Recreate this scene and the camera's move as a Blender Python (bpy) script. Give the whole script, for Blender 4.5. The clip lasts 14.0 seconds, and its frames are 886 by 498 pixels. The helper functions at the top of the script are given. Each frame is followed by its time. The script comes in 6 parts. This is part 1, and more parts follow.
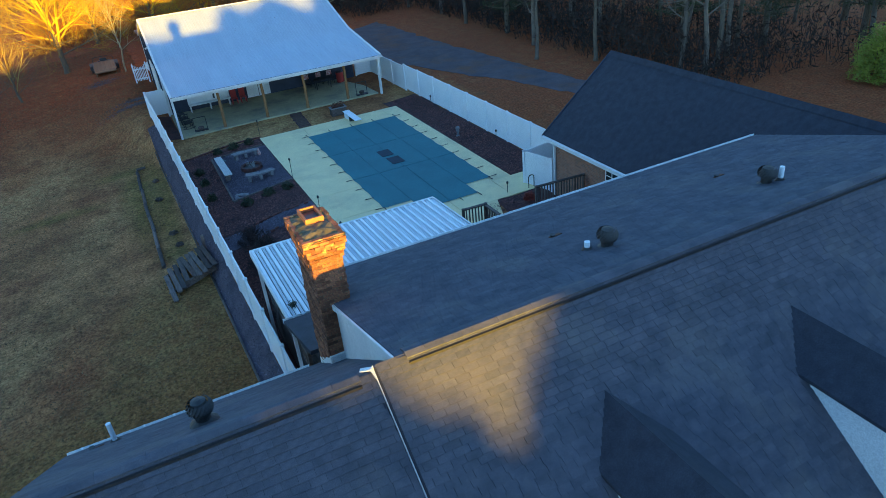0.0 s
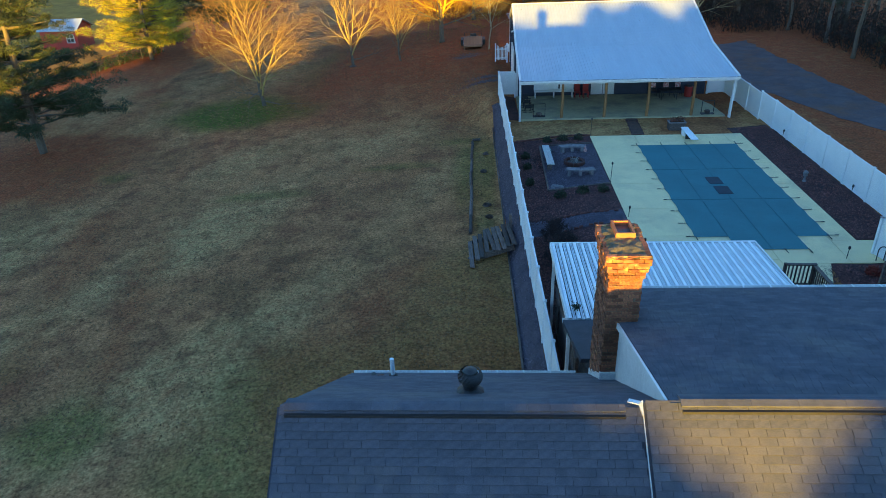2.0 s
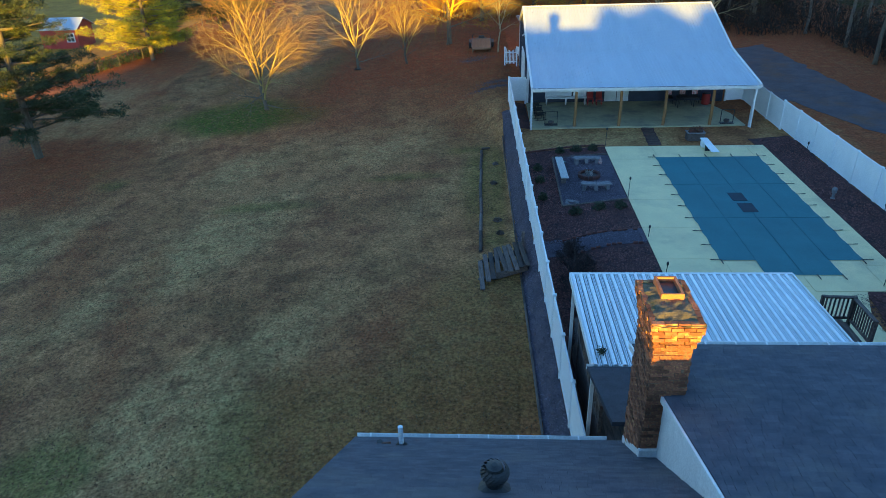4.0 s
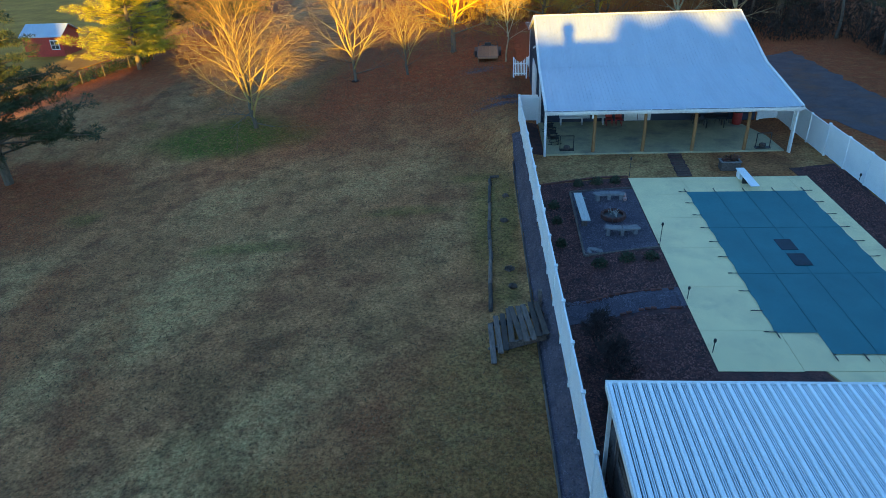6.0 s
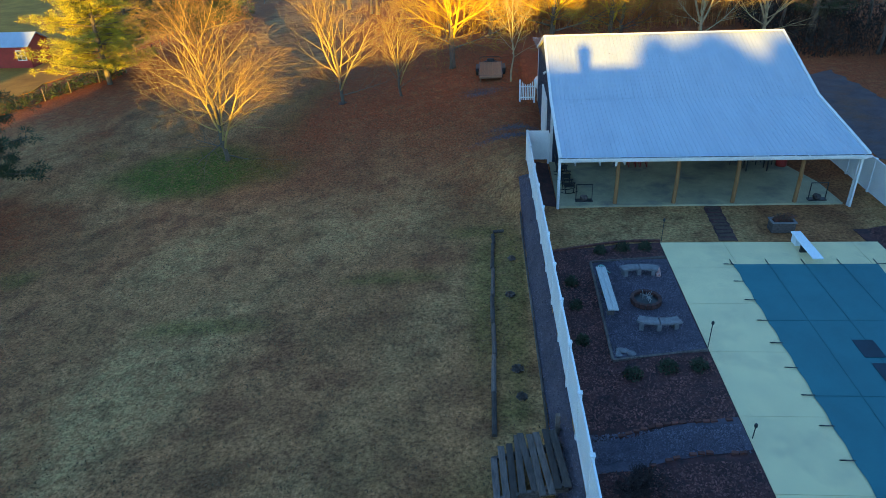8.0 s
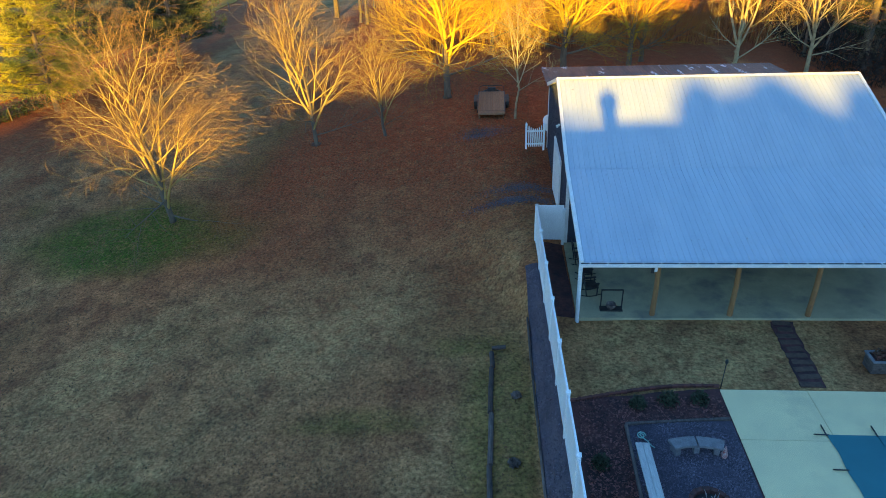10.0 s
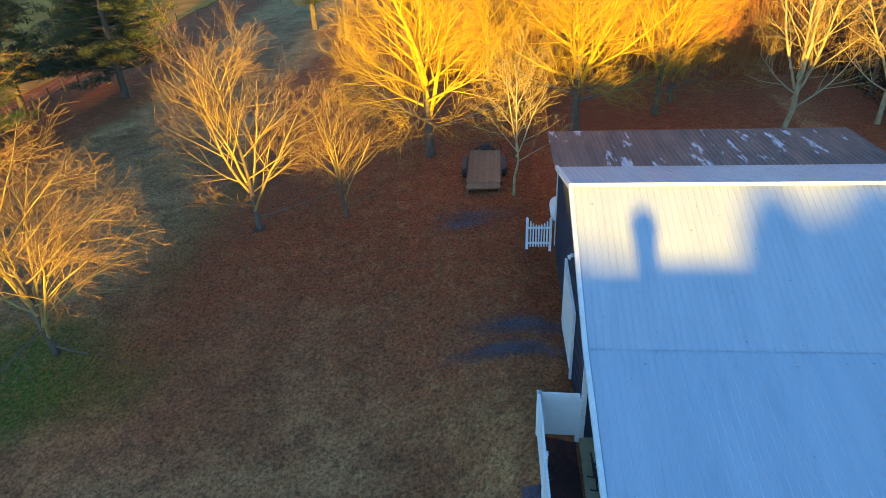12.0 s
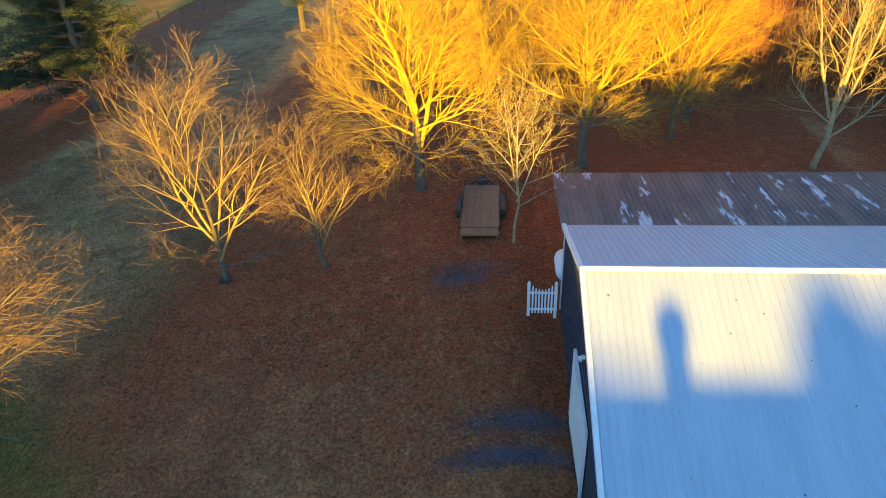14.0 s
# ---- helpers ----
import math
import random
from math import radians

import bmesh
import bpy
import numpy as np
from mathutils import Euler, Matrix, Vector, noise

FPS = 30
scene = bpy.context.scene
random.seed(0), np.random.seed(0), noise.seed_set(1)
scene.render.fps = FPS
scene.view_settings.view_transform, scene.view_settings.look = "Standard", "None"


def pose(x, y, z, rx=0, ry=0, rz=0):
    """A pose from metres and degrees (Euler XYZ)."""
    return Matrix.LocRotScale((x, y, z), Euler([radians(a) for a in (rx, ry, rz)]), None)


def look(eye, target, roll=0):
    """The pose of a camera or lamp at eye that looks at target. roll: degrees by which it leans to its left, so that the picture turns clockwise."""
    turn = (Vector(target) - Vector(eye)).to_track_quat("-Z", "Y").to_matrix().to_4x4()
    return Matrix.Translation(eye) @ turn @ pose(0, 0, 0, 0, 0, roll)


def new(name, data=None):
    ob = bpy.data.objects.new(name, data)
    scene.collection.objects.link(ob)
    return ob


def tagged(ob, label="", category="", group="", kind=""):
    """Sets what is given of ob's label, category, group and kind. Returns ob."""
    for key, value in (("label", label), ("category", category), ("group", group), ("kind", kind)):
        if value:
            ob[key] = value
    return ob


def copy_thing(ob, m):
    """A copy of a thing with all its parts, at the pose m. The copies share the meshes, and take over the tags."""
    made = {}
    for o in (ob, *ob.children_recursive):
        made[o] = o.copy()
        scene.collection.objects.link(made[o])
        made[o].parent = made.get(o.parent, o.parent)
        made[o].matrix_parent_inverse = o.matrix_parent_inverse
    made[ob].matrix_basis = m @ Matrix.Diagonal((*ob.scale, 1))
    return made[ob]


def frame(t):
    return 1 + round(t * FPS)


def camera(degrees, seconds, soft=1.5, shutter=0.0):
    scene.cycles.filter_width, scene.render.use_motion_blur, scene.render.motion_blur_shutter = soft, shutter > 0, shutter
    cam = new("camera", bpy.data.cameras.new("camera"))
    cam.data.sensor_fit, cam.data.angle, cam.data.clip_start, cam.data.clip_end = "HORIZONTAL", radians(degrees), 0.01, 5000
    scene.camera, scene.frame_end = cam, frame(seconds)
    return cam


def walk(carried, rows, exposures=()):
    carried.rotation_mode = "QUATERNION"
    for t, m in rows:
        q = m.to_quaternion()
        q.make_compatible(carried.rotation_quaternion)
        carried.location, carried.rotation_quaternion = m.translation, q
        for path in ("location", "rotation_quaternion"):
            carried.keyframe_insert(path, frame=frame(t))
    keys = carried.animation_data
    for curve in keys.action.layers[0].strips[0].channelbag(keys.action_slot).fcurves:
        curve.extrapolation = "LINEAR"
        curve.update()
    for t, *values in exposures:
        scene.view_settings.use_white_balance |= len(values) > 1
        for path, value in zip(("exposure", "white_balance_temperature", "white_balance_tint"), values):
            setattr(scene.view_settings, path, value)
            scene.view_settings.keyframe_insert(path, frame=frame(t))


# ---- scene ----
cam = camera(66.4, 14.0, 0.62)
PATH = [
    (0, (0.278, -6.856, 14.472), (0.984, -5.265, 13.486), -5.9),
    (0.5, (0.151, -6.869, 14.582), (0.566, -5.163, 13.625), -4.4),
    (1, (0.122, -6.794, 14.585), (0.138, -5.027, 13.649), -2.6),
    (1.5, (0.098, -6.748, 14.601), (0.011, -4.981, 13.668), -2.3),
    (2, (0.098, -6.715, 14.627), (-0.013, -4.95, 13.692), -2.2),
    (2.5, (0.092, -6.626, 14.631), (-0.027, -4.863, 13.695), -2.3),
    (3, (0.009, -6.22, 14.669), (-0.109, -4.457, 13.731), -2.1),
    (3.2, (-0.039, -5.98, 14.675), (-0.157, -4.217, 13.738), -2.0),
    (5.5, (-0.466, -0.852, 15.089), (-0.599, 0.899, 14.132), -2.3),
    (6, (-0.468, 0.701, 15.191), (-0.605, 2.451, 14.232), -2.5),
    (6.5, (-0.45, 2.396, 15.258), (-0.592, 4.144, 14.296), -2.6),
    (7, (-0.467, 4.227, 15.327), (-0.61, 5.973, 14.362), -2.6),
    (9.5, (-0.547, 15.56, 15.925), (-0.689, 17.291, 14.933), -2.3),
    (10, (-0.332, 18.366, 16.062), (-0.482, 20.092, 15.064), -2.5),
    (10.5, (-0.145, 21.29, 16.256), (-0.299, 23.011, 15.249), -2.6),
    (11, (0.038, 24.335, 16.505), (-0.12, 26.05, 15.488), -2.7),
    (11.5, (0.265, 27.612, 16.747), (0.099, 29.319, 15.718), -2.9),
    (12, (0.425, 30.901, 17.047), (0.256, 32.598, 16.003), -2.9),
    (12.5, (0.516, 33.903, 17.449), (0.348, 35.592, 16.39), -2.8),
    (13, (0.53, 35.535, 17.616), (0.362, 37.217, 16.547), -2.7),
    (13.5, (0.534, 36.047, 17.638), (0.365, 37.725, 16.562), -2.8),
    (14, (0.54, 36.279, 17.64), (0.369, 37.953, 16.559), -2.8),
]
walk(cam, [(t, look(eye, target, roll)) for t, eye, target, roll in PATH], [(0, 2.76, 6500, 10)])

# ---- daylight: a very low sun from behind the house, under a clear sky ----
SUN_WAY = Vector((0.0523, 1.0, -0.064)).normalized()
world = bpy.data.worlds.new("sky")
scene.world = world
world.use_nodes = True
_nt = world.node_tree
_sky = _nt.nodes.new("ShaderNodeTexSky")
_sky.sky_type, _sky.sun_disc = "NISHITA", False
_sky.sun_elevation = math.asin(-SUN_WAY.z)
_sky.sun_rotation = math.atan2(-SUN_WAY.x, -SUN_WAY.y)
_sky.air_density, _sky.dust_density, _sky.ozone_density = 1.0, 0.15, 3.5
_bg = next(n for n in _nt.nodes if n.type == "BACKGROUND")
_nt.links.new(_sky.outputs[0], _bg.inputs[0])
_bg.inputs[1].default_value = 0.15
_sun = bpy.data.lights.new("sun", "SUN")
_sun.energy, _sun.angle, _sun.color = 3.0, radians(0.58), (1.0, 0.6, 0.05)
sun = new("sun", _sun)
sun.matrix_world = look((0, -60, 40), Vector((0, -60, 40)) + SUN_WAY)


# ---- mesh tools ----
class Mesh:
    """Gathers corners and faces of one mesh."""

    def __init__(self):
        self.v, self.f, self.smooth = [], [], False

    def add(self, verts, faces):
        n = len(self.v)
        self.v += [tuple(p) for p in verts]
        self.f += [tuple(n + i for i in f) for f in faces]
        return self

    def box(self, x0, y0, z0, x1, y1, z1):
        x0, x1, y0, y1, z0, z1 = min(x0, x1), max(x0, x1), min(y0, y1), max(y0, y1), min(z0, z1), max(z0, z1)
        return self.add([(x0, y0, z0), (x1, y0, z0), (x1, y1, z0), (x0, y1, z0), (x0, y0, z1), (x1, y0, z1), (x1, y1, z1), (x0, y1, z1)],
                        [(3, 2, 1, 0), (4, 5, 6, 7), (0, 1, 5, 4), (1, 2, 6, 5), (2, 3, 7, 6), (3, 0, 4, 7)])

    def boxm(self, m, sx, sy, sz):
        """A box of the given size, centred on the pose m."""
        c = [m @ Vector((sx * a / 2, sy * b / 2, sz * d / 2)) for d in (-1, 1) for a, b in ((-1, -1), (1, -1), (1, 1), (-1, 1))]
        return self.add(c, [(3, 2, 1, 0), (4, 5, 6, 7), (0, 1, 5, 4), (1, 2, 6, 5), (2, 3, 7, 6), (3, 0, 4, 7)])

    def beam(self, a, b, w, h):
        """A bar from a to b, w wide and h high."""
        a, b = Vector(a), Vector(b)
        d = b - a
        m = Matrix.Translation((a + b) / 2) @ d.to_track_quat("Y", "Z").to_matrix().to_4x4()
        return self.boxm(m, w, d.length, h)

    def slab(self, quad, t):
        """A plate with the given four (or more) corners as its top, t thick downwards."""
        q = [Vector(p) for p in quad]
        n = len(q)
        return self.add(q + [p - Vector((0, 0, t)) for p in q],
                        [tuple(range(n)), tuple(range(2 * n - 1, n - 1, -1))] + [(i, i + n, (i + 1) % n + n, (i + 1) % n) for i in range(n)])

    def prism(self, outline, way):
        """An outline (a flat polygon in space) drawn out along way."""
        q, way = [Vector(p) for p in outline], Vector(way)
        n = len(q)
        return self.add(q + [p + way for p in q],
                        [tuple(range(n - 1, -1, -1)), tuple(range(n, 2 * n))] + [(i, (i + 1) % n, (i + 1) % n + n, i + n) for i in range(n)])

    def tube(self, pts, radii, n=8, caps=True):
        """A round bar through the points with a radius at each."""
        pts = [Vector(p) for p in pts]
        rings, start = [], len(self.v)
        side = None
        for i, p in enumerate(pts):
            d = (pts[min(i + 1, len(pts) - 1)] - pts[max(i - 1, 0)]).normalized()
            if side is None or abs(side.dot(d)) > 0.98:
                side = Vector((0, 0, 1)).cross(d)
                if side.length < 0.05:
                    side = Vector((1, 0, 0)).cross(d)
            side = (side - d * side.dot(d)).normalized()
            up = d.cross(side)
            rings.append([p + (side * math.cos(2 * math.pi * k / n) + up * math.sin(2 * math.pi * k / n)) * radii[i] for k in range(n)])
        verts = [v for r in rings for v in r]
        faces = [(i * n + k, i * n + (k + 1) % n, (i + 1) * n + (k + 1) % n, (i + 1) * n + k) for i in range(len(pts) - 1) for k in range(n)]
        if caps:
            faces += [tuple(range(n - 1, -1, -1)), tuple((len(pts) - 1) * n + k for k in range(n))]
        return self.add(verts, faces)

    def lathe(self, profile, at=(0, 0, 0), n=20):
        """A turned form round a vertical axis: profile of (radius, height)."""
        x, y, z = at
        verts = [(x + r * math.cos(2 * math.pi * k / n), y + r * math.sin(2 * math.pi * k / n), z + h) for r, h in profile for k in range(n)]
        faces = [(i * n + k, i * n + (k + 1) % n, (i + 1) * n + (k + 1) % n, (i + 1) * n + k) for i in range(len(profile) - 1) for k in range(n)]
        faces += [tuple(range(n - 1, -1, -1)), tuple((len(profile) - 1) * n + k for k in range(n))]
        return self.add(verts, faces)

    def data(self, name, material, bevel=0.0):
        me = bpy.data.meshes.new(name)
        me.from_pydata(self.v, [], self.f)
        if bevel:
            bm = bmesh.new()
            bm.from_mesh(me)
            bmesh.ops.bevel(bm, geom=bm.edges, offset=bevel, segments=1, affect="EDGES", profile=0.5)
            bm.to_mesh(me)
            bm.free()
        if self.smooth:
            me.polygons.foreach_set("use_smooth", [True] * len(me.polygons))
        me.materials.append(material)
        me.update()
        return me


def part(name, mesh, material, parent=None, label="", bevel=0.0, kind=""):
    """Links a mesh as one object under a thing, or as a thing of its own."""
    ob = new(name, mesh.data(name, material, bevel) if isinstance(mesh, Mesh) else mesh)
    if parent is not None:
        ob.parent = parent
        ob.matrix_parent_inverse = parent.matrix_basis.inverted()
    return tagged(ob, label, kind=kind)


def thing(name, at, label, category, group="", kind=""):
    """An empty at the base of a thing, to which its parts are tied."""
    ob = new(name)
    ob.empty_display_size = 0.2
    ob.matrix_basis = Matrix.Translation(at) if not isinstance(at, Matrix) else at
    return tagged(ob, label, category, group, kind)


def smooth(t):
    t = min(1.0, max(0.0, t))
    return t * t * (3 - 2 * t)


def lerp(a, b, t):
    return a + (b - a) * t


# ---- materials ----
def surface(name, a, b, scale=1.0, rough=0.85, bump=0.3, fine=40.0, metal=0.0, contrast=(0.35, 0.65), c=None, c_scale=0.15, c_range=(0.5, 0.66), stretch=(1, 1, 1), bump_dist=0.02, vary=0.0, coat=0.0, island=0.0):
    """A mottled surface: colours a and b mixed by noise, optionally stains of colour c, and fine relief."""
    m = bpy.data.materials.new(name)
    m.use_nodes = True
    nt = m.node_tree
    N, L = nt.nodes, nt.links
    bsdf = N["Principled BSDF"]
    tc = N.new("ShaderNodeTexCoord")
    mp = N.new("ShaderNodeMapping")
    mp.inputs["Scale"].default_value = stretch
    L.new(tc.outputs["Object"], mp.inputs[0])

    def noisy(s, detail=6.0):
        n = N.new("ShaderNodeTexNoise")
        n.inputs["Scale"].default_value, n.inputs["Detail"].default_value, n.inputs["Roughness"].default_value = s, detail, 0.65
        L.new(mp.outputs[0], n.inputs["Vector"])
        return n

    def ramp(src, lo, hi):
        r = N.new("ShaderNodeMapRange")
        r.inputs["From Min"].default_value, r.inputs["From Max"].default_value = lo, hi
        L.new(src, r.inputs["Value"])
        return r.outputs[0]

    def mixed(fac, x, y, mode="MIX"):
        mx = N.new("ShaderNodeMix")
        mx.data_type, mx.blend_type = "RGBA", mode
        if isinstance(fac, float):
            mx.inputs[0].default_value = fac
        else:
            L.new(fac, mx.inputs[0])
        for sock, val in ((mx.inputs[6], x), (mx.inputs[7], y)):
            if isinstance(val, tuple):
                sock.default_value = (*val, 1)
            else:
                L.new(val, sock)
        return mx.outputs[2]

    big = noisy(scale)
    col = mixed(ramp(big.outputs[0], *contrast), a, b)
    grain = noisy(fine, 3.0)
    if c is not None:
        col = mixed(ramp(noisy(c_scale, 5.0).outputs[0], *c_range), col, c)
    dark = N.new("ShaderNodeMapRange")
    dark.inputs["From Min"].default_value, dark.inputs["From Max"].default_value = 0.3, 0.7
    dark.inputs["To Min"].default_value, dark.inputs["To Max"].default_value = 0.78, 1.18
    L.new(grain.outputs[0], dark.inputs["Value"])
    grey = N.new("ShaderNodeCombineColor")
    for i in range(3):
        L.new(dark.outputs[0], grey.inputs[i])
    col = mixed(1.0, col, grey.outputs[0], "MULTIPLY")
    if vary or island:
        info = N.new("ShaderNodeNewGeometry" if island else "ShaderNodeObjectInfo")
        vary = vary or island
        hsv = N.new("ShaderNodeHueSaturation")
        v = N.new("ShaderNodeMapRange")
        v.inputs["To Min"].default_value, v.inputs["To Max"].default_value = 1 - vary, 1 + vary
        L.new(info.outputs["Random Per Island" if island else "Random"], v.inputs["Value"])
        L.new(v.outputs[0], hsv.inputs["Value"])
        L.new(col, hsv.inputs["Color"])
        col = hsv.outputs[0]
    L.new(col, bsdf.inputs["Base Color"])
    bsdf.inputs["Roughness"].default_value, bsdf.inputs["Metallic"].default_value = rough, metal
    bsdf.inputs["Coat Weight"].default_value = coat
    if bump:
        bp = N.new("ShaderNodeBump")
        bp.inputs["Strength"].default_value, bp.inputs["Distance"].default_value = bump, bump_dist
        L.new(grain.outputs[0], bp.inputs["Height"])
        L.new(bp.outputs[0], bsdf.inputs["Normal"])
    return m


M_WHITE = surface("white_vinyl", (0.87, 0.89, 0.89), (0.8, 0.83, 0.84), 1.2, 0.45, 0.05)
M_TRIM = surface("white_trim", (0.8, 0.8, 0.78), (0.7, 0.7, 0.68), 2.0, 0.5, 0.08)
M_ROOF_METAL = surface("painted_metal_roof", (0.45, 0.51, 0.575), (0.4, 0.46, 0.53), 0.35, 0.45, 0.05, fine=60, stretch=(3, 0.5, 1), c=(0.37, 0.43, 0.5), c_scale=0.6, c_range=(0.55, 0.75))
M_AWNING = surface("white_awning_metal", (0.88, 0.91, 0.92), (0.76, 0.8, 0.82), 1.0, 0.4, 0.05, stretch=(6, 0.7, 1))
M_RUST = surface("rusty_roof_sheet", (0.25, 0.16, 0.13), (0.12, 0.09, 0.09), 0.9, 0.7, 0.2, stretch=(1.6, 0.3, 1), c=(0.62, 0.63, 0.68), c_scale=0.95, c_range=(0.585, 0.63))
M_SIDING = surface("navy_siding", (0.035, 0.045, 0.075), (0.025, 0.032, 0.055), 1.5, 0.6, 0.1)
M_SHINGLE = surface("asphalt_shingle", (0.1, 0.101, 0.122), (0.062, 0.066, 0.083), 2.6, 0.92, 0.35, fine=70, vary=0.12, c=(0.115, 0.11, 0.118), c_scale=0.7)
M_SHINGLE_SMALL = surface("asphalt_shingle_rest", (0.1, 0.101, 0.122), (0.062, 0.066, 0.083), 2.6, 0.92, 0.35, fine=70, island=0.12, c=(0.115, 0.11, 0.118), c_scale=0.7)
M_SHINGLE_BASE = surface("asphalt_roof", (0.042, 0.045, 0.06), (0.026, 0.029, 0.04), 3.5, 0.92, 0.5, fine=40)
M_BRICK = surface("brick", (0.4, 0.145, 0.065), (0.15, 0.052, 0.036), 5.0, 0.95, 0.9, fine=40, vary=0.55, c=(0.5, 0.28, 0.1), c_scale=4.0, c_range=(0.57, 0.66))
M_BRICK_SMALL = surface("brick_rest", (0.4, 0.145, 0.065), (0.15, 0.052, 0.036), 5.0, 0.95, 0.9, fine=40, island=0.55, c=(0.5, 0.28, 0.1), c_scale=4.0, c_range=(0.57, 0.66))
M_MORTAR = surface("mortar", (0.23, 0.15, 0.09), (0.1, 0.065, 0.045), 6.0, 0.95, 0.6)
M_CONCRETE = surface("pool_deck_concrete", (0.87, 0.7, 0.37), (0.77, 0.62, 0.34), 0.6, 0.8, 0.15, c=(0.62, 0.5, 0.29), c_scale=0.45, c_range=(0.52, 0.75))
M_SLAB = surface("porch_concrete", (0.48, 0.41, 0.24), (0.35, 0.31, 0.19), 0.7, 0.75, 0.12, c=(0.21, 0.2, 0.16), c_scale=0.4)
M_COVER = surface("pool_cover_mesh", (0.026, 0.18, 0.2), (0.021, 0.15, 0.172), 0.5, 0.8, 0.2, fine=120)
M_COVER_DARK = surface("pool_cover_drain_mesh", (0.015, 0.04, 0.06), (0.012, 0.03, 0.045), 2.0, 0.85, 0.2)
M_MULCH = surface("mulch", (0.13, 0.042, 0.036), (0.045, 0.021, 0.022), 2.2, 0.95, 1.0, fine=12, bump_dist=0.05, c=(0.035, 0.018, 0.018), c_scale=0.35)
M_GRAVEL = surface("slate_gravel", (0.115, 0.092, 0.115), (0.058, 0.05, 0.066), 1.5, 0.95, 1.0, fine=16, bump_dist=0.04)
M_ROAD = surface("gravel_drive", (0.11, 0.088, 0.094), (0.065, 0.054, 0.06), 0.7, 0.95, 0.8, fine=9, c=(0.15, 0.075, 0.045), c_scale=0.3, c_range=(0.48, 0.68))
M_WOOD = surface("weathered_wood", (0.17, 0.125, 0.105), (0.07, 0.052, 0.046), 2.0, 0.85, 0.4, stretch=(6, 1, 6), vary=0.55)
M_TIMBER = surface("treated_timber", (0.36, 0.17, 0.06), (0.24, 0.11, 0.045), 2.0, 0.8, 0.3, stretch=(6, 6, 1))
M_BLACK = surface("black_metal", (0.02, 0.02, 0.022), (0.03, 0.028, 0.027), 5.0, 0.5, 0.1)
M_BARK = surface("bark", (0.17, 0.13, 0.09), (0.11, 0.085, 0.06), 2.0, 0.9, 0.6, stretch=(4, 4, 1))
M_TWIG = surface("bare_twigs", (0.48, 0.33, 0.09), (0.3, 0.2, 0.06), 1.0, 0.85, 0.2)
M_PINE = surface("pine_needles", (0.06, 0.078, 0.025), (0.03, 0.042, 0.015), 0.9, 0.8, 0.0)
# brighter, yellower copy of the pine needles, with sunlight put into the colour
M_PINE_LIT = surface("sunlit_needles", (0.46, 0.38, 0.02), (0.22, 0.21, 0.018), 0.6, 0.8, 0.3)
M_SHRUB = surface("shrub_leaves", (0.05, 0.06, 0.025), (0.03, 0.035, 0.018), 2.0, 0.8, 0.3)
M_RED = surface("red_paint", (0.42, 0.03, 0.025), (0.32, 0.025, 0.02), 3.0, 0.5, 0.1)
M_STONE = surface("grey_stone", (0.24, 0.22, 0.22), (0.15, 0.14, 0.145), 4.0, 0.85, 0.4)
M_STEEL = surface("galvanised_steel", (0.06, 0.057, 0.055), (0.03, 0.028, 0.027), 4.0, 0.6, 0.15, metal=0.2)
M_SPRUCE = surface("dark_woodland_leaves", (0.03, 0.035, 0.015), (0.045, 0.03, 0.015), 0.3, 0.9, 0.4)


def brick_wall_material():
    m = bpy.data.materials.new("brick_wall")
    m.use_nodes = True
    nt = m.node_tree
    N, L = nt.nodes, nt.links
    bsdf = N["Principled BSDF"]
    bsdf.inputs["Roughness"].default_value = 0.9
    tc = N.new("ShaderNodeTexCoord")
    sep = N.new("ShaderNodeSeparateXYZ")
    com = N.new("ShaderNodeCombineXYZ")
    L.new(tc.outputs["Object"], sep.inputs[0])
    add = N.new("ShaderNodeMath")
    L.new(sep.outputs[0], add.inputs[0]), L.new(sep.outputs[1], add.inputs[1])
    L.new(add.outputs[0], com.inputs[0]), L.new(sep.outputs[2], com.inputs[1])
    br = N.new("ShaderNodeTexBrick")
    L.new(com.outputs[0], br.inputs["Vector"])
    br.inputs["Color1"].default_value, br.inputs["Color2"].default_value, br.inputs["Mortar"].default_value = (0.42, 0.17, 0.1, 1), (0.2, 0.09, 0.065, 1), (0.3, 0.25, 0.2, 1)
    for k, v in (("Scale", 1.0), ("Mortar Size", 0.008), ("Brick Width", 0.21), ("Row Height", 0.077), ("Bias", -0.1)):
        br.inputs[k].default_value = v
    L.new(br.outputs[0], bsdf.inputs["Base Color"])
    bp = N.new("ShaderNodeBump")
    bp.inputs["Strength"].default_value, bp.inputs["Distance"].default_value, bp.invert = 0.6, 0.01, True
    L.new(br.outputs["Fac"], bp.inputs["Height"])
    L.new(bp.outputs[0], bsdf.inputs["Normal"])
    return m


M_BRICK_WALL = brick_wall_material()


# ---- the lie of the land ----
def fence_x(y):
    return 2.37 - 0.0245 * (y - 17.4)


def fence_z(y):
    return lerp(-0.72, 0.0, smooth((y - 14) / 34)) + 0.2 * smooth((y - 44) / 6)


def ground_z(x, y):
    lawn = -1.6 - 0.06 * min(45.0, max(0.0, -x)) + 1.65 * smooth((y - 43) / 22)
    xf = fence_x(y)
    if x >= xf:
        dip = 0.16 * smooth((y - 36.7) / 3.5) * smooth((62 - y) / 10) * smooth((x - xf) / 1.5) * smooth((30 - x) / 8)
        return fence_z(y) * (1 - smooth((x - xf) / (4.6 if y < 41 else 2.0))) - dip
    w = lerp(0.75, 6.0, smooth((y - 41) / 9))
    return lerp(lawn, fence_z(y), smooth((x - (xf - w)) / w))


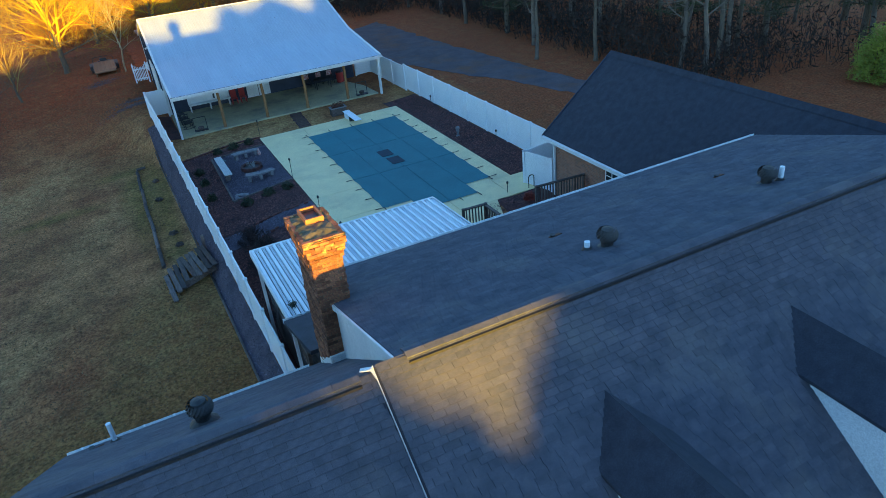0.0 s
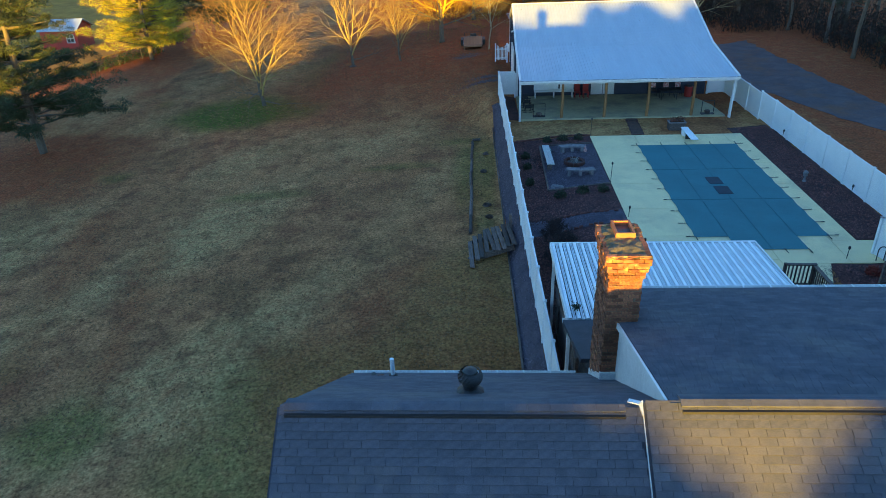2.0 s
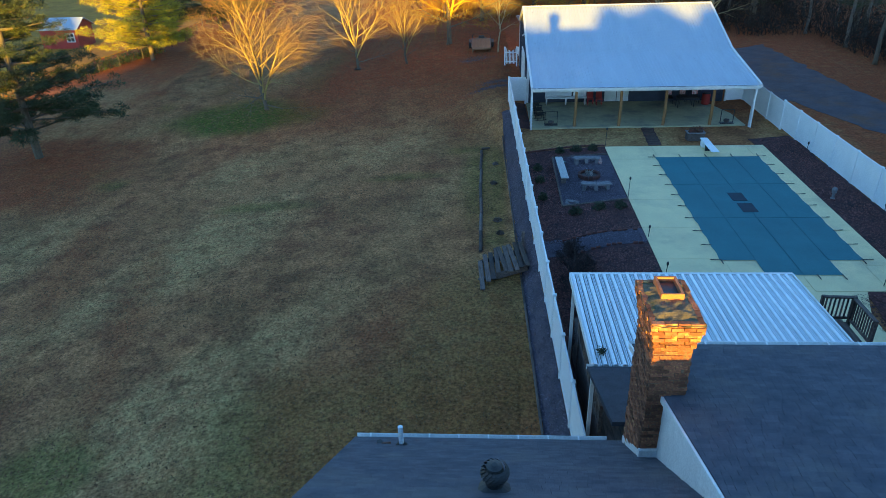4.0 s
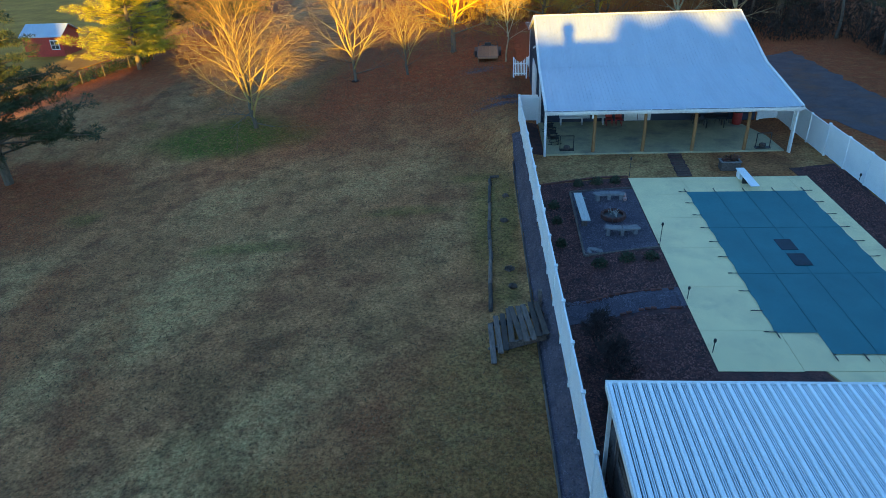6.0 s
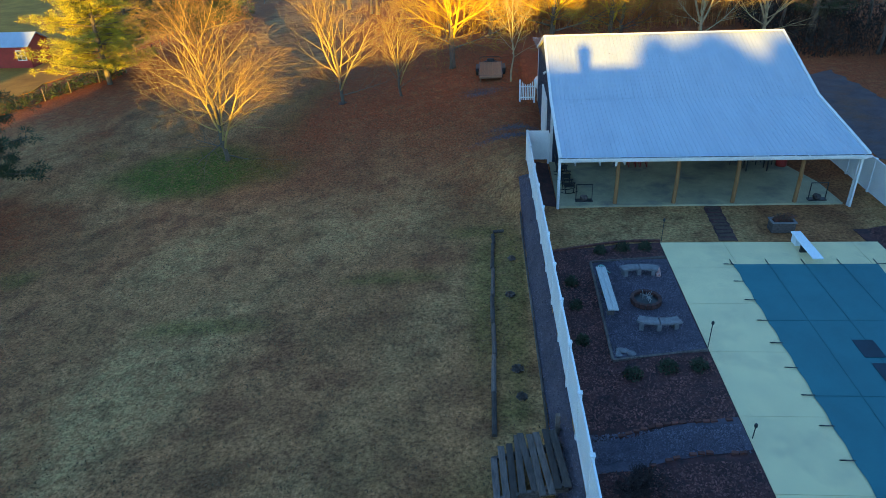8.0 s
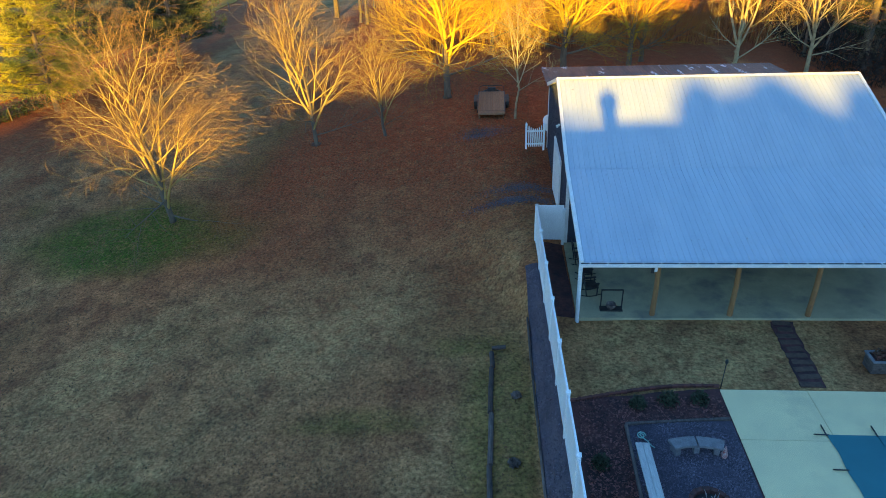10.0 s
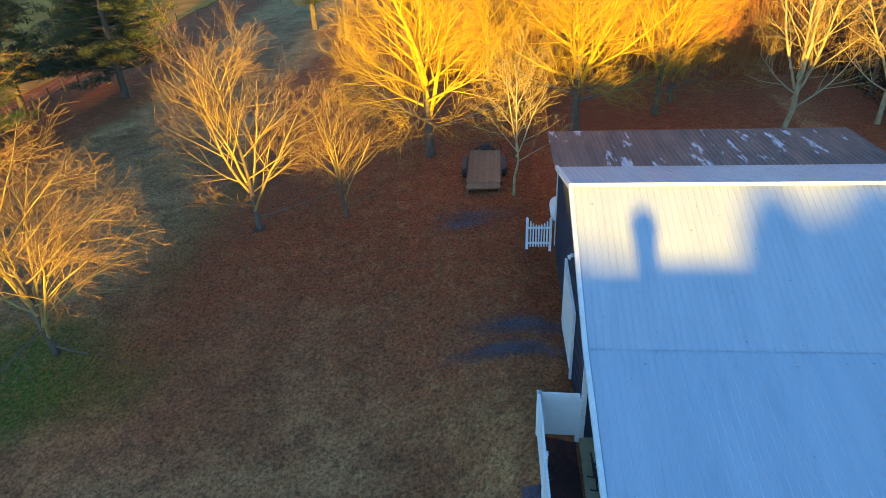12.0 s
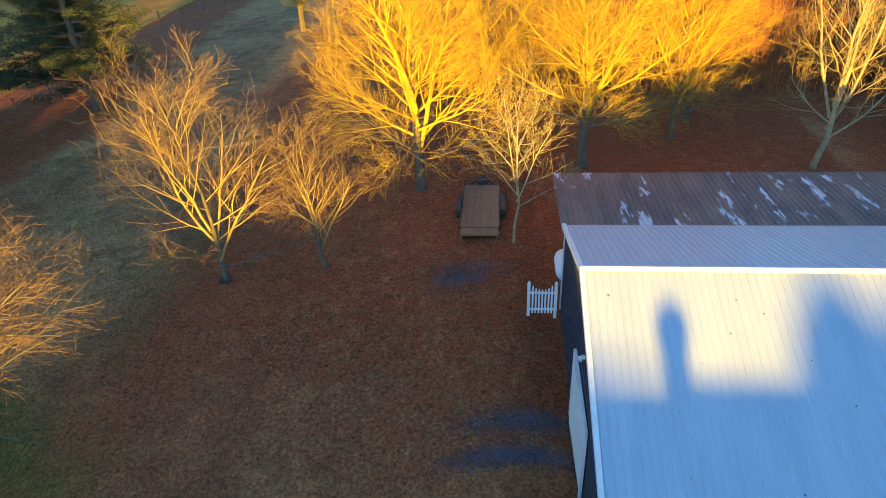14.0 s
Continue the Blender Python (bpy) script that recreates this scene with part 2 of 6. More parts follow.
def axis(lo, hi, step, far):
    near = list(np.arange(lo, hi + 1e-6, step))
    out, d = [], step
    a, b = lo, hi
    left, right = [], []
    while b < far:
        d *= 1.35
        a, b = a - d, b + d
        left.append(a), right.append(b)
    return left[::-1] + near + right


def build_ground():
    xs, ys = axis(-50, 40, 0.5, 1800), axis(-20, 115, 0.6, 1800)
    # a finer mesh across the bank beside the fence
    xs = sorted(set([round(x, 3) for x in xs] + [round(0.6 + 0.125 * i, 3) for i in range(22)]))
    verts = [(x, y, ground_z(x, y) + 0.03 * noise.noise((x * 0.35, y * 0.35, 0)) * (1 if x < 1 or y > 60 else 0)) for y in ys for x in xs]
    n = len(xs)
    faces = [(j * n + i, j * n + i + 1, (j + 1) * n + i + 1, (j + 1) * n + i) for j in range(len(ys) - 1) for i in range(n - 1)]
    mesh = Mesh()
    mesh.v, mesh.f, mesh.smooth = verts, faces, True
    me = mesh.data("ground", M_GRASS)
    # where dead leaves lie and winter grass stays green, plus darker ground beside the house
    litter = me.color_attributes.new("litter", "FLOAT_COLOR", "POINT")
    vals = []
    for x, y, z in verts:
        n1 = noise.noise((x * 0.09, y * 0.09, 3)) + 0.5 * noise.noise((x * 0.3, y * 0.3, 5))
        leaf = smooth((y - 37 + 0.3 * x + 8 * n1) / 19) * (1 - 0.9 * smooth((-15.5 - x + 3 * n1) / 4) * (1 - smooth((-30.5 - x + 3 * n1) / 3))) if x < 20 else smooth((x - 19 + 3 * n1) / 4)
        leaf = max(leaf, 0.5 * (1 - smooth((((x + 1.5) / 7) ** 2 + ((y - 15) / 9) ** 2 + 0.6 * n1 - 0.3) / 0.9)), (1 - smooth((((x + 35) / 10.5) ** 2 + ((y - 40.5) / 8.5) ** 2 + 0.7 * n1 - 0.35) / 0.8)), (1 - smooth((((x + 37) / 6) ** 2 + ((y - 69) / 8) ** 2 + 0.7 * n1 - 0.35) / 0.8)), 0.4 * smooth((-27 - x + 6 * n1) / 8) * smooth((y - 30) / 12), (1 - smooth((((x + 34) / 4) ** 2 + ((y - 84) / 10) ** 2 + 0.7 * n1 - 0.35) / 0.8)), 0.75 * smooth((16 - y + 4 * n1) / 6) * smooth((x + 8) / 6))
        green = 0.0
        # the last two ellipses make the ground beside the house darker and greener
        for gx, gy, rx, ry in ((-20.3, 51.6, 6.0, 3.2), (-0.8, 34, 0.7, 5), (0.4, 33, 0.6, 7), (-1.2, 41, 1.5, 0.7), (-5.5, 36.5, 2.2, 0.5), (-14, 33, 3.0, 0.6), (0.3, 26.9, 0.7, 0.8), (1.0, 19.5, 0.5, 1.2), (-0.5, 16.5, 3.0, 6.0), (-5.0, 10.0, 5.0, 5.0)):
            d = ((x - gx) / rx) ** 2 + ((y - gy) / ry) ** 2
            green = max(green, (1.0 if gy > 50 else 0.45) * (1 - smooth((d + 1.3 * n1) / 2.2)))
        green = max(green, 0.5 * smooth((n1 - 0.35) / 0.3))
        for ax, ay, bx, by, hw in ((-18.5, 28.5, -15.0, 13.0, 0.7), (-24.0, 31.0, -19.5, 14.0, 1.2)):
            t = min(1.0, max(0.0, ((x - ax) * (bx - ax) + (y - ay) * (by - ay)) / ((bx - ax) ** 2 + (by - ay) ** 2)))
            d = math.hypot(x - lerp(ax, bx, t), y - lerp(ay, by, t))
            leaf = max(leaf, 0.45 * (1 - smooth((d / hw + 1.2 * n1) / 1.6)))
        dry = smooth((0.25 + noise.noise((x * 0.16 - y * 0.07, y * 0.06 + x * 0.03, 9))) / 0.6)
        vals += [leaf, green, dry, 1.0]
    litter.data.foreach_set("color", vals)
    return tagged(part("ground", me, None), "dry winter lawn with brown leaf litter and green patches", "ground", kind="structure")


def grass_material():
    m = bpy.data.materials.new("winter_grass")
    m.use_nodes = True
    nt = m.node_tree
    N, L = nt.nodes, nt.links
    bsdf = N["Principled BSDF"]
    bsdf.inputs["Roughness"].default_value = 0.95
    bsdf.inputs["Specular IOR Level"].default_value = 0.1
    at = N.new("ShaderNodeVertexColor")
    at.layer_name = "litter"
    sep = N.new("ShaderNodeSeparateColor")
    L.new(at.outputs[0], sep.inputs[0])
    tc = N.new("ShaderNodeTexCoord")

    def noisy(s, detail=8.0):
        n = N.new("ShaderNodeTexNoise")
        n.inputs["Scale"].default_value, n.inputs["Detail"].default_value, n.inputs["Roughness"].default_value = s, detail, 0.7
        L.new(tc.outputs["Object"], n.inputs["Vector"])
        return n.outputs[0]

    def rng(src, lo, hi, a=0.0, b=1.0):
        r = N.new("ShaderNodeMapRange")
        for k, v in (("From Min", lo), ("From Max", hi), ("To Min", a), ("To Max", b)):
            r.inputs[k].default_value = v
        L.new(src, r.inputs["Value"])
        return r.outputs[0]

    def op(kind, a, b):
        q = N.new("ShaderNodeMath")
        q.operation, q.use_clamp = kind, True
        for i, v in enumerate((a, b)):
            if isinstance(v, float):
                q.inputs[i].default_value = v
            else:
                L.new(v, q.inputs[i])
        return q.outputs[0]

    def mixed(fac, x, y, mode="MIX"):
        mx = N.new("ShaderNodeMix")
        mx.data_type, mx.blend_type = "RGBA", mode
        L.new(fac, mx.inputs[0]) if not isinstance(fac, float) else setattr(mx.inputs[0], "default_value", fac)
        for sock, val in ((mx.inputs[6], x), (mx.inputs[7], y)):
            if isinstance(val, tuple):
                sock.default_value = (*val, 1)
            else:
                L.new(val, sock)
        return mx.outputs[2]

    straw = mixed(rng(noisy(0.7), 0.35, 0.65), (0.47, 0.205, 0.082), (0.25, 0.104, 0.046))
    straw = mixed(op("MULTIPLY", sep.outputs[2], rng(noisy(2.0), 0.3, 0.7)), straw, (0.48, 0.3, 0.12))
    straw = mixed(rng(noisy(0.35), 0.5, 0.75), straw, (0.2, 0.075, 0.035))
    straw = mixed(rng(noisy(0.16, 9.0), 0.5, 0.64, 0.0, 0.5), straw, (0.19, 0.1, 0.04))
    straw = mixed(rng(noisy(0.55, 9.0), 0.56, 0.7, 0.0, 0.4), straw, (0.13, 0.08, 0.03))
    grass = mixed(op("MULTIPLY", sep.outputs[1], rng(noisy(3.0), 0.2, 0.5)), straw, (0.065, 0.11, 0.015))
    leaves = mixed(rng(noisy(9.0), 0.35, 0.65), (0.36, 0.096, 0.033), (0.18, 0.055, 0.025))
    col = mixed(op("MULTIPLY", sep.outputs[0], rng(noisy(1.3), 0.2, 0.55, 0.35, 1.0)), grass, leaves)
    col = mixed(rng(noisy(1.1, 6.0), 0.5, 0.95), col, (0.11, 0.06, 0.032))
    grey = N.new("ShaderNodeCombineColor")
    g = rng(noisy(7.0, 8.0), 0.3, 0.7, 0.3, 1.8)
    for i in range(3):
        L.new(g, grey.inputs[i])
    col = mixed(1.0, col, grey.outputs[0], "MULTIPLY")
    L.new(col, bsdf.inputs["Base Color"])
    bp = N.new("ShaderNodeBump")
    bp.inputs["Strength"].default_value, bp.inputs["Distance"].default_value = 0.9, 0.06
    L.new(noisy(14.0, 5.0), bp.inputs["Height"])
    L.new(bp.outputs[0], bsdf.inputs["Normal"])
    return m


M_GRASS = grass_material()
ground = build_ground()


def patch(name, corners, material, label, category, lift=0.02, step=0.4, wobble=0.0, kind="structure", thick=0.12):
    """A sheet laid over the ground between four corners (x, y), with its edges turned down."""
    a, b, c, d = [Vector((*p, 0)) for p in corners]
    nu = max(2, int(max((b - a).length, (c - d).length) / step))
    nv = max(2, int(max((d - a).length, (c - b).length) / step))
    verts, faces = [], []
    for j in range(nv + 1):
        for i in range(nu + 1):
            p = a.lerp(b, i / nu).lerp(d.lerp(c, i / nu), j / nv)
            edge = i in (0, nu) or j in (0, nv)
            if edge and wobble:
                p += Vector((noise.noise((p.x * 0.9, p.y * 0.9, 1)), noise.noise((p.x * 0.9, p.y * 0.9, 7)), 0)) * wobble
            verts.append((p.x, p.y, ground_z(p.x, p.y) + lift))
    n = nu + 1
    faces = [(j * n + i, j * n + i + 1, (j + 1) * n + i + 1, (j + 1) * n + i) for j in range(nv) for i in range(nu)]
    rim = [i for i in range(n)] + [j * n + nu for j in range(1, nv + 1)] + [nv * n + i for i in range(nu - 1, -1, -1)] + [j * n for j in range(nv - 1, 0, -1)]
    k = len(verts)
    verts += [(verts[i][0], verts[i][1], verts[i][2] - thick) for i in rim]
    faces += [(rim[i], k + i, k + (i + 1) % len(rim), rim[(i + 1) % len(rim)]) for i in range(len(rim))]
    mesh = Mesh()
    mesh.v, mesh.f = verts, faces
    return tagged(part(name, mesh, material), label, category, kind=kind)


# ---- yard: beds, gravel, pool deck, pool cover, drive ----
patch("mulch_bed", ((2.62, 10.0), (13.0, 10.0), (7.4, 36.55), (2.1, 36.1)), M_MULCH, "dark red-brown shredded mulch bed inside the fence", "mulch bed", 0.03, 0.3, 0.12)
patch("mulch_bed", ((14.1, 12.0), (17.6, 12.0), (17.75, 19.15), (14.9, 19.15)), M_MULCH, "dark mulch bed beside the brick wall", "mulch bed", 0.03, 0.3, 0.1)
patch("mulch_bed", ((17.1, 21.4), (19.5, 21.4), (19.42, 38.5), (16.6, 37.8)), M_MULCH, "red-brown mulch bed along the fence", "mulch bed", 0.03, 0.3, 0.15)
patch("bare_soil", ((1.86, 40.9), (2.94, 40.9), (2.9, 46.7), (1.78, 46.7)), M_MULCH, "bare dark soil between fence and porch", "soil", 0.03, 0.3, 0.05)
patch("gravel_pad", ((3.9, 28.1), (7.28, 28.35), (7.28, 35.0), (3.95, 34.85)), M_GRAVEL, "slate-coloured gravel pad round the fire pit", "gravel", 0.05, 0.3, 0.03)
patch("gravel_path", ((2.6, 23.0), (7.3, 23.55), (7.28, 24.95), (2.6, 24.25)), M_GRAVEL, "slate-coloured gravel path across the mulch", "path", 0.05, 0.25, 0.12)
patch("gravel_strip", ((1.75, 11.0), (2.5, 11.0), (1.7, 44.9), (1.1, 44.9)), M_GRAVEL, "dark gravel strip on the bank outside the fence", "gravel", 0.03, 0.15, 0.08)
patch("gravel_road", ((31.5, 20.0), (35.5, 22.0), (30.0, 33.0), (27.8, 31.0)), M_ROAD, "blue-grey gravel drive", "road", 0.02, 0.6, 0.3)
patch("gravel_road", ((27.8, 31.0), (30.0, 33.0), (28.0, 53.5), (21.6, 50.0)), M_ROAD, "blue-grey gravel drive behind the fence", "road", 0.02, 0.6, 0.4)
patch("gravel_road", ((21.6, 50.0), (28.0, 53.5), (27.5, 66.0), (19.5, 62.0)), M_ROAD, "blue-grey gravel drive beside the barn", "road", 0.02, 0.6, 0.5)


def build_deck():
    deck = thing("pool_deck", (12, 28, 0), "cream concrete pool deck with cut joints", "pool deck", kind="structure")
    g = 0.008
    rects = [(7.33, 10.2, a, b) for a, b in ((19.5, 21.9), (21.9, 25.0), (25.0, 28.3), (28.3, 31.4), (31.4, 34.2), (34.2, 36.5))]
    rects += [(10.2, 13.2, 34.2, 36.5), (13.2, 15.9, 34.2, 36.5), (15.9, 17.05, 34.2, 36.5)]
    rects += [(15.9, 17.05, a, b) for a, b in ((21.3, 24.6), (24.6, 28.0), (28.0, 31.2), (31.2, 34.2))]
    rects += [(15.9, 17.9, 19.2, 21.3), (13.0, 15.9, 19.2, 21.9), (10.2, 13.0, 19.55, 21.9)]
    for x0, x1, y0, y1 in rects:
        m = Mesh().slab([(x0 + g, y0 + g, 0.05), (x1 - g, y0 + g, 0.05), (x1 - g, y1 - g, 0.05), (x0 + g, y1 - g, 0.05)], 0.15)
        part("concrete_slab", m, M_CONCRETE, deck)
    part("concrete_slab", Mesh().slab([(10.95, 19.53, 0.05), (12.3, 16.5, 0.05), (12.3, 10.2, 0.05), (14.15, 10.2, 0.05), (14.3, 17.4, 0.05), (15.0, 19.18, 0.05), (12.99, 19.18, 0.05), (12.99, 19.53, 0.05)], 0.15), M_CONCRETE, deck)
    part("concrete_slab", Mesh().slab([(10.2, 21.9, 0.03), (15.9, 21.9, 0.03), (15.9, 34.2, 0.03), (10.2, 34.2, 0.03)], 0.1), M_CONCRETE, deck)


def build_cover():
    cover = thing("pool_cover", (13, 28, 0.06), "blue-green mesh safety cover stretched over the pool", "pool cover")
    sheet = Mesh()
    sheet.smooth = True

    def grid(x0, x1, y0, y1, nx, ny):
        v, f = [], []
        for j in range(ny + 1):
            for i in range(nx + 1):
                u, w = i / nx, j / ny
                x, y = lerp(x0, x1, u), lerp(y0, y1, w)
                # the free edge pulls in a little between straps
                if i == 0 and x0 < 10.5:
                    x += 0.05 * math.sin((y - 21.7) / 1.41 * math.pi) ** 2
                if i == nx and x1 > 15.9:
                    x -= 0.05 * math.sin((y - 21.7) / 1.41 * math.pi) ** 2
                v.append((x, y, 0.075 + 0.012 * noise.noise((x * 1.3, y * 0.7, 2))))
        n = nx + 1
        f = [(j * n + i, j * n + i + 1, (j + 1) * n + i + 1, (j + 1) * n + i) for j in range(ny) for i in range(nx)]
        sheet.add(v, f)
    grid(10.0, 16.08, 21.72, 34.45, 40, 90)
    grid(11.52, 14.62, 20.45, 21.72, 20, 8)
    part("cover_sheet", sheet, M_COVER, cover)
    # webbing sewn along the sheet
    seam = surface("cover_webbing", (0.022, 0.158, 0.178), (0.018, 0.13, 0.152), 2.0, 0.8, 0.2)
    for x in (11.53, 13.05, 14.6):
        part("seam", Mesh().box(x - 0.014, 20.5 if x > 11.6 and x < 14 else 21.75, 0.088, x + 0.014, 34.42, 0.096), seam, cover)
    for k in (3, 6):
        y = 21.72 + 1.414 * k
        part("seam", Mesh().box(10.05, y - 0.011, 0.087, 16.03, y + 0.011, 0.0945), seam, cover)
    for x0, x1, y0, y1 in ((12.55, 13.28, 27.98, 29.0), (12.62, 13.36, 26.6, 27.65)):
        part("drain_panel", Mesh().box(x0, y0, 0.09, x1, y1, 0.1), M_COVER_DARK, cover, "dark mesh drain panel")
    strap = Mesh().box(-0.36, -0.022, 0, 0.06, 0.022, 0.012).box(-0.4, -0.01, 0.0, -0.22, 0.01, 0.03)
    sd = strap.data("strap", M_BLACK)
    spots = [(10.0, 21.75 + 1.41 * k, 0) for k in range(10)] + [(16.08, 21.75 + 1.41 * k, 180) for k in range(10)]
    spots += [(11.5 + 1.52 * k, 34.45, -90) for k in range(-1, 4)] + [(11.52 + 1.03 * k, 20.45, 90) for k in range(4)] + [(10.05, 21.75, 90), (16.0, 21.75, 90)]
    for x, y, a in spots:
        s = part("strap", sd, None, cover)
        s.matrix_basis = cover.matrix_basis.inverted() @ pose(x, y, 0.085, 0, 0, a)
        s.matrix_parent_inverse = Matrix()


build_deck()
build_cover()


# ---- fences ----
def fence_run(name, pts, label, height=1.8, step=2.42, group=""):
    """A white vinyl privacy fence through the points, with stepped panels, posts and caps."""
    f = thing(name, (pts[0][0], pts[0][1], ground_z(*pts[0])), label, "fence", group)
    for (x0, y0), (x1, y1) in zip(pts, pts[1:]):
        d = math.hypot(x1 - x0, y1 - y0)
        n = max(1, round(d / step))
        for k in range(n + 1):
            x, y = lerp(x0, x1, k / n), lerp(y0, y1, k / n)
            z = max(ground_z(x, y), ground_z(lerp(x0, x1, min(1, (k + 1) / n)), lerp(y0, y1, min(1, (k + 1) / n))))
            post = part("post", Mesh().boxm(pose(x, y, z + height / 2 - 0.02, 0, 0, math.degrees(math.atan2(y1 - y0, x1 - x0))), 0.127, 0.127, height + 0.16), M_WHITE, f)
            cap = Mesh()
            a = 0.08
            cap.box(x - a, y - a, z + height + 0.06, x + a, y + a, z + height + 0.085)
            cap.add([(x - a, y - a, z + height + 0.085), (x + a, y - a, z + height + 0.085), (x + a, y + a, z + height + 0.085), (x - a, y + a, z + height + 0.085), (x, y, z + height + 0.13)], [(0, 1, 4), (1, 2, 4), (2, 3, 4), (3, 0, 4)])
            part("post_cap", cap, M_WHITE, post)
            if k < n:
                xb, yb = lerp(x0, x1, (k + 1) / n), lerp(y0, y1, (k + 1) / n)
                zb = max(ground_z(x, y), ground_z(xb, yb)) + 0.05
                pan = part("panel", Mesh().beam((x, y, zb + height / 2), (xb, yb, zb + height / 2), 0.03, height - 0.1), M_WHITE, f)
                part("rail", Mesh().beam((x, y, zb + height - 0.05), (xb, yb, zb + height - 0.05), 0.06, 0.12), M_WHITE, pan)
                part("rail", Mesh().beam((x, y, zb + 0.08), (xb, yb, zb + 0.08), 0.06, 0.14), M_WHITE, pan)
                nb = 12
                boards = Mesh()
                for i in range(1, nb):
                    px, py = lerp(x, xb, i / nb), lerp(y, yb, i / nb)
                    boards.boxm(pose(px, py, zb + height / 2, 0, 0, math.degrees(math.atan2(yb - y, xb - x))), 0.012, 0.036, height - 0.3)
                part("board_joints", boards, M_WHITE, pan)
    return f


fence_run("vinyl_fence", [(fence_x(9.6), 9.6), (fence_x(46.85), 46.85), (2.92, 46.8)], "white vinyl privacy fence stepping along the bank")
fence_run("vinyl_fence", [(19.35, 47.2), (19.55, 18.3)], "white vinyl privacy fence between pool and drive")
fence_run("vinyl_fence", [(17.62, 18.35), (17.14, 20.05), (19.5, 20.4)], "white vinyl screen boxing in a corner by the brick wall", 1.7)
fence_run("vinyl_fence", [(17.95, 46.95), (19.35, 47.2)], "white vinyl fence panel closing the gap beside the barn")


# ---- the barn with its porch ----
BX0, BX1 = 2.95, 17.8
EAVE, KINK, RIDGE, BACK, LEAN = (40.3, 2.8), (46.75, 3.79), (53.25, 6.0), (59.1, 4.05), (64.6, 3.55)


def ribbed_sheet(x0, x1, a, b, rib=0.0225, pitch=0.229, lift=0.0):
    """A roofing sheet from line a to line b (y, z), with raised ribs along the slope."""
    m = Mesh()
    xs, hs = [x0], [0.0]
    n = max(1, round((x1 - x0) / pitch))
    for k in range(n):
        c = x0 + (k + 0.5) * (x1 - x0) / n
        for dx, h in ((-0.03, 0), (-0.014, rib), (0.014, rib), (0.03, 0)):
            xs.append(c + dx), hs.append(h)
    xs.append(x1), hs.append(0.0)
    top = [(x, y, z + h + lift) for y, z in (a, b) for x, h in zip(xs, hs)]
    k = len(xs)
    low = [(x, y, z - 0.02 + lift) for y, z in (a, b) for x in (x0, x1)]
    m.add(top + low, [(i, i + 1, k + i + 1, k + i) for i in range(k - 1)] + [(2 * k, 2 * k + 2, 2 * k + 3, 2 * k + 1)])
    return m


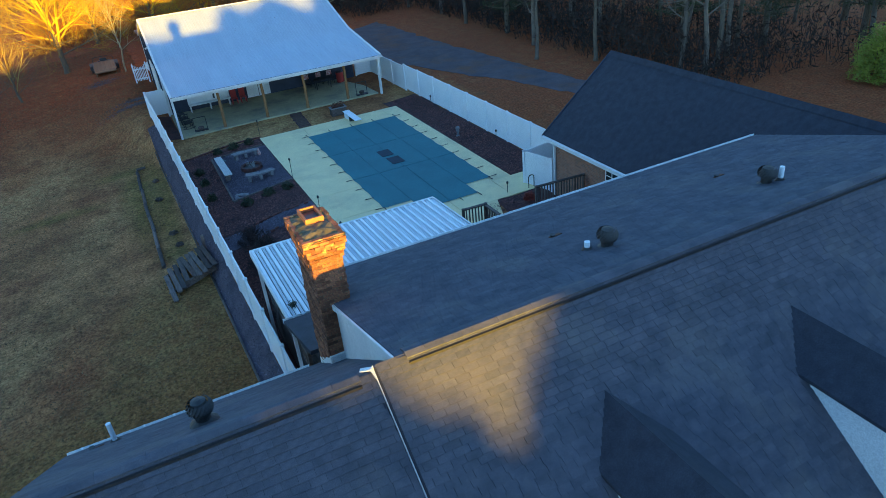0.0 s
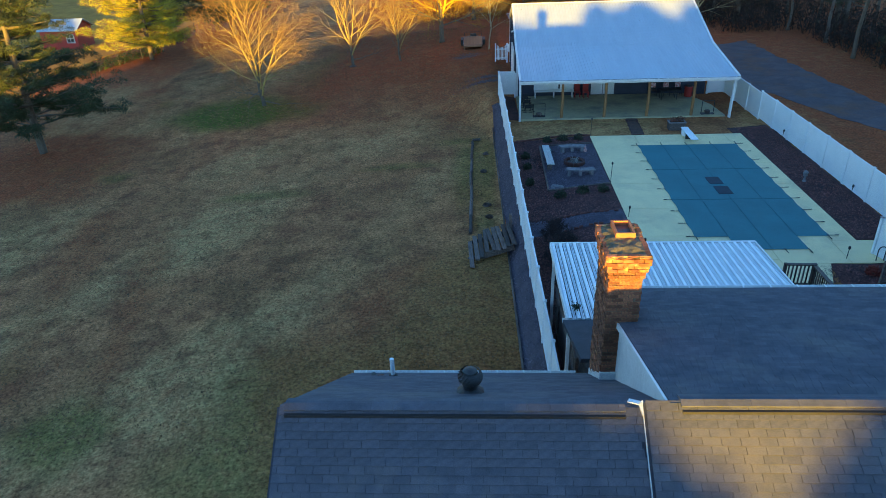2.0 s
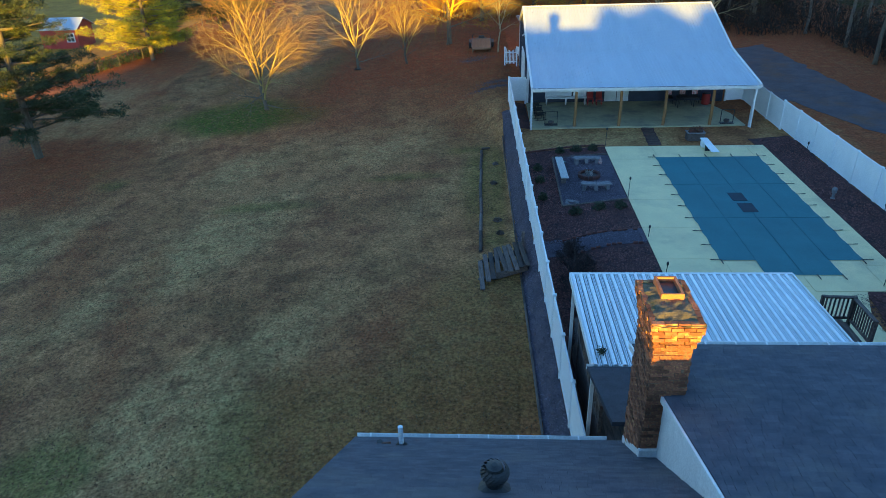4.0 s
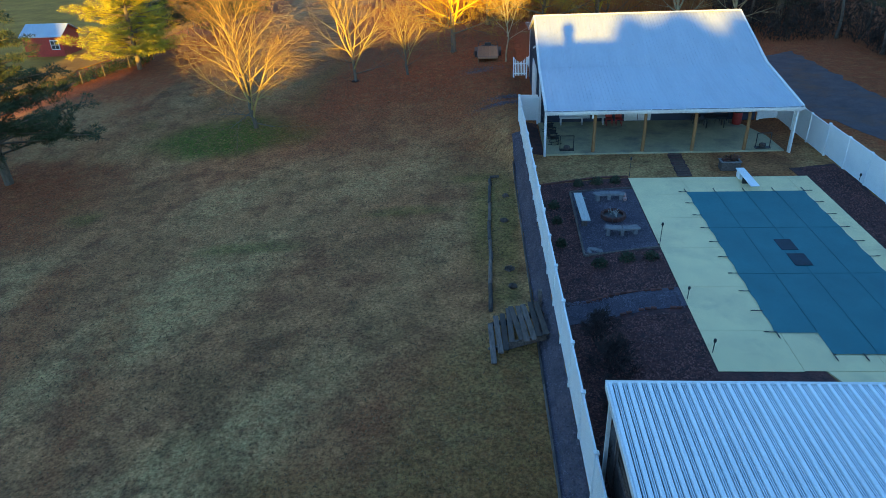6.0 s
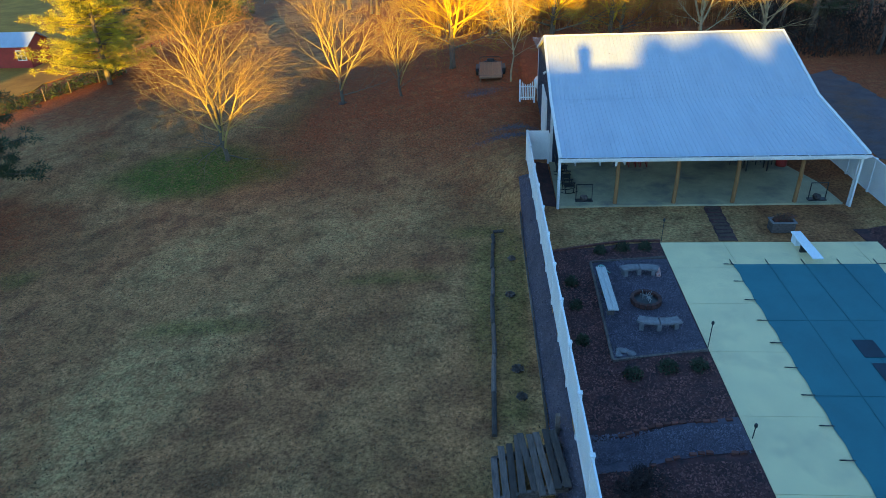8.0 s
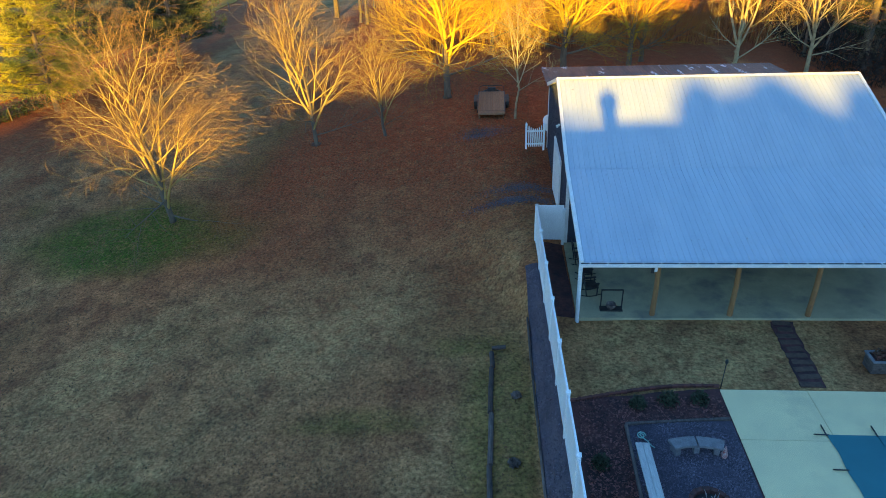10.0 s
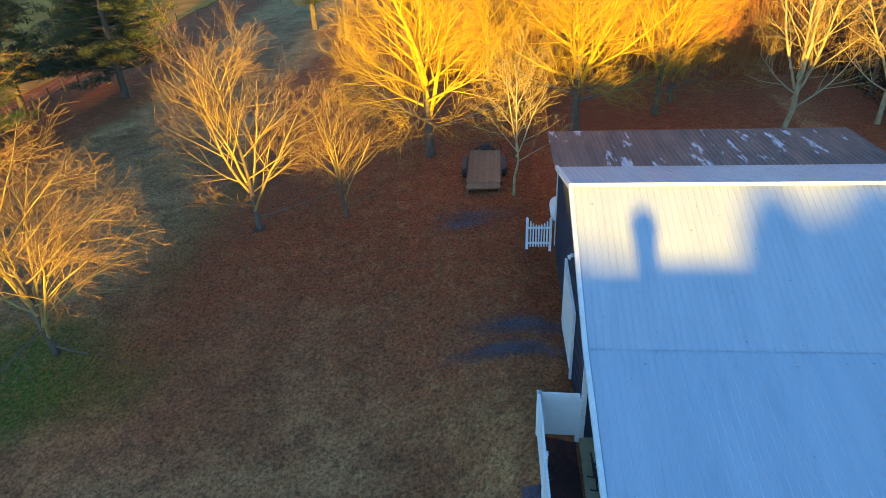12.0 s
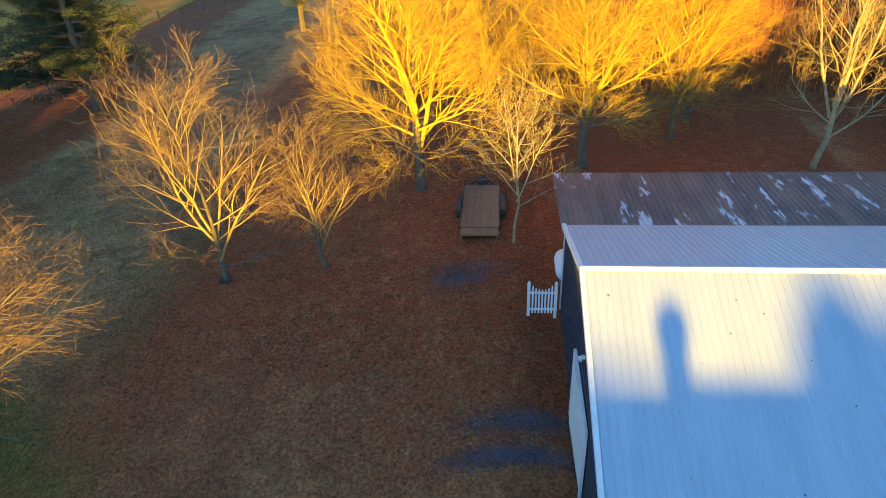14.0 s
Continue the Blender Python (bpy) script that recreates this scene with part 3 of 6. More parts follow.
def build_barn():
    barn = thing("barn", (10, 50, 0), "large metal barn with pale roof, navy siding and open porch", "barn")
    # walls
    side = [(46.9, -0.2), (59.1, -0.2), (59.1, BACK[1] - 0.1), (53.25, RIDGE[1] - 0.1), (46.9, 3.74)]
    for x in (BX0 + 0.08, BX1 - 0.23):
        w = part("wall", Mesh().prism([(x, y, z) for y, z in side], (0.15, 0, 0)), M_SIDING, barn, "navy metal side wall")
        laps = Mesh()
        xo = x - 0.012 if x < 10 else x + 0.15
        y = 47.1
        while y < 59:
            top = (3.84 + (y - 46.9) * 0.34 if y < 53.25 else 6.0 - (y - 53.25) * 0.333) - 0.15
            laps.box(xo, y - 0.02, -0.1, xo + 0.012, y + 0.02, top)
            y += 0.3
        part("siding_ribs", laps, M_SIDING, w)
    part("wall", Mesh().box(BX0 + 0.24, 46.9, -0.2, BX1 - 0.24, 47.05, 3.78), M_SIDING, barn, "navy wall at the back of the porch")
    part("wall", Mesh().box(BX0 + 0.24, 58.95, -0.2, BX1 - 0.24, 59.1, 3.9), M_SIDING, barn, "navy back wall")
    part("corner_trim", Mesh().box(BX0 + 0.04, 46.86, -0.15, BX0 + 0.2, 47.02, 3.72), M_TRIM, barn)
    part("corner_trim", Mesh().box(BX0 + 0.04, 58.98, -0.15, BX0 + 0.2, 59.14, 3.95), M_TRIM, barn)
    # roof sheets
    n = 16
    for a, b, mat, lab in ((EAVE, KINK, M_ROOF_METAL, "pale ribbed porch roof sheet"), (KINK, RIDGE, M_ROOF_METAL, "pale ribbed roof sheet"), (RIDGE, BACK, M_ROOF_METAL, "pale ribbed roof sheet")):
        for k in range(n):
            part("roof_sheet", ribbed_sheet(lerp(BX0, BX1, k / n), lerp(BX0, BX1, (k + 1) / n), a, b, lift=0.012 if a is KINK else 0.0), mat, barn, lab)
    for k in range(n):
        part("roof_sheet", ribbed_sheet(lerp(BX0 - 0.1, BX1 + 0.06, k / n), lerp(BX0 - 0.1, BX1 + 0.06, (k + 1) / n), (BACK[0] - 0.15, BACK[1] + 0.0), LEAN, 0.03), M_RUST, barn, "rusty lean-to roof sheet with flaking white paint")
    # trims
    part("ridge_cap", Mesh().prism([(BX0 - 0.03, RIDGE[0] - 0.16, RIDGE[1] + 0.02), (BX0 - 0.03, RIDGE[0], RIDGE[1] + 0.1), (BX0 - 0.03, RIDGE[0] + 0.16, RIDGE[1] + 0.02), (BX0 - 0.03, RIDGE[0], RIDGE[1] + 0.06)], (BX1 - BX0 + 0.06, 0, 0)), M_TRIM, barn, "white ridge cap")
    for x in (BX0 - 0.07, BX1 - 0.07):
        for a, b in ((EAVE, KINK), (KINK, RIDGE), (RIDGE, BACK)):
            part("rake_trim", Mesh().prism([(x, a[0], a[1] - 0.13), (x, b[0], b[1] - 0.13), (x, b[0], b[1] + 0.075), (x, a[0], a[1] + 0.075)], (0.14, 0, 0)), M_TRIM, barn, "white rake trim")
    gut = part("gutter", Mesh().prism([(BX0 - 0.07, 40.3, 2.79), (BX0 - 0.07, 40.16, 2.79), (BX0 - 0.07, 40.18, 2.66), (BX0 - 0.07, 40.32, 2.66), (BX0 - 0.07, 40.32, 2.6), (BX0 - 0.07, 40.36, 2.6), (BX0 - 0.07, 40.36, 2.79)], (BX1 - BX0 + 0.14, 0, 0)), M_TRIM, barn, "white gutter")
    # thin black strip laid on top of the solid gutter
    part("gutter_channel", Mesh().box(BX0 - 0.05, 40.19, 2.792, BX1 + 0.05, 40.28, 2.797), M_BLACK, gut, "black strip along the top of the gutter")
    hang = Mesh().box(-0.02, 40.16, 2.796, 0.02, 40.3, 2.812).data("gutter_hanger", M_TRIM)
    for k in range(23):
        h = part("gutter_hanger", hang, None, gut)
        h.location.x += BX0 + 0.3 + k * 0.65
    part("fascia", Mesh().box(BX0, 40.42, 2.5, BX1, 40.5, 2.74), M_TRIM, barn, "white porch fascia")
    part("porch_ceiling", Mesh().slab([(BX0 + 0.1, 40.5, 2.68), (BX1 - 0.1, 40.5, 2.68), (BX1 - 0.1, 46.9, 3.7), (BX0 + 0.1, 46.9, 3.7)], 0.03), M_WOOD, barn, "shaded underside of the porch roof")
    # posts
    for x in (2.98, 17.66):
        p = part("porch_post", Mesh().box(x - 0.07, 40.66, -0.2, x + 0.07, 40.8, 2.72), M_TRIM, barn, "white boxed corner post", 0.01)
        part("downspout", Mesh().box(x - 0.05, 40.52, -0.15, x + 0.05, 40.63, 2.62), M_TRIM, p)
    for k, x in enumerate((5.97, 8.99, 11.98, 15.1)):
        part("porch_post", Mesh().tube([(x, 41.0, -0.1), (x + 0.03, 41.0, 1.3), (x, 41.0, 2.75)], [0.11, 0.1, 0.09], 10), M_TIMBER, barn, "round peeled-log porch post")
    # doors
    dw = part("double_door", Mesh().box(8.9, 46.84, -0.02, 10.7, 46.9, 2.15), M_TRIM, barn, "white double doors in the porch wall", 0.006)
    part("door_gap", Mesh().box(9.78, 46.832, 0, 9.82, 46.842, 2.1), M_BLACK, dw)
    side_door = part("open_side_door", Mesh().prism([(2.94, 49.75, 0.1), (2.87, 52.7, 0.1), (2.87, 52.7, 2.75), (2.94, 49.75, 2.75)], (0.045, 0.01, 0)), M_TRIM, barn, "white sliding door standing ajar")
    part("door_frame", Mesh().box(2.9, 49.6, 0, 2.99, 49.75, 2.8).box(2.9, 53.0, 0, 2.99, 53.15, 2.8).box(2.9, 49.6, 2.8, 2.99, 53.15, 2.95), M_TRIM, barn)
    lamp = part("wall_lamp", Mesh().box(2.88, 51.28, 4.17, 2.99, 51.38, 4.27).tube([(2.92, 51.33, 4.2), (2.82, 51.39, 4.14)], [0.03, 0.06], 10).tube([(2.92, 51.33, 4.2), (2.83, 51.24, 4.14)], [0.03, 0.06], 10), M_TRIM, barn, "white twin-headed floodlight")
    return barn


barn = build_barn()


def roof_specks():
    """Small dark leaves caught between the roof ribs."""
    rnd = random.Random(77)
    m = Mesh()
    for _ in range(150):
        x, y = rnd.uniform(BX0 + 0.3, BX1 - 0.3), rnd.uniform(EAVE[0] + 0.2, RIDGE[0] - 0.4)
        lo, hi = (EAVE, KINK) if y < KINK[0] else (KINK, RIDGE)
        z = lerp(lo[1], hi[1], (y - lo[0]) / (hi[0] - lo[0])) + 0.034
        a, r = rnd.uniform(0, 6.28), rnd.uniform(0.015, 0.05)
        c, u, w = Vector((x, y, z)), Vector((math.cos(a), math.sin(a), 0.2)) * r, Vector((-math.sin(a), math.cos(a), 0.3)) * r * 0.5
        m.add([c - u, c - w, c + u, c + w], [(0, 1, 2, 3)])
    tagged(part("roof_leaves", m, M_BARK), "few dark dead leaves caught on the barn roof", "leaves", kind="stuff")


roof_specks()
part("porch_slab", Mesh().slab([(2.99, 40.75, -0.06), (17.45, 40.85, -0.06), (17.3, 43.5, -0.06), (16.2, 46.9, -0.06), (2.99, 46.9, -0.06)], 0.3), M_SLAB)
tagged(bpy.data.objects["porch_slab"], "worn grey-green concrete porch slab", "porch floor", kind="structure")


# ---- the house ----
HR_Y = 1.06
HX0, HX1, HX2 = -2.94, 2.44, 25.0
ZL, ZR = 7.85, 7.95          # ridges of the low wing and of the main block
SLOPE = 0.74


def plate(quad, t):
    return Mesh().slab(quad, t)


def build_house():
    h = thing("house", (8, 1, 0), "brick house with dark grey shingle roofs and white trim", "house")
    part("wall", Mesh().prism([(HX0 + 0.3, y, z) for y, z in ((-5.0, -1.9), (5.5, -1.9), (5.5, ZL - 3.2), (HR_Y, ZL - 0.15), (-5.0, ZL - 4.7))], (HX1 - HX0 - 0.3, 0, 0)), M_BRICK_WALL, h, "brick wall of the low wing")
    part("wall", Mesh().prism([(3.0, y, z) for y, z in ((-5.0, -0.9), (6.6, -0.9), (6.6, 6.2), (HR_Y, ZR - 0.16), (-5.0, ZR - 4.72))], (14.3, 0, 0)), M_TRIM, h, "white clad wall of the main block")
    part("wall", Mesh().box(17.62, 7.0, -0.5, 24.9, 18.2, 3.1), M_BRICK_WALL, h, "brown brick wall of the rear wing")
    zf = ZL - SLOPE * 6.8
    part("roof", plate([(HX0, HR_Y, ZL), (2.9, HR_Y, ZL), (2.9, 5.95, 4.6), (HX0, 5.95, 4.6)], 0.12), M_SHINGLE_BASE, h, "steep dark shingle roof of the low wing")
    part("roof", plate([(HX0, -5.6, zf), (HX1, -5.6, zf), (HX1, HR_Y, ZL), (HX0, HR_Y, ZL)], 0.12), M_SHINGLE_BASE, h)
    part("roof", plate([(2.8, HR_Y, ZR), (17.4, HR_Y, ZR), (17.4, 7.05, 6.25), (2.8, 7.05, 6.25)], 0.14), M_SHINGLE_BASE, h, "low-pitched dark shingle roof")
    zf = ZR - SLOPE * 6.8
    part("roof", plate([(HX1, -5.6, zf), (HX2, -5.6, zf), (HX2, HR_Y, ZR), (HX1, HR_Y, ZR)], 0.12), M_SHINGLE_BASE, h)
    part("roof", plate([(17.3, HR_Y, ZR), (HX2, HR_Y, ZR), (HX2, 6.3, 4.3), (17.3, 6.3, 4.3)], 0.12), M_SHINGLE_BASE, h)
    part("roof", plate([(2.45, 9.75, 3.55), (2.45, 6.4, 4.7), (17.5, 6.4, 4.7), (17.5, 9.75, 3.55)][::-1], 0.12), M_SHINGLE_BASE, h, "low shingle roof over the back porch")
    part("roof", plate([(17.35, 18.6, 2.98), (17.35, 4.0, 2.98), (21.2, 4.0, 6.12), (21.2, 18.6, 6.12)], 0.12), M_SHINGLE_BASE, h, "dark shingle roof of the rear wing")
    part("roof", plate([(25.05, 18.6, 2.98), (21.2, 18.6, 6.12), (21.2, 4.0, 6.12), (25.05, 4.0, 2.98)], 0.12), M_SHINGLE_BASE, h)
    part("ridge_cap", Mesh().prism([(21.0, 18.62, 5.98), (21.2, 18.62, 6.2), (21.4, 18.62, 5.98)], (0, -13.6, 0)), M_SHINGLE_BASE, h)
    part("gable", Mesh().prism([(17.62, 18.05, 3.1), (24.8, 18.05, 3.1), (21.2, 18.05, 6.0)], (0, 0.15, 0)), M_TRIM, h, "white gable end")
    for a, b in (((17.3, 18.62, 2.9), (21.2, 18.62, 6.08)), ((25.1, 18.62, 2.9), (21.2, 18.62, 6.08))):
        part("rake_trim", Mesh().beam(a, b, 0.05, 0.16), M_SIDING, h, "dark rake board")
    # where the shallow roof rides over the steep one
    part("cheek_wall", Mesh().prism([(2.84, HR_Y + 0.1, ZR - 0.1), (2.84, 6.62, 6.28), (2.84, 6.62, 3.9)], (0.05, 0, 0)), M_TRIM, h, "white triangular cheek wall")
    part("rake_trim", Mesh().beam((2.79, HR_Y + 0.05, ZR - 0.065), (2.79, 7.08, 6.19), 0.04, 0.12), M_TRIM, h)
    part("rake_trim", Mesh().prism([(HX1 - 0.012, HR_Y + 0.05, ZR - 0.05), (HX1 - 0.012, HR_Y + 0.05, ZR - 0.0), (HX1 - 0.012, -5.6, zf - 0.0), (HX1 - 0.012, -5.6, zf - 0.05)], (0.018, 0, 0)), M_TRIM, h, "white rake board")
    part("flashing", Mesh().beam((2.26, HR_Y + 0.14, ZL + 0.02), (2.42, HR_Y + 0.04, ZL + 0.05), 0.08, 0.02).beam((2.41, HR_Y + 0.05, ZL + 0.05), (2.44, HR_Y - 0.12, ZL - 0.03), 0.05, 0.03), M_TRIM, h, "bent white metal flashing")
    part("rake_trim", Mesh().prism([(HX0 - 0.04, HR_Y, ZL - 0.2), (HX0 - 0.04, HR_Y, ZL - 0.01), (HX0 - 0.04, -5.6, ZL - SLOPE * 6.8 - 0.01), (HX0 - 0.04, -5.6, ZL - SLOPE * 6.8 - 0.2)], (0.04, 0, 0)), M_SHINGLE_BASE, h)
    # gutters with their straps
    strap = Mesh().box(-0.015, -0.07, 0, 0.015, 0.07, 0.014).data("gutter_strap", M_TRIM)
    for x0, x1, y, z in ((HX0, HX1 - 0.15, 6.0, 4.6), (2.8, 17.55, 7.1, 6.24), (2.45, 9.7, 9.8, 3.54)):
        g = part("gutter", Mesh().prism([(x0, y - 0.05, z - 0.12), (x0, y + 0.06, z - 0.12), (x0, y + 0.075, z), (x0, y + 0.06, z), (x0, y + 0.05, z - 0.1), (x0, y - 0.04, z - 0.1), (x0, y - 0.05, z)], (x1 - x0, 0, 0)), M_TRIM, h, "white gutter")
        k = x0 + 0.3
        while k < x1:
            s = part("gutter_strap", strap, None, g)
            s.matrix_basis = g.matrix_basis.inverted() @ pose(k, y, z)
            s.matrix_parent_inverse = Matrix()
            k += 0.62
    part("gutter", Mesh().box(17.2, 9.9, 2.8, 17.34, 18.62, 2.95), M_TRIM, h)
    part("downspout", Mesh().box(17.5, 17.95, 0, 17.6, 18.05, 2.9), M_TRIM, h)
    # a window in the wing's brick wall
    w = part("window", Mesh().box(17.55, 13.0, 1.2, 17.61, 14.3, 2.75), M_TRIM, h, "white window with a muntin grid")
    glass = surface("dark_glass", (0.03, 0.04, 0.05), (0.025, 0.03, 0.04), 1, 0.08, 0)
    for i in range(3):
        for j in range(4):
            part("pane", Mesh().box(17.543, 13.08 + i * 0.4, 1.28 + j * 0.37, 17.549, 13.42 + i * 0.4, 1.6 + j * 0.37), glass, w)
    # dormers in the front slope
    for cx in (5.74, 9.95, 15.2):
        zr = 6.95
        ys = HR_Y - (ZR - zr) / SLOPE
        yf, hw = -3.6, 0.75
        ze = zr - 0.62
        ye = HR_Y - (ZR - ze) / SLOPE
        dm = part("dormer", Mesh().box(cx - hw + 0.12, yf + 0.2, ZR - SLOPE * (HR_Y - yf) - 0.3, cx + hw - 0.12, yf + 0.3, ze + 0.05), M_TRIM, h, "white dormer with its own small shingle roof")
        for s in (-1, 1):
            q = [(cx, ys, zr), (cx, yf, zr), (cx + s * hw, yf, ze), (cx + s * hw, ye, ze)]
            part("dormer_roof", plate(q if s < 0 else q[::-1], 0.07), M_SHINGLE_BASE, dm)
            x = cx + s * (hw - 0.12)
            part("cheek", Mesh().prism([(x, ye - 0.02, ze - 0.03), (x, yf + 0.2, ze - 0.03), (x, yf + 0.2, ZR - SLOPE * (HR_Y - yf - 0.2) - 0.05)], (s * 0.03, 0, 0)), M_WHITE, dm, "white dormer cheek")
        part("pediment", Mesh().prism([(cx - hw + 0.1, yf + 0.22, ze), (cx + hw - 0.1, yf + 0.22, ze), (cx, yf + 0.22, zr - 0.08)], (0, 0.06, 0)), M_TRIM, dm)
    return h


house = build_house()


def ridge_cap(x0, x1, z, label):
    """Overlapping cap shingles on a raised ridge vent."""
    cap = thing("ridge_vent", (x0, HR_Y, z), label, "ridge vent")
    # black box under the caps paints the shade of the open vent gap
    part("vent_slot", Mesh().box(x0 + 0.01, HR_Y - 0.15, z - 0.25, x1 - 0.01, HR_Y + 0.225, z - 0.04), M_BLACK, cap, "black box standing in for the shade of the vent slot")
    x, k = x0, 0
    while x < x1:
        w = min(0.33, x1 - x)
        lift = 0.002 * (k % 2)
        prof = [(-0.085, -0.01), (0.2, -0.04), (0.2, -0.005), (0.08, 0.045), (0.02, 0.05), (-0.09, 0.015)]
        part("cap_shingle", Mesh().prism([(x, HR_Y + a, z + b + lift) for a, b in prof], (w - 0.003, 0, 0)), M_SHINGLE, cap)
        x, k = x + 0.33, k + 1
    return cap


ridge_cap(HX0 + 0.08, 2.19, ZL, "raised ridge vent capped with grey shingles")
ridge_cap(2.97, 20.0, ZR, "long raised ridge vent capped with grey shingles")


def turbine_vent(x, y, z):
    v = thing("turbine_vent", (x, y, z), "round dark metal turbine roof vent", "roof vent", "roof turbine vents")
    part("neck", Mesh().lathe([(0.125, -0.3), (0.125, 0.08), (0.145, 0.1)], (x, y, z), 16), M_STEEL, v)
    part("flashing", Mesh().lathe([(0.24, -0.12), (0.13, -0.03)], (x, y, z), 16), M_BLACK, v)
    n = 18
    blade = Mesh()
    for i in range(7):
        t = i / 6
        a = 0.9 * t
        r = 0.13 + 0.07 * math.sin(math.pi * (0.15 + 0.75 * t))
        blade.v += [(r * math.cos(a - 0.14), r * math.sin(a - 0.14), 0.1 + 0.22 * t), ((r + 0.02) * math.cos(a + 0.14), (r + 0.02) * math.sin(a + 0.14), 0.1 + 0.22 * t)]
    blade.f = [(2 * i, 2 * i + 1, 2 * i + 3, 2 * i + 2) for i in range(6)]
    bd = blade.data("blade", M_STEEL)
    part("drum", Mesh().lathe([(0.12, 0.08), (0.15, 0.2), (0.11, 0.3)], (x, y, z), 14), M_BLACK, v)
    for k in range(n):
        b = part("blade", bd, None, v)
        b.matrix_basis = pose(0, 0, 0, 0, 0, 360 * k / n)
        b.matrix_parent_inverse = Matrix()
    part("cap", Mesh().lathe([(0.13, 0.305), (0.12, 0.33), (0.04, 0.355)], (x, y, z), 16), M_STEEL, v)


def steep(y):
    return ZL - (y - HR_Y) * (ZL - 4.6) / (5.95 - HR_Y)


def shallow(y):
    return ZR - (y - HR_Y) * (ZR - 6.25) / (7.05 - HR_Y)


def vent_pipe(x, y, z, height, r=0.05):
    p = thing("vent_pipe", (x, y, z), "white plastic plumbing vent pipe on the roof", "vent pipe", "roof pipes")
    part("pipe", Mesh().tube([(x, y, z - 0.1), (x, y, z + height)], [r, r], 12), M_WHITE, p)
    part("boot", Mesh().lathe([(0.13, 0.0), (0.07, 0.09)], (x, y, z), 12), M_BLACK, p)


turbine_vent(-0.1, 2.45, steep(2.45) + 0.19)
turbine_vent(7.98, 2.45, shallow(2.45) + 0.07)
turbine_vent(12.75, 2.75, shallow(2.75) + 0.07)
vent_pipe(-1.87, 5.2, steep(5.2), 0.5)
vent_pipe(7.62, 2.62, shallow(2.62), 0.2, 0.06)
vent_pipe(13.02, 2.6, shallow(2.6), 0.36, 0.055)
for x, y, z in ((7.85, 4.05, shallow(4.05)), (12.97, 4.3, shallow(4.3)), (-2.25, 5.3, steep(5.3))):
    p = thing("roof_patch", (x, y, z), "rusty low roof vent flashing", "roof vent", "rusty flashings")
    part("plate", Mesh().boxm(pose(x, y, z + 0.02, -16 if x > 2 else -35, 0, 8), 0.3, 0.12, 0.05), surface("rust", (0.16, 0.06, 0.03), (0.09, 0.04, 0.025), 8, 0.9), p)
    part("neck", Mesh().lathe([(0.06, 0.0), (0.06, 0.08)], (x - 0.07, y, z), 10), M_BLACK, p)


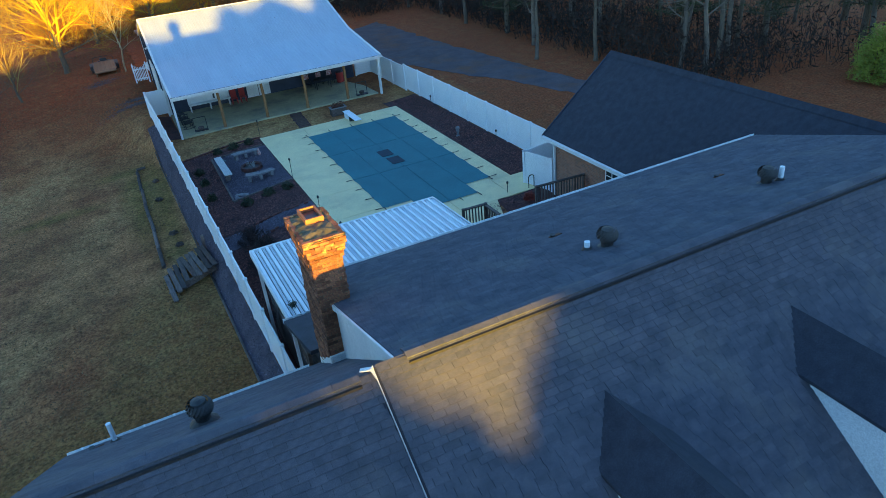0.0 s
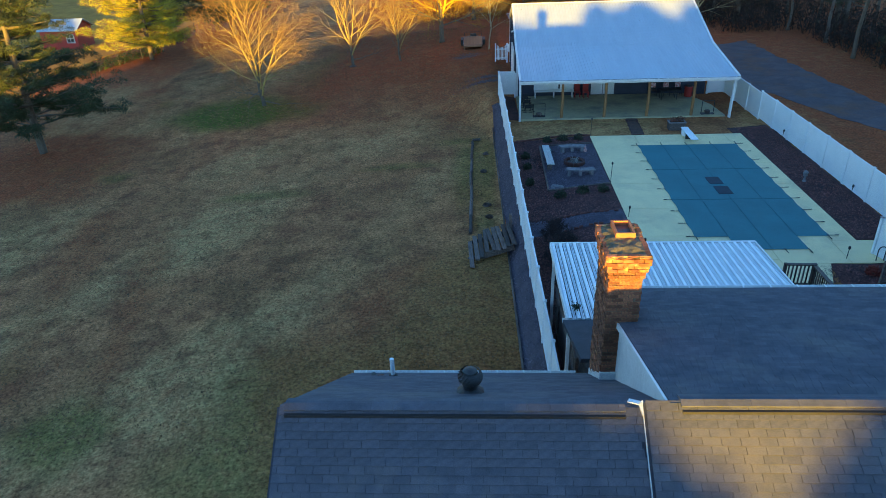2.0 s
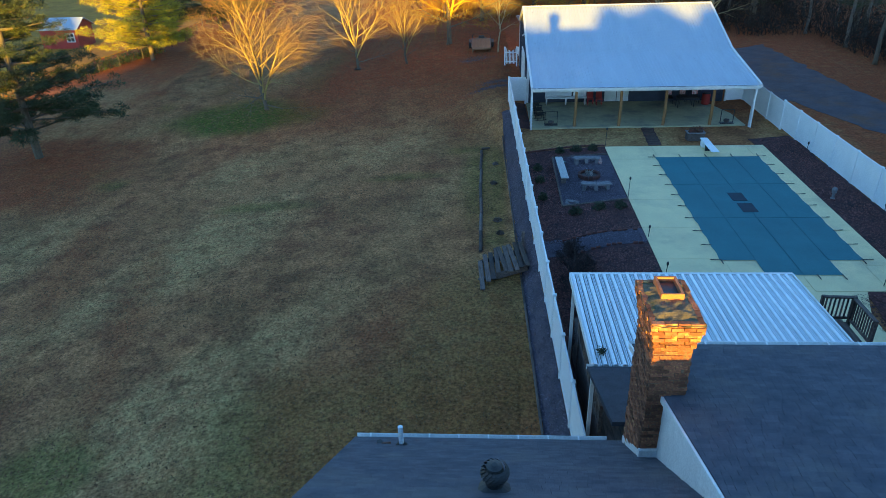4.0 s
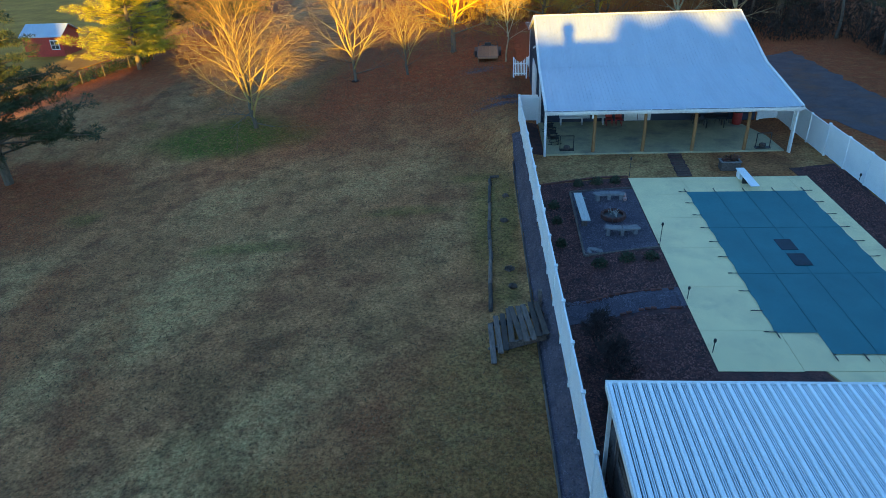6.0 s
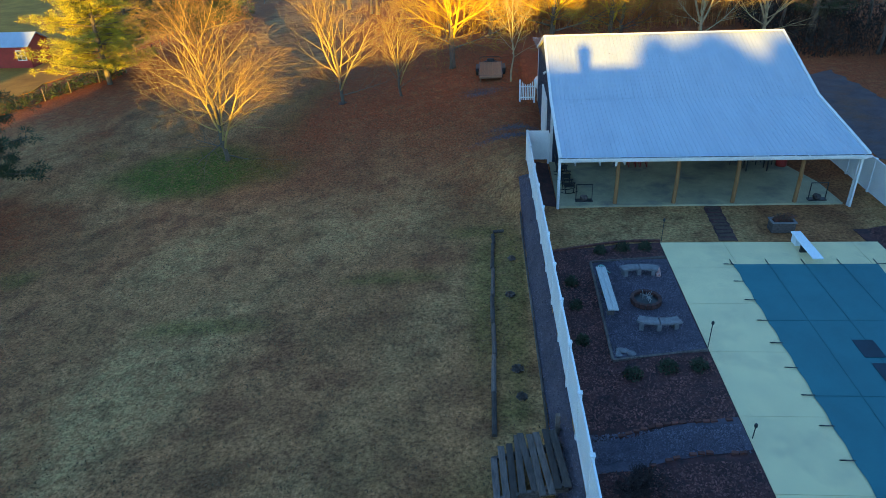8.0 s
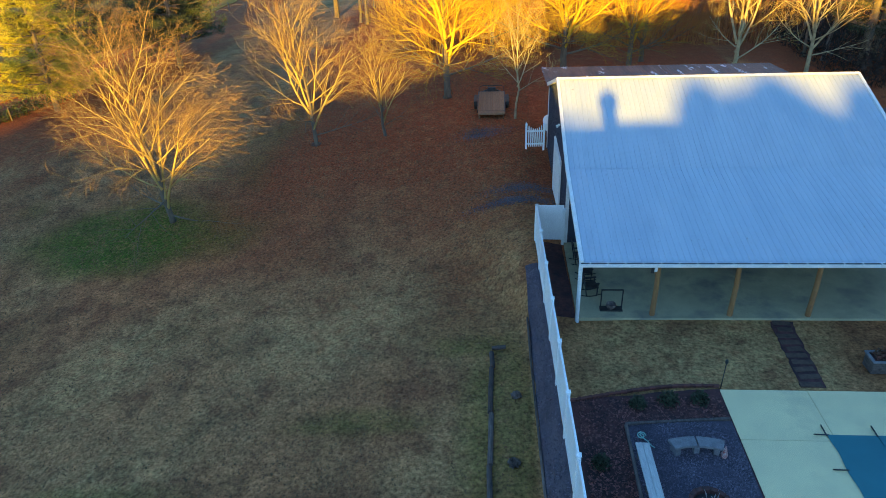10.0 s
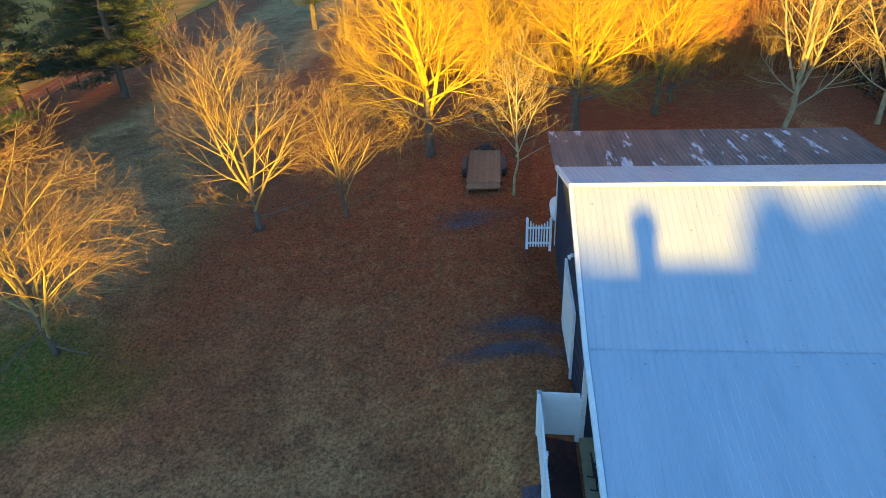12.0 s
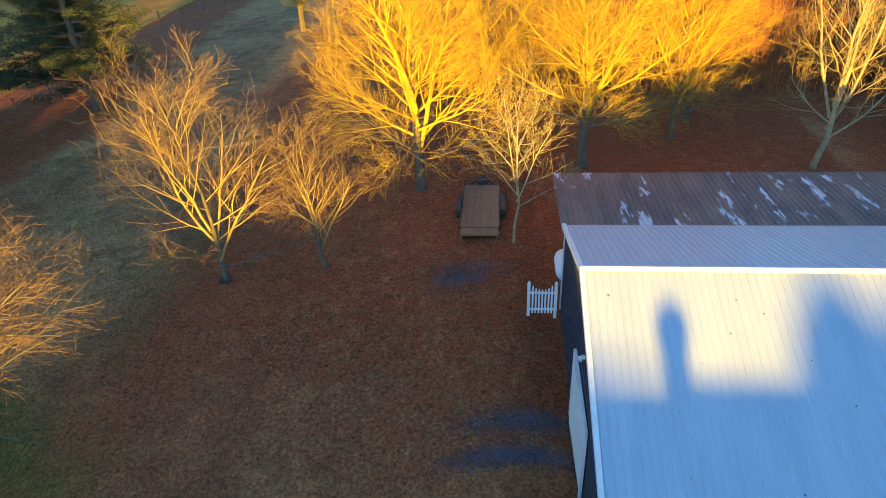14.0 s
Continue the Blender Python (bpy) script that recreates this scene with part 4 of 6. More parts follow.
def build_chimney():
    ch = thing("chimney", (2.63, 4.3, 5.3), "weathered brick chimney with a corbelled top and clay flue", "chimney")
    x0, x1, y0, y1 = 2.31, 2.93, 3.72, 4.9
    part("core", Mesh().box(x0, y0, 4.4, x1, y1, 8.86), M_MORTAR, ch, "sooty mortar core")
    crown = Mesh()
    n = 22
    for j in range(n + 1):
        for i in range(n + 1):
            u, v = i / n, j / n
            e = min(u, 1 - u, v, 1 - v)
            crown.v.append((lerp(2.19, 3.05, u), lerp(3.58, 5.03, v), 8.985 + min(e, 0.25) * 0.25 + 0.035 * noise.noise((u * 7, v * 11, 0))))
    crown.f = [(j * (n + 1) + i, j * (n + 1) + i + 1, (j + 1) * (n + 1) + i + 1, (j + 1) * (n + 1) + i) for j in range(n) for i in range(n)]
    part("crown", crown, surface("mossy_mortar", (0.16, 0.13, 0.08), (0.08, 0.068, 0.04), 5, 0.95, 0.7, fine=30, c=(0.1, 0.1, 0.02), c_scale=2.5), ch, "cracked mossy mortar crown")
    part("crown_base", Mesh().box(2.25, 3.66, 8.8, 2.99, 4.96, 8.985), M_MORTAR, ch)
    flue = Mesh()
    for a, b in (((2.48, 4.3), (2.86, 4.345)), ((2.48, 4.855), (2.86, 4.9)), ((2.48, 4.345), (2.525, 4.855)), ((2.815, 4.345), (2.86, 4.855))):
        flue.box(a[0], a[1], 8.9, b[0], b[1], 9.15)
    f = part("flue", flue, surface("clay_flue", (0.5, 0.17, 0.06), (0.36, 0.12, 0.05), 4, 0.8, 0.3), ch, "orange clay flue liner")
    # flat black block closes the flue just under its rim
    part("soot", Mesh().box(2.526, 4.346, 9.0, 2.814, 4.854, 9.07), M_BLACK, f)
    part("flashing", Mesh().box(2.28, 3.66, steep(3.7) - 0.05, 2.98, 3.73, steep(3.7) + 0.16).prism([(2.29, 3.7, steep(3.7) - 0.05), (2.29, 3.7, steep(3.7) + 0.12), (2.29, 4.92, steep(4.92) + 0.14), (2.29, 4.92, steep(4.92) - 0.05)], (0.05, 0, 0)), M_TRIM, ch, "crimped white metal flashing")
    part("flashing", Mesh().boxm(pose(2.72, 3.7, 7.33, 0, 0, 9), 0.09, 0.05, 0.07).boxm(pose(2.81, 3.69, 7.31, 0, 8, -6), 0.08, 0.05, 0.05).boxm(pose(2.89, 3.7, 7.34, 0, -10, 4), 0.07, 0.05, 0.08), M_TRIM, ch, "torn white flashing strip on the brick")
    rnd = random.Random(4)
    joined = Mesh()
    bw, bh, gap = 0.2, 0.064, 0.012
    shapes = [Mesh().box(-0.5, -0.5, -0.5, 0.5, 0.5, 0.5).data("brick", M_BRICK)]
    z, row, count = 5.0, 0, 0
    while z < 8.99:
        out = 0.0
        if z > 8.42:
            out = min(0.1, 0.035 * (1 + int((z - 8.42) / 0.152)))
        ax0, ax1, ay0, ay1 = x0 - out, x1 + out, y0 - out, y1 + out
        for side in range(4):
            a0, a1 = ((ax0, ax1) if side % 2 == 0 else (ay0, ay1))
            p = a0 - (bw / 2 if row % 2 else 0)
            while p < a1 - 0.02:
                q0, q1 = max(p, a0), min(p + bw - gap, a1)
                if q1 - q0 > 0.03:
                    j = rnd.uniform(-0.012, 0.014)
                    c, w = (q0 + q1) / 2, q1 - q0
                    dd = 0.09
                    if side == 0:
                        at, size = (c, ay0 + dd / 2 - 0.012 - j, z + bh / 2), (w, dd, bh)
                    elif side == 2:
                        at, size = (c, ay1 - dd / 2 + 0.012 + j, z + bh / 2), (w, dd, bh)
                    elif side == 3:
                        at, size = (ax0 + dd / 2 - 0.012 - j, c, z + bh / 2), (dd, w, bh)
                    else:
                        at, size = (ax1 - dd / 2 + 0.012 + j, c, z + bh / 2), (dd, w, bh)
                    m = pose(*at, rnd.uniform(-2.5, 2.5), rnd.uniform(-2.5, 2.5), rnd.uniform(-2.2, 2.2))
                    if count < 300 and side in (0, 3) and z > 6.3:
                        b = part("brick", shapes[0], None, ch)
                        b.matrix_basis = ch.matrix_basis.inverted() @ m @ Matrix.Diagonal((*size, 1))
                        b.matrix_parent_inverse = Matrix()
                        count += 1
                    else:
                        joined.boxm(m, *size)
                p += bw
        z, row = z + bh + gap, row + 1
    part("brickwork", joined, M_BRICK_SMALL, ch, "weathered red and buff brickwork", kind="stuff")
    return ch


chimney = build_chimney()
chimney.location += Vector((0.24, 0.85, -0.5))


# near-black colour that stands in for the shade down in the awning grooves
M_GROOVE_SHADE = surface("groove_shade", (0.035, 0.04, 0.05), (0.02, 0.024, 0.03), 6, 0.95, 0.4)


def build_awning():
    aw = thing("patio_awning", (6.2, 12.4, 0), "white ribbed metal awning over the back patio", "awning")
    x0, x1, y0, y1, z0, z1 = 2.62, 9.72, 9.78, 14.9, 3.5, 3.27
    n = 28
    for k in range(n):
        a, b = lerp(x0, x1, k / n), lerp(x0, x1, (k + 1) / n)
        m = Mesh()
        prof = [(a, 0.0), (a + 0.008, 0.08), (a + 0.025, 0.1), (a + 0.095, 0.1), (a + 0.112, 0.08), (a + 0.12, 0.0), (a + 0.15, 0.0), (a + 0.156, 0.06), (a + 0.178, 0.06), (a + 0.184, 0.0), (a + 0.2, 0.0), (a + 0.205, 0.06), (a + 0.226, 0.06), (a + 0.232, 0.0), (b, 0.0)]
        q = len(prof)
        m.add([(x, y, z + h) for y, z in ((y0, z0), (y1, z1)) for x, h in prof], [(i, i + 1, i + q + 1, i + q) for i in range(q - 1)])
        pan = part("awning_pan", m, M_AWNING, aw)
        # two dark strips paint the groove shade between the ribs
        part("gutter_dirt", Mesh().slab([(a + 0.2335, y0, z0 + 0.014), (b + 0.001, y0, z0 + 0.014), (b + 0.001, y1, z1 + 0.014), (a + 0.2335, y1, z1 + 0.014)], 0.01), M_GROOVE_SHADE, pan, "dark strip standing in for the shade in the groove")
        part("gutter_dirt", Mesh().slab([(a + 0.122, y0, z0 + 0.014), (a + 0.148, y0, z0 + 0.014), (a + 0.148, y1, z1 + 0.014), (a + 0.122, y1, z1 + 0.014)], 0.01), M_GROOVE_SHADE, pan, "dark strip standing in for the shade in the groove")
    part("frame", Mesh().box(x0 - 0.04, y1 - 0.02, z1 - 0.12, x1 + 0.04, y1 + 0.08, z1 + 0.1), M_TRIM, aw)
    for x in (x0 - 0.03, x1 + 0.03):
        part("frame", Mesh().beam((x, y0, z0 + 0.0), (x, y1, z1 + 0.0), 0.05, 0.2), M_TRIM, aw)
    for x in (x0 + 0.1, 6.2, x1 - 0.1):
        part("post", Mesh().box(x - 0.05, y1 - 0.25, -0.75, x + 0.05, y1 - 0.15, z1), M_TRIM, aw)
    for x in (x0 + 0.1, x1 - 0.1):
        part("post", Mesh().box(x - 0.05, 10.2, -0.75, x + 0.05, 10.3, z0), M_TRIM, aw)
    tw = thing("bird_nest", (2.9, 10.3, 3.55), "dark clump of twigs and leaves lying on the awning", "debris")
    clump = Mesh()
    rnd = random.Random(2)
    for _ in range(140):
        p = Vector((2.9 + rnd.gauss(0, 0.045), 10.3 + rnd.gauss(0, 0.06), 3.58 + rnd.uniform(0, 0.13)))
        clump.tube([p, p + Vector((rnd.uniform(-1, 1), rnd.uniform(-1, 1), rnd.uniform(-0.3, 0.5))) * 0.08], [0.014, 0.006], 3)
    part("twig_clump", clump, M_SHRUB, tw, kind="stuff")
    return aw


build_awning()
# a raised wooden deck under the awning, with its railings
def build_back_deck():
    d = thing("wooden_deck", (9, 13, 0), "brown wooden deck with baluster railings behind the house", "deck")
    frame = part("deck_frame", Mesh().box(3.0, 6.7, -0.8, 12.4, 15.8, 0.9).box(12.4, 6.7, -0.6, 17.5, 14.2, 0.9), M_WOOD, d)
    n = 44
    plank = Mesh().box(0, 0, 0, 0.2, 9.2, 0.035).data("deck_plank", M_WOOD)
    for k in range(n):
        p = part("deck_plank", plank, None, d)
        p.matrix_basis = d.matrix_basis.inverted() @ pose(2.98 + k * 0.212, 6.7, 0.91)
        p.matrix_parent_inverse = Matrix()
    bal = Mesh().box(-0.022, -0.022, 0, 0.022, 0.022, 0.8).data("baluster", M_WOOD)
    for (x0, y0), (x1, y1) in (((11.45, 15.85), (12.5, 15.8)), ((15.1, 15.9), (17.5, 15.7)), ((3.0, 10.1), (3.0, 14.6)), ((12.45, 14.3), (12.45, 15.7))):
        rail = part("railing", Mesh().beam((x0, y0, 1.9), (x1, y1, 1.9), 0.14, 0.05), M_WOOD, d, "brown wooden railing")
        part("bottom_rail", Mesh().beam((x0, y0, 1.06), (x1, y1, 1.06), 0.05, 0.09), M_WOOD, rail)
        L = math.hypot(x1 - x0, y1 - y0)
        for k in range(int(L / 0.14) + 1):
            t = k * 0.14 / L
            b = part("baluster", bal, None, rail)
            b.matrix_basis = pose(lerp(x0, x1, t), lerp(y0, y1, t), 1.08)
            b.matrix_parent_inverse = Matrix()
        for x, y in ((x0, y0), (x1, y1)):
            part("rail_post", Mesh().box(x - 0.05, y - 0.05, -0.3, x + 0.05, y + 0.05, 1.95), M_WOOD, rail)


build_back_deck()


# ---- shingle courses ----
def shingle_courses(parent, x0, x1, top, down, length, singles, mat=M_SHINGLE_SMALL, skip=None):
    """Overlapping shingles over a slope: top and down give the upper edge (y, z) and the fall (dy, dz) of a metre of slope."""
    rnd = random.Random(int(x0 * 10 + length * 100))
    e, w = 0.122, 0.26
    dy, dz = down
    nrm = Vector((0, -dz, dy)) if dy > 0 else Vector((0, dz, -dy))
    nrm = nrm if nrm.z > 0 else -nrm
    rows = int(length / e)
    tab = Mesh()
    tab.add([(0, 0, 0.001), (1, 0, 0.001), (1, 1, 0.028), (0, 1, 0.028), (0, 1, 0.0), (1, 1, 0.0)], [(0, 1, 2, 3), (3, 2, 5, 4), (0, 3, 4), (1, 5, 2)])
    data = tab.data("shingle", M_SHINGLE)
    rest = Mesh()
    count = 0
    for r in range(rows):
        x = x0 - w * (0.5 * (r % 2) + rnd.uniform(0, 0.2))
        while x < x1:
            a, b = max(x, x0), min(x + w * rnd.uniform(0.85, 1.1), x1)
            s0, s1 = r * e - 0.03, (r + 1) * e + rnd.uniform(-0.004, 0.004)
            if b - a > 0.05 and not (skip and skip((a + b) / 2, top[0] + dy * s1)):
                P = Vector((a, top[0] + dy * s0, top[1] + dz * s0)) + nrm * 0.004
                sx, sy = b - a - 0.006, s1 - s0
                m = Matrix(((sx, 0, 0, P.x), (0, dy * sy, nrm.y, P.y), (0, dz * sy, nrm.z, P.z), (0, 0, 0, 1)))
                if count < singles:
                    o = part("shingle", data, None, parent)
                    o.matrix_basis = parent.matrix_basis.inverted() @ m
                    o.matrix_parent_inverse = Matrix()
                    count += 1
                else:
                    lift = rnd.uniform(0, 0.004)
                    v = [m @ Vector(p) + nrm * lift for p in tab.v]
                    flip = dy < 0
                    rest.add(v, [f[::-1] for f in tab.f] if flip else tab.f)
            x = b if b > x else x + w
    if rest.f:
        part("shingles", rest, mat, parent, kind="stuff")


_k = math.hypot(1, SLOPE)
roofs = [o for o in house.children if o.name.startswith("roof")]
shingle_courses(roofs[1], HX0, HX1 - 0.014, (HR_Y, ZL), (-1 / _k, -SLOPE / _k), 4.2, 150)
shingle_courses(roofs[3], HX1 + 0.03, 16.5, (HR_Y, ZR), (-1 / _k, -SLOPE / _k), 5.2, 150)
_s = (ZR - 6.25) / (7.05 - HR_Y)
_k = math.hypot(1, _s)
shingle_courses(roofs[2], 2.82, 17.4, (HR_Y, ZR), (1 / _k, -_s / _k), 6.1, 0)
_s = (ZL - 4.6) / (5.95 - HR_Y)
_k = math.hypot(1, _s)
shingle_courses(roofs[0], HX0, 2.85, (HR_Y, ZL), (1 / _k, -_s / _k), 5.8, 0)


# ---- the wood behind the house, which keeps the low sun off the yard ----
WOOD_Y = -60.0
SKYLINE = ((-140, 14), (-66, 14), (-62, 11), (-60.5, 4), (-52, 4.2), (-49.25, 6.6), (-43.55, 8.9), (-40.5, 10.0), (-39, 13.0), (-36, 13), (-28, 9.8), (-24, 9.6), (-20, 10.5), (-16, 11.2), (-10, 12.2), (-6, 13.2), (-4, 13.4), (-3, 13.1), (-2, 12.95),
           (-1.4, 12.9), (-0.6, 12.4), (0.3, 11.7), (1.5, 12.2), (2.4, 13.2), (3.2, 14.4), (4.3, 13.9), (5.8, 13.9), (7, 14.6), (8.2, 13.7), (10, 13.2), (11, 14.1), (15, 14.1), (25, 14.3), (60, 16.5), (140, 16))


def skyline(x):
    x -= 0.45
    for (a, za), (b, zb) in zip(SKYLINE, SKYLINE[1:]):
        if a <= x <= b:
            return lerp(za, zb, (x - a) / (b - a)) - 1.03
    return 14.0


def build_wood_behind():
    bm = bmesh.new()
    bmesh.ops.create_icosphere(bm, subdivisions=2, radius=1.0)
    ball_v, ball_f = [v.co.copy() for v in bm.verts], [tuple(v.index for v in f.verts) for f in bm.faces]
    bm.free()
    rnd = random.Random(8)
    crown, trunk = Mesh(), Mesh()
    x = -110.0
    while x < 75:
        near = -12 < x < 14
        r = 0.75 if near else 1.7
        H = skyline(x)
        z = H - r
        g = ground_z(x, WOOD_Y)
        y = WOOD_Y + rnd.uniform(-1.0, 1.0)
        trunk.tube([(x, y, g), (x, y, H - 1)], [0.2, 0.06], 6)
        while z > g:
            c = Vector((x + (rnd.uniform(-0.25, 0.25) if z < H - 1.2 * r else 0), y + rnd.uniform(-0.8, 0.8), z))
            seed = rnd.uniform(0, 50)
            crown.add([c + v * r * (1 + 0.28 * noise.noise((v.x * 2 + seed, v.y * 2, v.z * 2))) for v in ball_v], ball_f)
            for _ in range(14):
                w = Vector((rnd.gauss(0, 1), rnd.gauss(0, 1), rnd.gauss(0, 1))).normalized()
                o = c + w * r * 0.95
                s = Vector((rnd.gauss(0, 1), rnd.gauss(0, 1), rnd.gauss(0, 1))).normalized() * 0.22
                crown.add([o - s, o + s, o + w * rnd.uniform(0.15, 0.4)], [(0, 1, 2)])
            z -= r * 0.9
            r = min(r * 1.12, 2.6)
        x += 0.55 if near else 1.5
    wood = thing("woodland", (0, WOOD_Y, -2), "dense dark wood behind the house", "woodland", kind="stuff")
    part("crowns", crown, M_SPRUCE, wood, kind="stuff")
    part("trunks", trunk, M_BARK, wood, kind="stuff")


build_wood_behind()


# ---- trees ----
def bare_tree(name, x, y, height, spread, seed, label, twig=M_TWIG, trunk_r=0.16, low=0.16, dense=1.0, lean=(0.0, 0.0), droop=0.0, bark=M_BARK, deepest=3, twiggy=1.0, rise=0.25, leaders=0, twigs=None):
    """A leafless tree: tapered trunk, limbs that fork three times, and fine twigs."""
    rnd = random.Random(seed)
    z = ground_z(x, y) - 0.1
    tree = thing(name, (x, y, z), label, "tree")
    limbs, fine = [], Mesh()

    def grow(p, d, length, r, level, wood):
        steps = (7, 5, 4, 3)[level]
        pts, rad = [Vector(p)], [r]
        for i in range(steps):
            bend = Vector((rnd.uniform(-1, 1), rnd.uniform(-1, 1), rnd.uniform(-0.7, 0.7))) * (0.13, 0.17, 0.2, 0.22)[level]
            bend.z += (0.05 if level < 2 else 0.03) - droop * (0.35 if level else 0.12)
            d = (d + bend).normalized()
            pts.append(pts[-1] + d * length / steps)
            rad.append(max(r * (1 - 0.8 * (i + 1) / steps), 0.0045))
        (wood if level < 2 else fine).tube(pts, rad, (6, 4, 3, 3)[level], False)
        if level >= deepest:
            return
        kids = max(2, round((8 if length < 5 else 13, 6, 4)[level] * twiggy))
        for k in range(kids):
            t = min(0.2 + 0.8 * (k + rnd.uniform(0.1, 0.9)) / kids, 0.98)
            i = min(int(t * steps), steps - 1)
            q = pts[i].lerp(pts[i + 1], t * steps - i)
            along = (pts[i + 1] - pts[i]).normalized()
            side = along.cross(Vector((rnd.gauss(0, 1), rnd.gauss(0, 1), rnd.gauss(0, 1)))).normalized()
            side.z += 0.15
            grow(q, (along + side * rnd.uniform(0.55, 1.15)).normalized(), min(length, 5.5) * rnd.uniform(0.4, 0.68) * (1.2 - 0.45 * t), max(rad[i] * 0.5, 0.006), level + 1, wood)

    base = Vector((x, y, z))
    top = base + Vector((lean[0], lean[1], height * 0.8))
    pts = [base] + [base.lerp(top, f) + Vector((rnd.uniform(-1, 1), rnd.uniform(-1, 1), 0)) * 0.16 for f in (0.2, 0.4, 0.6, 0.8)] + [top]
    t = Mesh()
    t.smooth = True
    t.tube([base, base + (top - base) * 0.04] + pts[1:], [trunk_r * 1.45, trunk_r * 1.05, trunk_r * 0.9, trunk_r * 0.72, trunk_r * 0.5, trunk_r * 0.3, 0.02], 9)
    part("trunk", t, bark, tree)
    n = round(24 * dense)
    for k in range(n):
        f = low + (0.98 - low) * (k / (n - 1)) ** 0.9
        s = f * 5
        i = min(int(s), 4)
        q = pts[i].lerp(pts[i + 1], s - i)
        a = k * 2.4 + rnd.uniform(-0.5, 0.5)
        g = (f - low) / (1 - low)
        d = Vector((math.cos(a), math.sin(a), lerp(rise, 1.7, g))).normalized()
        wood = Mesh()
        grow(q, d, lerp(spread, height * 0.36, g) * rnd.uniform(0.75, 1.2), trunk_r * lerp(0.34, 0.22, g), 0, wood)
        part("limb", wood, bark if k < 3 else twig, tree)
    for k in range(leaders):
        wood = Mesh()
        a = k * 6.283 / leaders + rnd.uniform(-0.4, 0.4)
        q = base.lerp(top, low + 0.05 + 0.07 * k)
        grow(q, Vector((math.cos(a) * 0.42, math.sin(a) * 0.42, 1.0)).normalized(), height * rnd.uniform(0.58, 0.72), trunk_r * 0.55, 0, wood)
        part("limb", wood, twig, tree)
    part("twig_mass", fine, twigs or twig, tree, kind="stuff")
    return tree


def needle_tree(name, x, y, height, spread, seed, label, mat=M_PINE, first=0.25, layers=9, clump=0.5, per=30):
    """A pine: trunk, whorls of limbs, and needle tufts built from many small blades."""
    rnd = random.Random(seed)
    z = ground_z(x, y) - 0.1
    tree = thing(name, (x, y, z), label, "tree")
    t, need = Mesh(), Mesh()
    dice = np.random.default_rng(seed)

    def tuft(mesh, c, size):
        """Needle blades bristling out of a flattened clump."""
        w = dice.normal(0, 1, (per, 3)) * (1, 1, 0.75) + (0, 0, 0.2)
        w /= np.linalg.norm(w, axis=1)[:, None]
        side = np.cross(w, dice.normal(0, 1, (per, 3)))
        side *= 0.028 / np.linalg.norm(side, axis=1)[:, None]
        o = np.array(c) + w * size * dice.uniform(0.1, 0.75, (per, 1)) * (1, 1, 0.6)
        tip = o + w * size * dice.uniform(0.25, 0.5, (per, 1))
        k = len(mesh.v)
        mesh.v += [tuple(p) for p in np.stack([o - side, o + side, tip], 1).reshape(-1, 3).tolist()]
        mesh.f += [(k + 3 * i, k + 3 * i + 1, k + 3 * i + 2) for i in range(per)]

    t.tube([(x, y, z), (x, y, z + height * 0.5), (x + 0.2, y, z + height)], [height * 0.022, height * 0.016, 0.03], 8)
    for k in range(layers):
        f = first + (0.97 - first) * k / (layers - 1)
        reach = spread * (1 - 0.8 * (f - first) / (1 - first)) * rnd.uniform(0.75, 1.1)
        for j in range(8):
            a = rnd.uniform(0, 6.28)
            p0 = Vector((x, y, z + height * f))
            d = Vector((math.cos(a), math.sin(a), rnd.uniform(-0.05, 0.35)))
            p1 = p0 + d * reach * rnd.uniform(0.7, 1.0)
            t.tube([p0, p0.lerp(p1, 0.5) + Vector((0, 0, -0.1)), p1], [height * 0.006, height * 0.004, 0.015], 4, False)
            for q in range(max(4, int(reach * 2.6))):
                u = rnd.uniform(0.25, 1.05)
                c = p0.lerp(p1, u) + Vector((rnd.uniform(-1, 1), rnd.uniform(-1, 1), rnd.uniform(-0.4, 0.4))) * clump * (0.5 + u)
                tuft(need, c, clump)
    part("trunk", t, M_BARK, tree)
    part("crown", need, mat, tree)
    return tree


# yellow of the low sun put into the twig colour of the lit trees
M_LIT = surface("sunlit_twigs", (0.62, 0.41, 0.022), (0.42, 0.26, 0.016), 1.0, 0.85, 0.2)
M_LIT_FINE = surface("sunlit_fine_twigs", (0.52, 0.33, 0.02), (0.32, 0.19, 0.014), 1.0, 0.85, 0.2)
M_FINE = surface("fine_brown_twigs", (0.27, 0.155, 0.055), (0.16, 0.088, 0.034), 1.0, 0.85, 0.2)
M_PALE = surface("pale_bark", (0.46, 0.37, 0.2), (0.28, 0.22, 0.12), 2.0, 0.85, 0.3)
M_RUSSET = surface("russet_twigs", (0.45, 0.17, 0.04), (0.3, 0.11, 0.03), 1.0, 0.85, 0.2)
bare_tree("bare_tree", -19.4, 53.0, 10.8, 6.0, 14, "leafless spreading tree on a green patch of lawn", M_TWIG, 0.16, 0.06, 0.95, (-0.6, 0), 0.24, M_BARK, 3, 0.95, -0.15, 4, M_FINE)
bare_tree("bare_tree", -12.55, 61.9, 9.8, 4.6, 5, "leafless tree with a leaning trunk", M_TWIG, 0.14, 0.1, 0.8, (-0.8, 0.6), 0.1, M_BARK, 3, 0.82, 0.1, 4, M_FINE)
bare_tree("bare_tree", -7.85, 62.7, 6.2, 2.6, 7, "small forked leafless tree", M_TWIG, 0.11, 0.16, 0.5, (-0.3, 0), 0.0, M_BARK, 3, 0.8, 0.6, 4, M_FINE)
